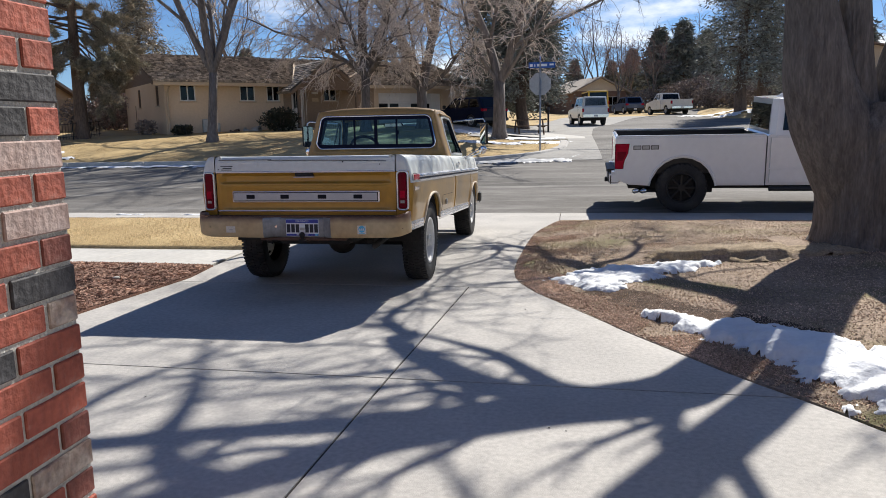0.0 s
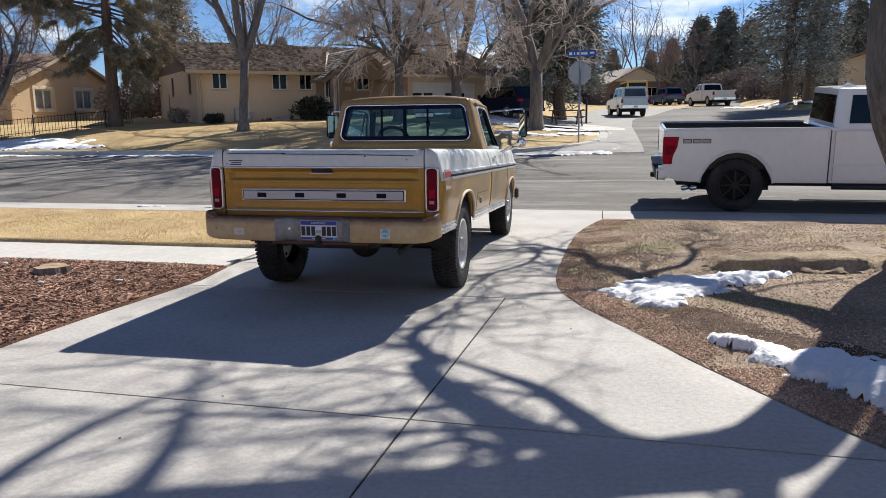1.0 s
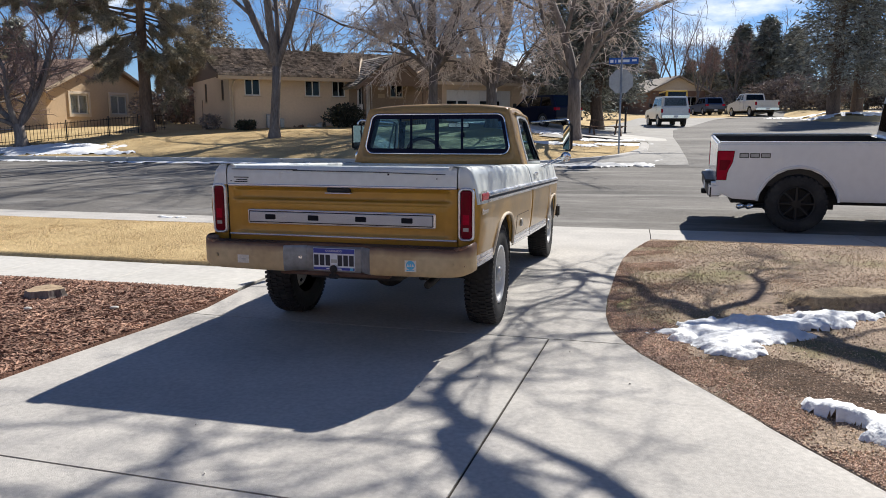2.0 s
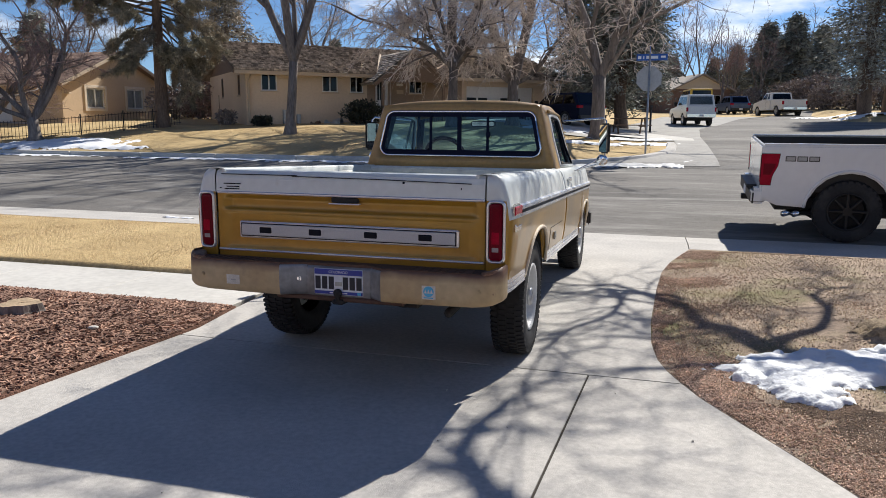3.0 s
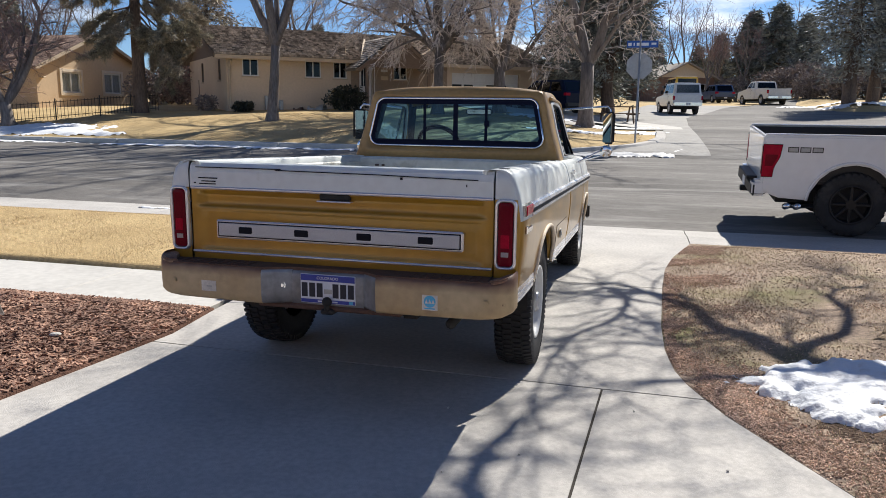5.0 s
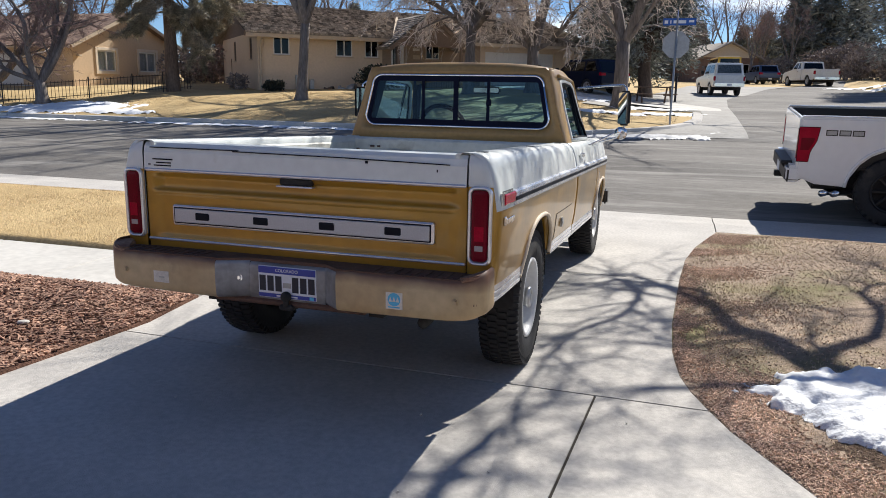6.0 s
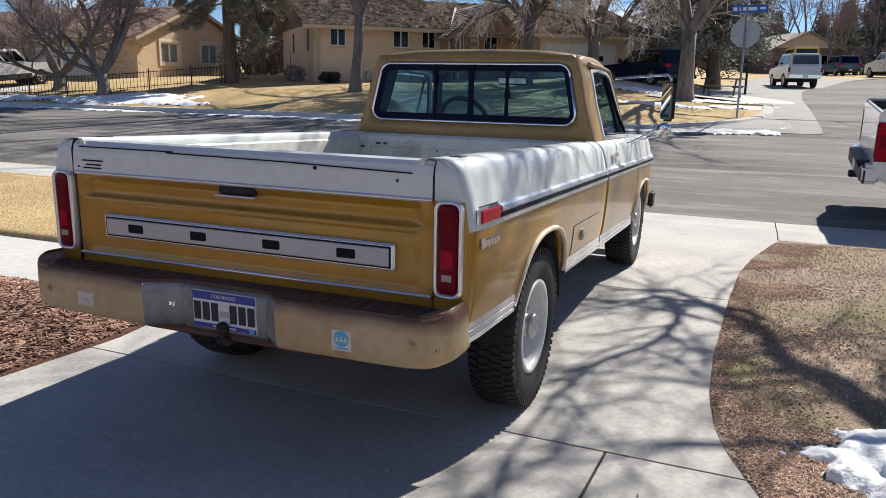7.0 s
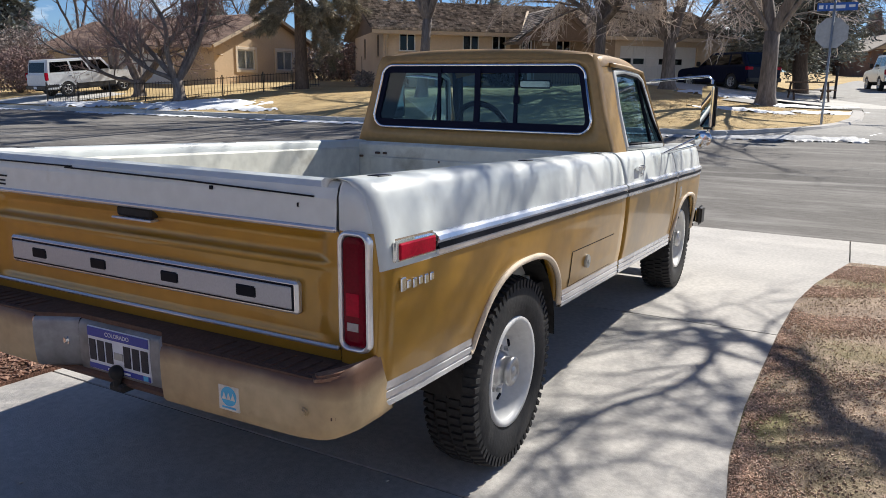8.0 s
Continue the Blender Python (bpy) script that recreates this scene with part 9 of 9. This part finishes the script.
snow("small snow remnant in the lawn strip's gutter", [(-8.6, 13.55, 0.35, 0.07, 0), (-7.2, 13.5, 0.3, 0.06, 0)], 0.03, 0.03, lambda x, y: -0.09, 3.3)

# cut stump in the mulch
stump = thing("tree_stump", pose(-5.53, 7.16, yard_l(-5.53, 7.16) - 0.02), "low sawn-off stump in the mulch bed", "stump")
bm = bmesh.new()
rows = [[((r * (1 + 0.12 * math.sin(3 * a + 1) + 0.08 * math.sin(7 * a))) * math.cos(a), (r * (1 + 0.12 * math.sin(3 * a + 1) + 0.08 * math.sin(7 * a))) * math.sin(a), z) for a in [2 * math.pi * k / 28 for k in range(28)]] for r, z in ((0.20, -0.02), (0.165, 0.03), (0.15, 0.085))]
grid(bm, rows, closed=True)
part("bark_side", bm, M_BARK, stump)
bm = bmesh.new()
grid(bm, [[(x * k, y * k, 0.085 + 0.006 * wob(x * 9, y * 9) * (k < 1)) for x, y, z in rows[-1]] for k in (1.0, 0.75, 0.5, 0.25, 0.04)], closed=True)
part("cut_face", bm, M_STUMP, stump)
for k, (x, y) in enumerate(((-5.2, 6.6), (-4.55, 6.85), (-6.3, 7.4))):
    r = thing("stone", pose(x, y, yard_l(x, y), 0, 0, 40 * k), "small pale stone lying on the mulch", "stone", "stones")
    bm = bmesh.new()
    bmesh.ops.create_icosphere(bm, subdivisions=2, radius=0.030)
    for v in bm.verts:
        v.co = Vector((v.co.x * 1.3, v.co.y * 0.9, v.co.z * 0.55 + 0.015)) * (1 + 0.25 * noise.noise(v.co * 14 + Vector((k, 0, 0))))
    part("stone_body", bm, M_WALK, r)


def scatter(name, label, category, n, pick, make, material, seed):
    rng = random.Random(seed)
    V, F = [], []
    for _ in range(n):
        p = pick(rng)
        if p:
            make(V, F, p, rng)
    ob = mesh_ob(name, V, F, material)
    return tagged(ob, label, category, kind="stuff")


def blade(h0, h1, w):
    def make(V, F, p, rng):
        a, t = rng.uniform(0, 6.283), rng.uniform(0.6, 1.55)
        h = rng.uniform(h0, h1)
        dx, dy = math.cos(a), math.sin(a)
        b = len(V)
        V.extend(((p[0] - dy * w, p[1] + dx * w, p[2] - 0.004), (p[0] + dy * w, p[1] - dx * w, p[2] - 0.004), (p[0] + dx * h * math.sin(t), p[1] + dy * h * math.sin(t), p[2] + h * math.cos(t) * 0.8 + 0.004)))
        F.append((b, b + 1, b + 2))
    return make


def chip(l0, l1, w):
    def make(V, F, p, rng):
        a, tz, k = rng.uniform(0, 6.283), rng.uniform(-0.5, 0.5), rng.uniform(l0, l1)
        dx, dy, ww = math.cos(a), math.sin(a), w * rng.uniform(0.5, 1.3)
        roll_ = rng.uniform(-0.6, 0.6)
        b = len(V)
        z = p[2] + 0.006 + abs(tz) * k * 0.5
        for u, v in ((-1, -1), (1, -0.8), (1.05, 0.8), (-0.9, 1)):
            V.append((p[0] + dx * u * k - dy * v * ww, p[1] + dy * u * k + dx * v * ww, z + u * tz * k * 0.5 + v * roll_ * ww))
        for q in range(4):
            x, y, zz = V[b + q]
            V.append((x, y, zz - 0.006))
        F.extend(((b, b + 1, b + 2, b + 3), (b, b + 4, b + 5, b + 1), (b + 1, b + 5, b + 6, b + 2), (b + 2, b + 6, b + 7, b + 3), (b + 3, b + 7, b + 4, b)))
    return make


def pick_r(rng):
    y = rng.uniform(3.2, 12.66)
    e = lerp_list(EDGE_R, y)
    x = e + 0.03 + (rng.random() ** 1.7) * 7.5
    if noise.noise((x * 0.9, y * 0.9, 3.0)) + 0.35 * rng.random() < -0.12 or x - e < 0.25 * rng.random():
        return None
    return (x, y, yard_r(x, y))


def pick_strip(rng):
    y = rng.uniform(9.16, 12.66)
    x = lerp_list(EDGE_L, y) - 0.02 - rng.random() ** 1.3 * 10
    return (x, y, strip_l(x, y))


def pick_mulch(rng):
    y = 8.0 - 6.4 * rng.random() ** 1.5
    x = lerp_list(EDGE_L, y) - 0.03 - rng.random() ** 1.2 * 5.0
    return (x, y, yard_l(x, y))


def pick_edge(rng):
    y = rng.uniform(3.0, 12.5)
    e = lerp_list(EDGE_R, y)
    x = e - 0.005 + abs(rng.gauss(0, 0.30))
    if noise.noise((x * 1.7, y * 1.7, 8.0)) + 0.4 * rng.random() < 0.05 + 0.5 * (x - e):
        return None
    return (x, y, yard_r(x, y))


def pick_bare(rng):
    y = rng.uniform(3.2, 9.5)
    e = lerp_list(EDGE_R, y)
    x = e + 0.2 + rng.random() ** 1.3 * 4.5
    if noise.noise((x * 0.9, y * 0.9, 3.0)) > 0.06 * rng.gauss(0, 1) - 0.06:
        return None
    return (x, y, yard_r(x, y))


def pick_loose(rng):
    y = rng.uniform(3.0, 12.5)
    e = lerp_list(EDGE_R, y)
    x = e + 0.1 + rng.random() * 4
    return (x, y, yard_r(x, y))


scatter("grass", "short dry patchy grass on the yard", "grass", 170000, pick_r, blade(0.010, 0.032, 0.0022), M_GRASS_R, 81)
scatter("grass", "dense short straw-coloured winter grass", "grass", 90000, pick_strip, blade(0.012, 0.03, 0.0028), M_GRASS, 82)
scatter("mulch", "red-brown shredded wood mulch", "mulch", 44000, pick_mulch, chip(0.010, 0.030, 0.0055), M_CHIP, 83)
scatter("leaf_litter", "brown leaf litter and wood chips along the driveway edge", "leaf litter", 70000, pick_edge, chip(0.002, 0.0085, 0.0015), M_LITTER, 84)
scatter("leaf_litter", "brown leaf litter over bare patches of the lawn", "leaf litter", 45000, pick_bare, chip(0.002, 0.007, 0.0015), M_LEAF, 87)
scatter("leaf_litter", "scattered dead leaves on the lawn", "leaf litter", 14000, pick_loose, chip(0.003, 0.009, 0.0020), M_LEAF, 85)
scatter("crumbs", "a few tiny pale crumbs on the concrete", "debris", 14, lambda rng: (lambda x, y: (x, y, lie(y) + 0.001))(rng.uniform(-3.8, 1.0), rng.uniform(3.5, 7.5)), chip(0.003, 0.007, 0.003), M_WALK, 86)

# far lawn tufts, seen only as texture
def pick_far(rng):
    x, y = rng.uniform(-26, -0.8), rng.uniform(25.3, 33.5)
    return (x, y, land(x, y))


scatter("grass", "straw-coloured winter lawn across the street", "grass", 70000, pick_far, blade(0.03, 0.06, 0.006), M_GRASS, 87)

# ---- house front beside and behind the camera ----
garage_wall = tagged(new("wall_garage"), "red and black face-brick pier at the garage opening", "wall", kind="structure")
PIER_X, PIER_Y = -1.080, 1.468
part("mortar_core", boxed(-1.52, PIER_X - 0.001, -3.0, PIER_Y - 0.004, -0.2, 3.0), M_MORTAR, garage_wall)
rng = random.Random(5)
COURSE, TOP_COURSE = 0.0677, 26
brick_sets = {}
for kind, m in (("red", M_BRICK), ("dark", M_BRICK_DK), ("pale", M_BRICK_PALE), ("lime", M_BRICK_LIME), ("brown", M_BRICK_BROWN)):
    for half_b in (0, 1):
        L = 0.0925 if half_b else 0.193
        bm = box(bmesh.new(), -0.05, 0.004, -L, 0.0, 0.0, 0.0577, 0.003)
        me = bpy.data.meshes.new("brick")
        bm.to_mesh(me)
        bm.free()
        me.materials.append(m)
        brick_sets[kind, half_b] = me

# the courses in sight, from the edge inwards
BRICK_KEY = {"r": "red", "d": "dark", "p": "pale", "l": "lime", "b": "brown"}
SEEN = "rr rr dr rdr lr rrr lr brr dr prr rd rrr rr brr pd brr rr rrr dr".split()
COURSES = {TOP_COURSE - k: row for k, row in enumerate(SEEN)}
for r in range(44):
    z = -0.03 + COURSE * r
    y = PIER_Y
    first = True
    while y > 0.35:
        half_b = 1 if first and r % 2 else 0
        k = rng.random()
        kind = "dark" if k < 0.15 else ("lime" if k < 0.20 else ("brown" if k < 0.3 else "red"))
        row, at_k = COURSES.get(r, ""), round((PIER_Y - y) / 0.2)
        if at_k < len(row):
            kind = BRICK_KEY[row[at_k]]
        ob = new("brick", brick_sets[kind, half_b])
        ob.parent = garage_wall
        ob.location = (PIER_X + rng.uniform(-0.002, 0.002), y, z)

        y -= (0.0925 if half_b else 0.193) + 0.0105
        first = False
part("pier_face", boxed(-1.53, -1.085, PIER_Y - 0.0035, PIER_Y - 0.001, -0.2, 2.6), M_BRICK, garage_wall)
# unseen garage shell, assumed: the ceiling blocks sky light, pale walls bounce it forward
tagged(part("wall_back", boxed(-1.52, 4.9, -3.2, -3.0, -0.2, 2.6), M_WALL_PLAIN, None), "unseen pale back wall of an assumed garage, added to bounce light", "wall", kind="structure")
tagged(part("wall_right", boxed(4.7, 4.9, -3.0, 1.2, -0.2, 2.6), M_WALL_PLAIN, None), "unseen pale side wall of an assumed garage, added to bounce light", "wall", kind="structure")
tagged(part("ceiling", boxed(-1.53, 14.0, -3.2, 1.46, 2.604, 2.75), M_WALL_PLAIN, None), "unseen flat slab over the camera, added to block sky light", "ceiling", kind="structure")
tagged(part("wall_front", boxed(4.9, 14.0, 1.0, 1.2, -0.2, 2.6), M_WALL_BRICK, None), "unseen plain house front added to close the place", "wall", kind="structure")
# unseen wall, set back so the cab's rear window mirrors sky
tagged(part("wall_side", boxed(-12, -1.53, -3.2, -3.04, -0.2, 2.6), M_WALL_BRICK, None), "unseen plain wall, set back to leave sky open behind the camera", "wall", kind="structure")
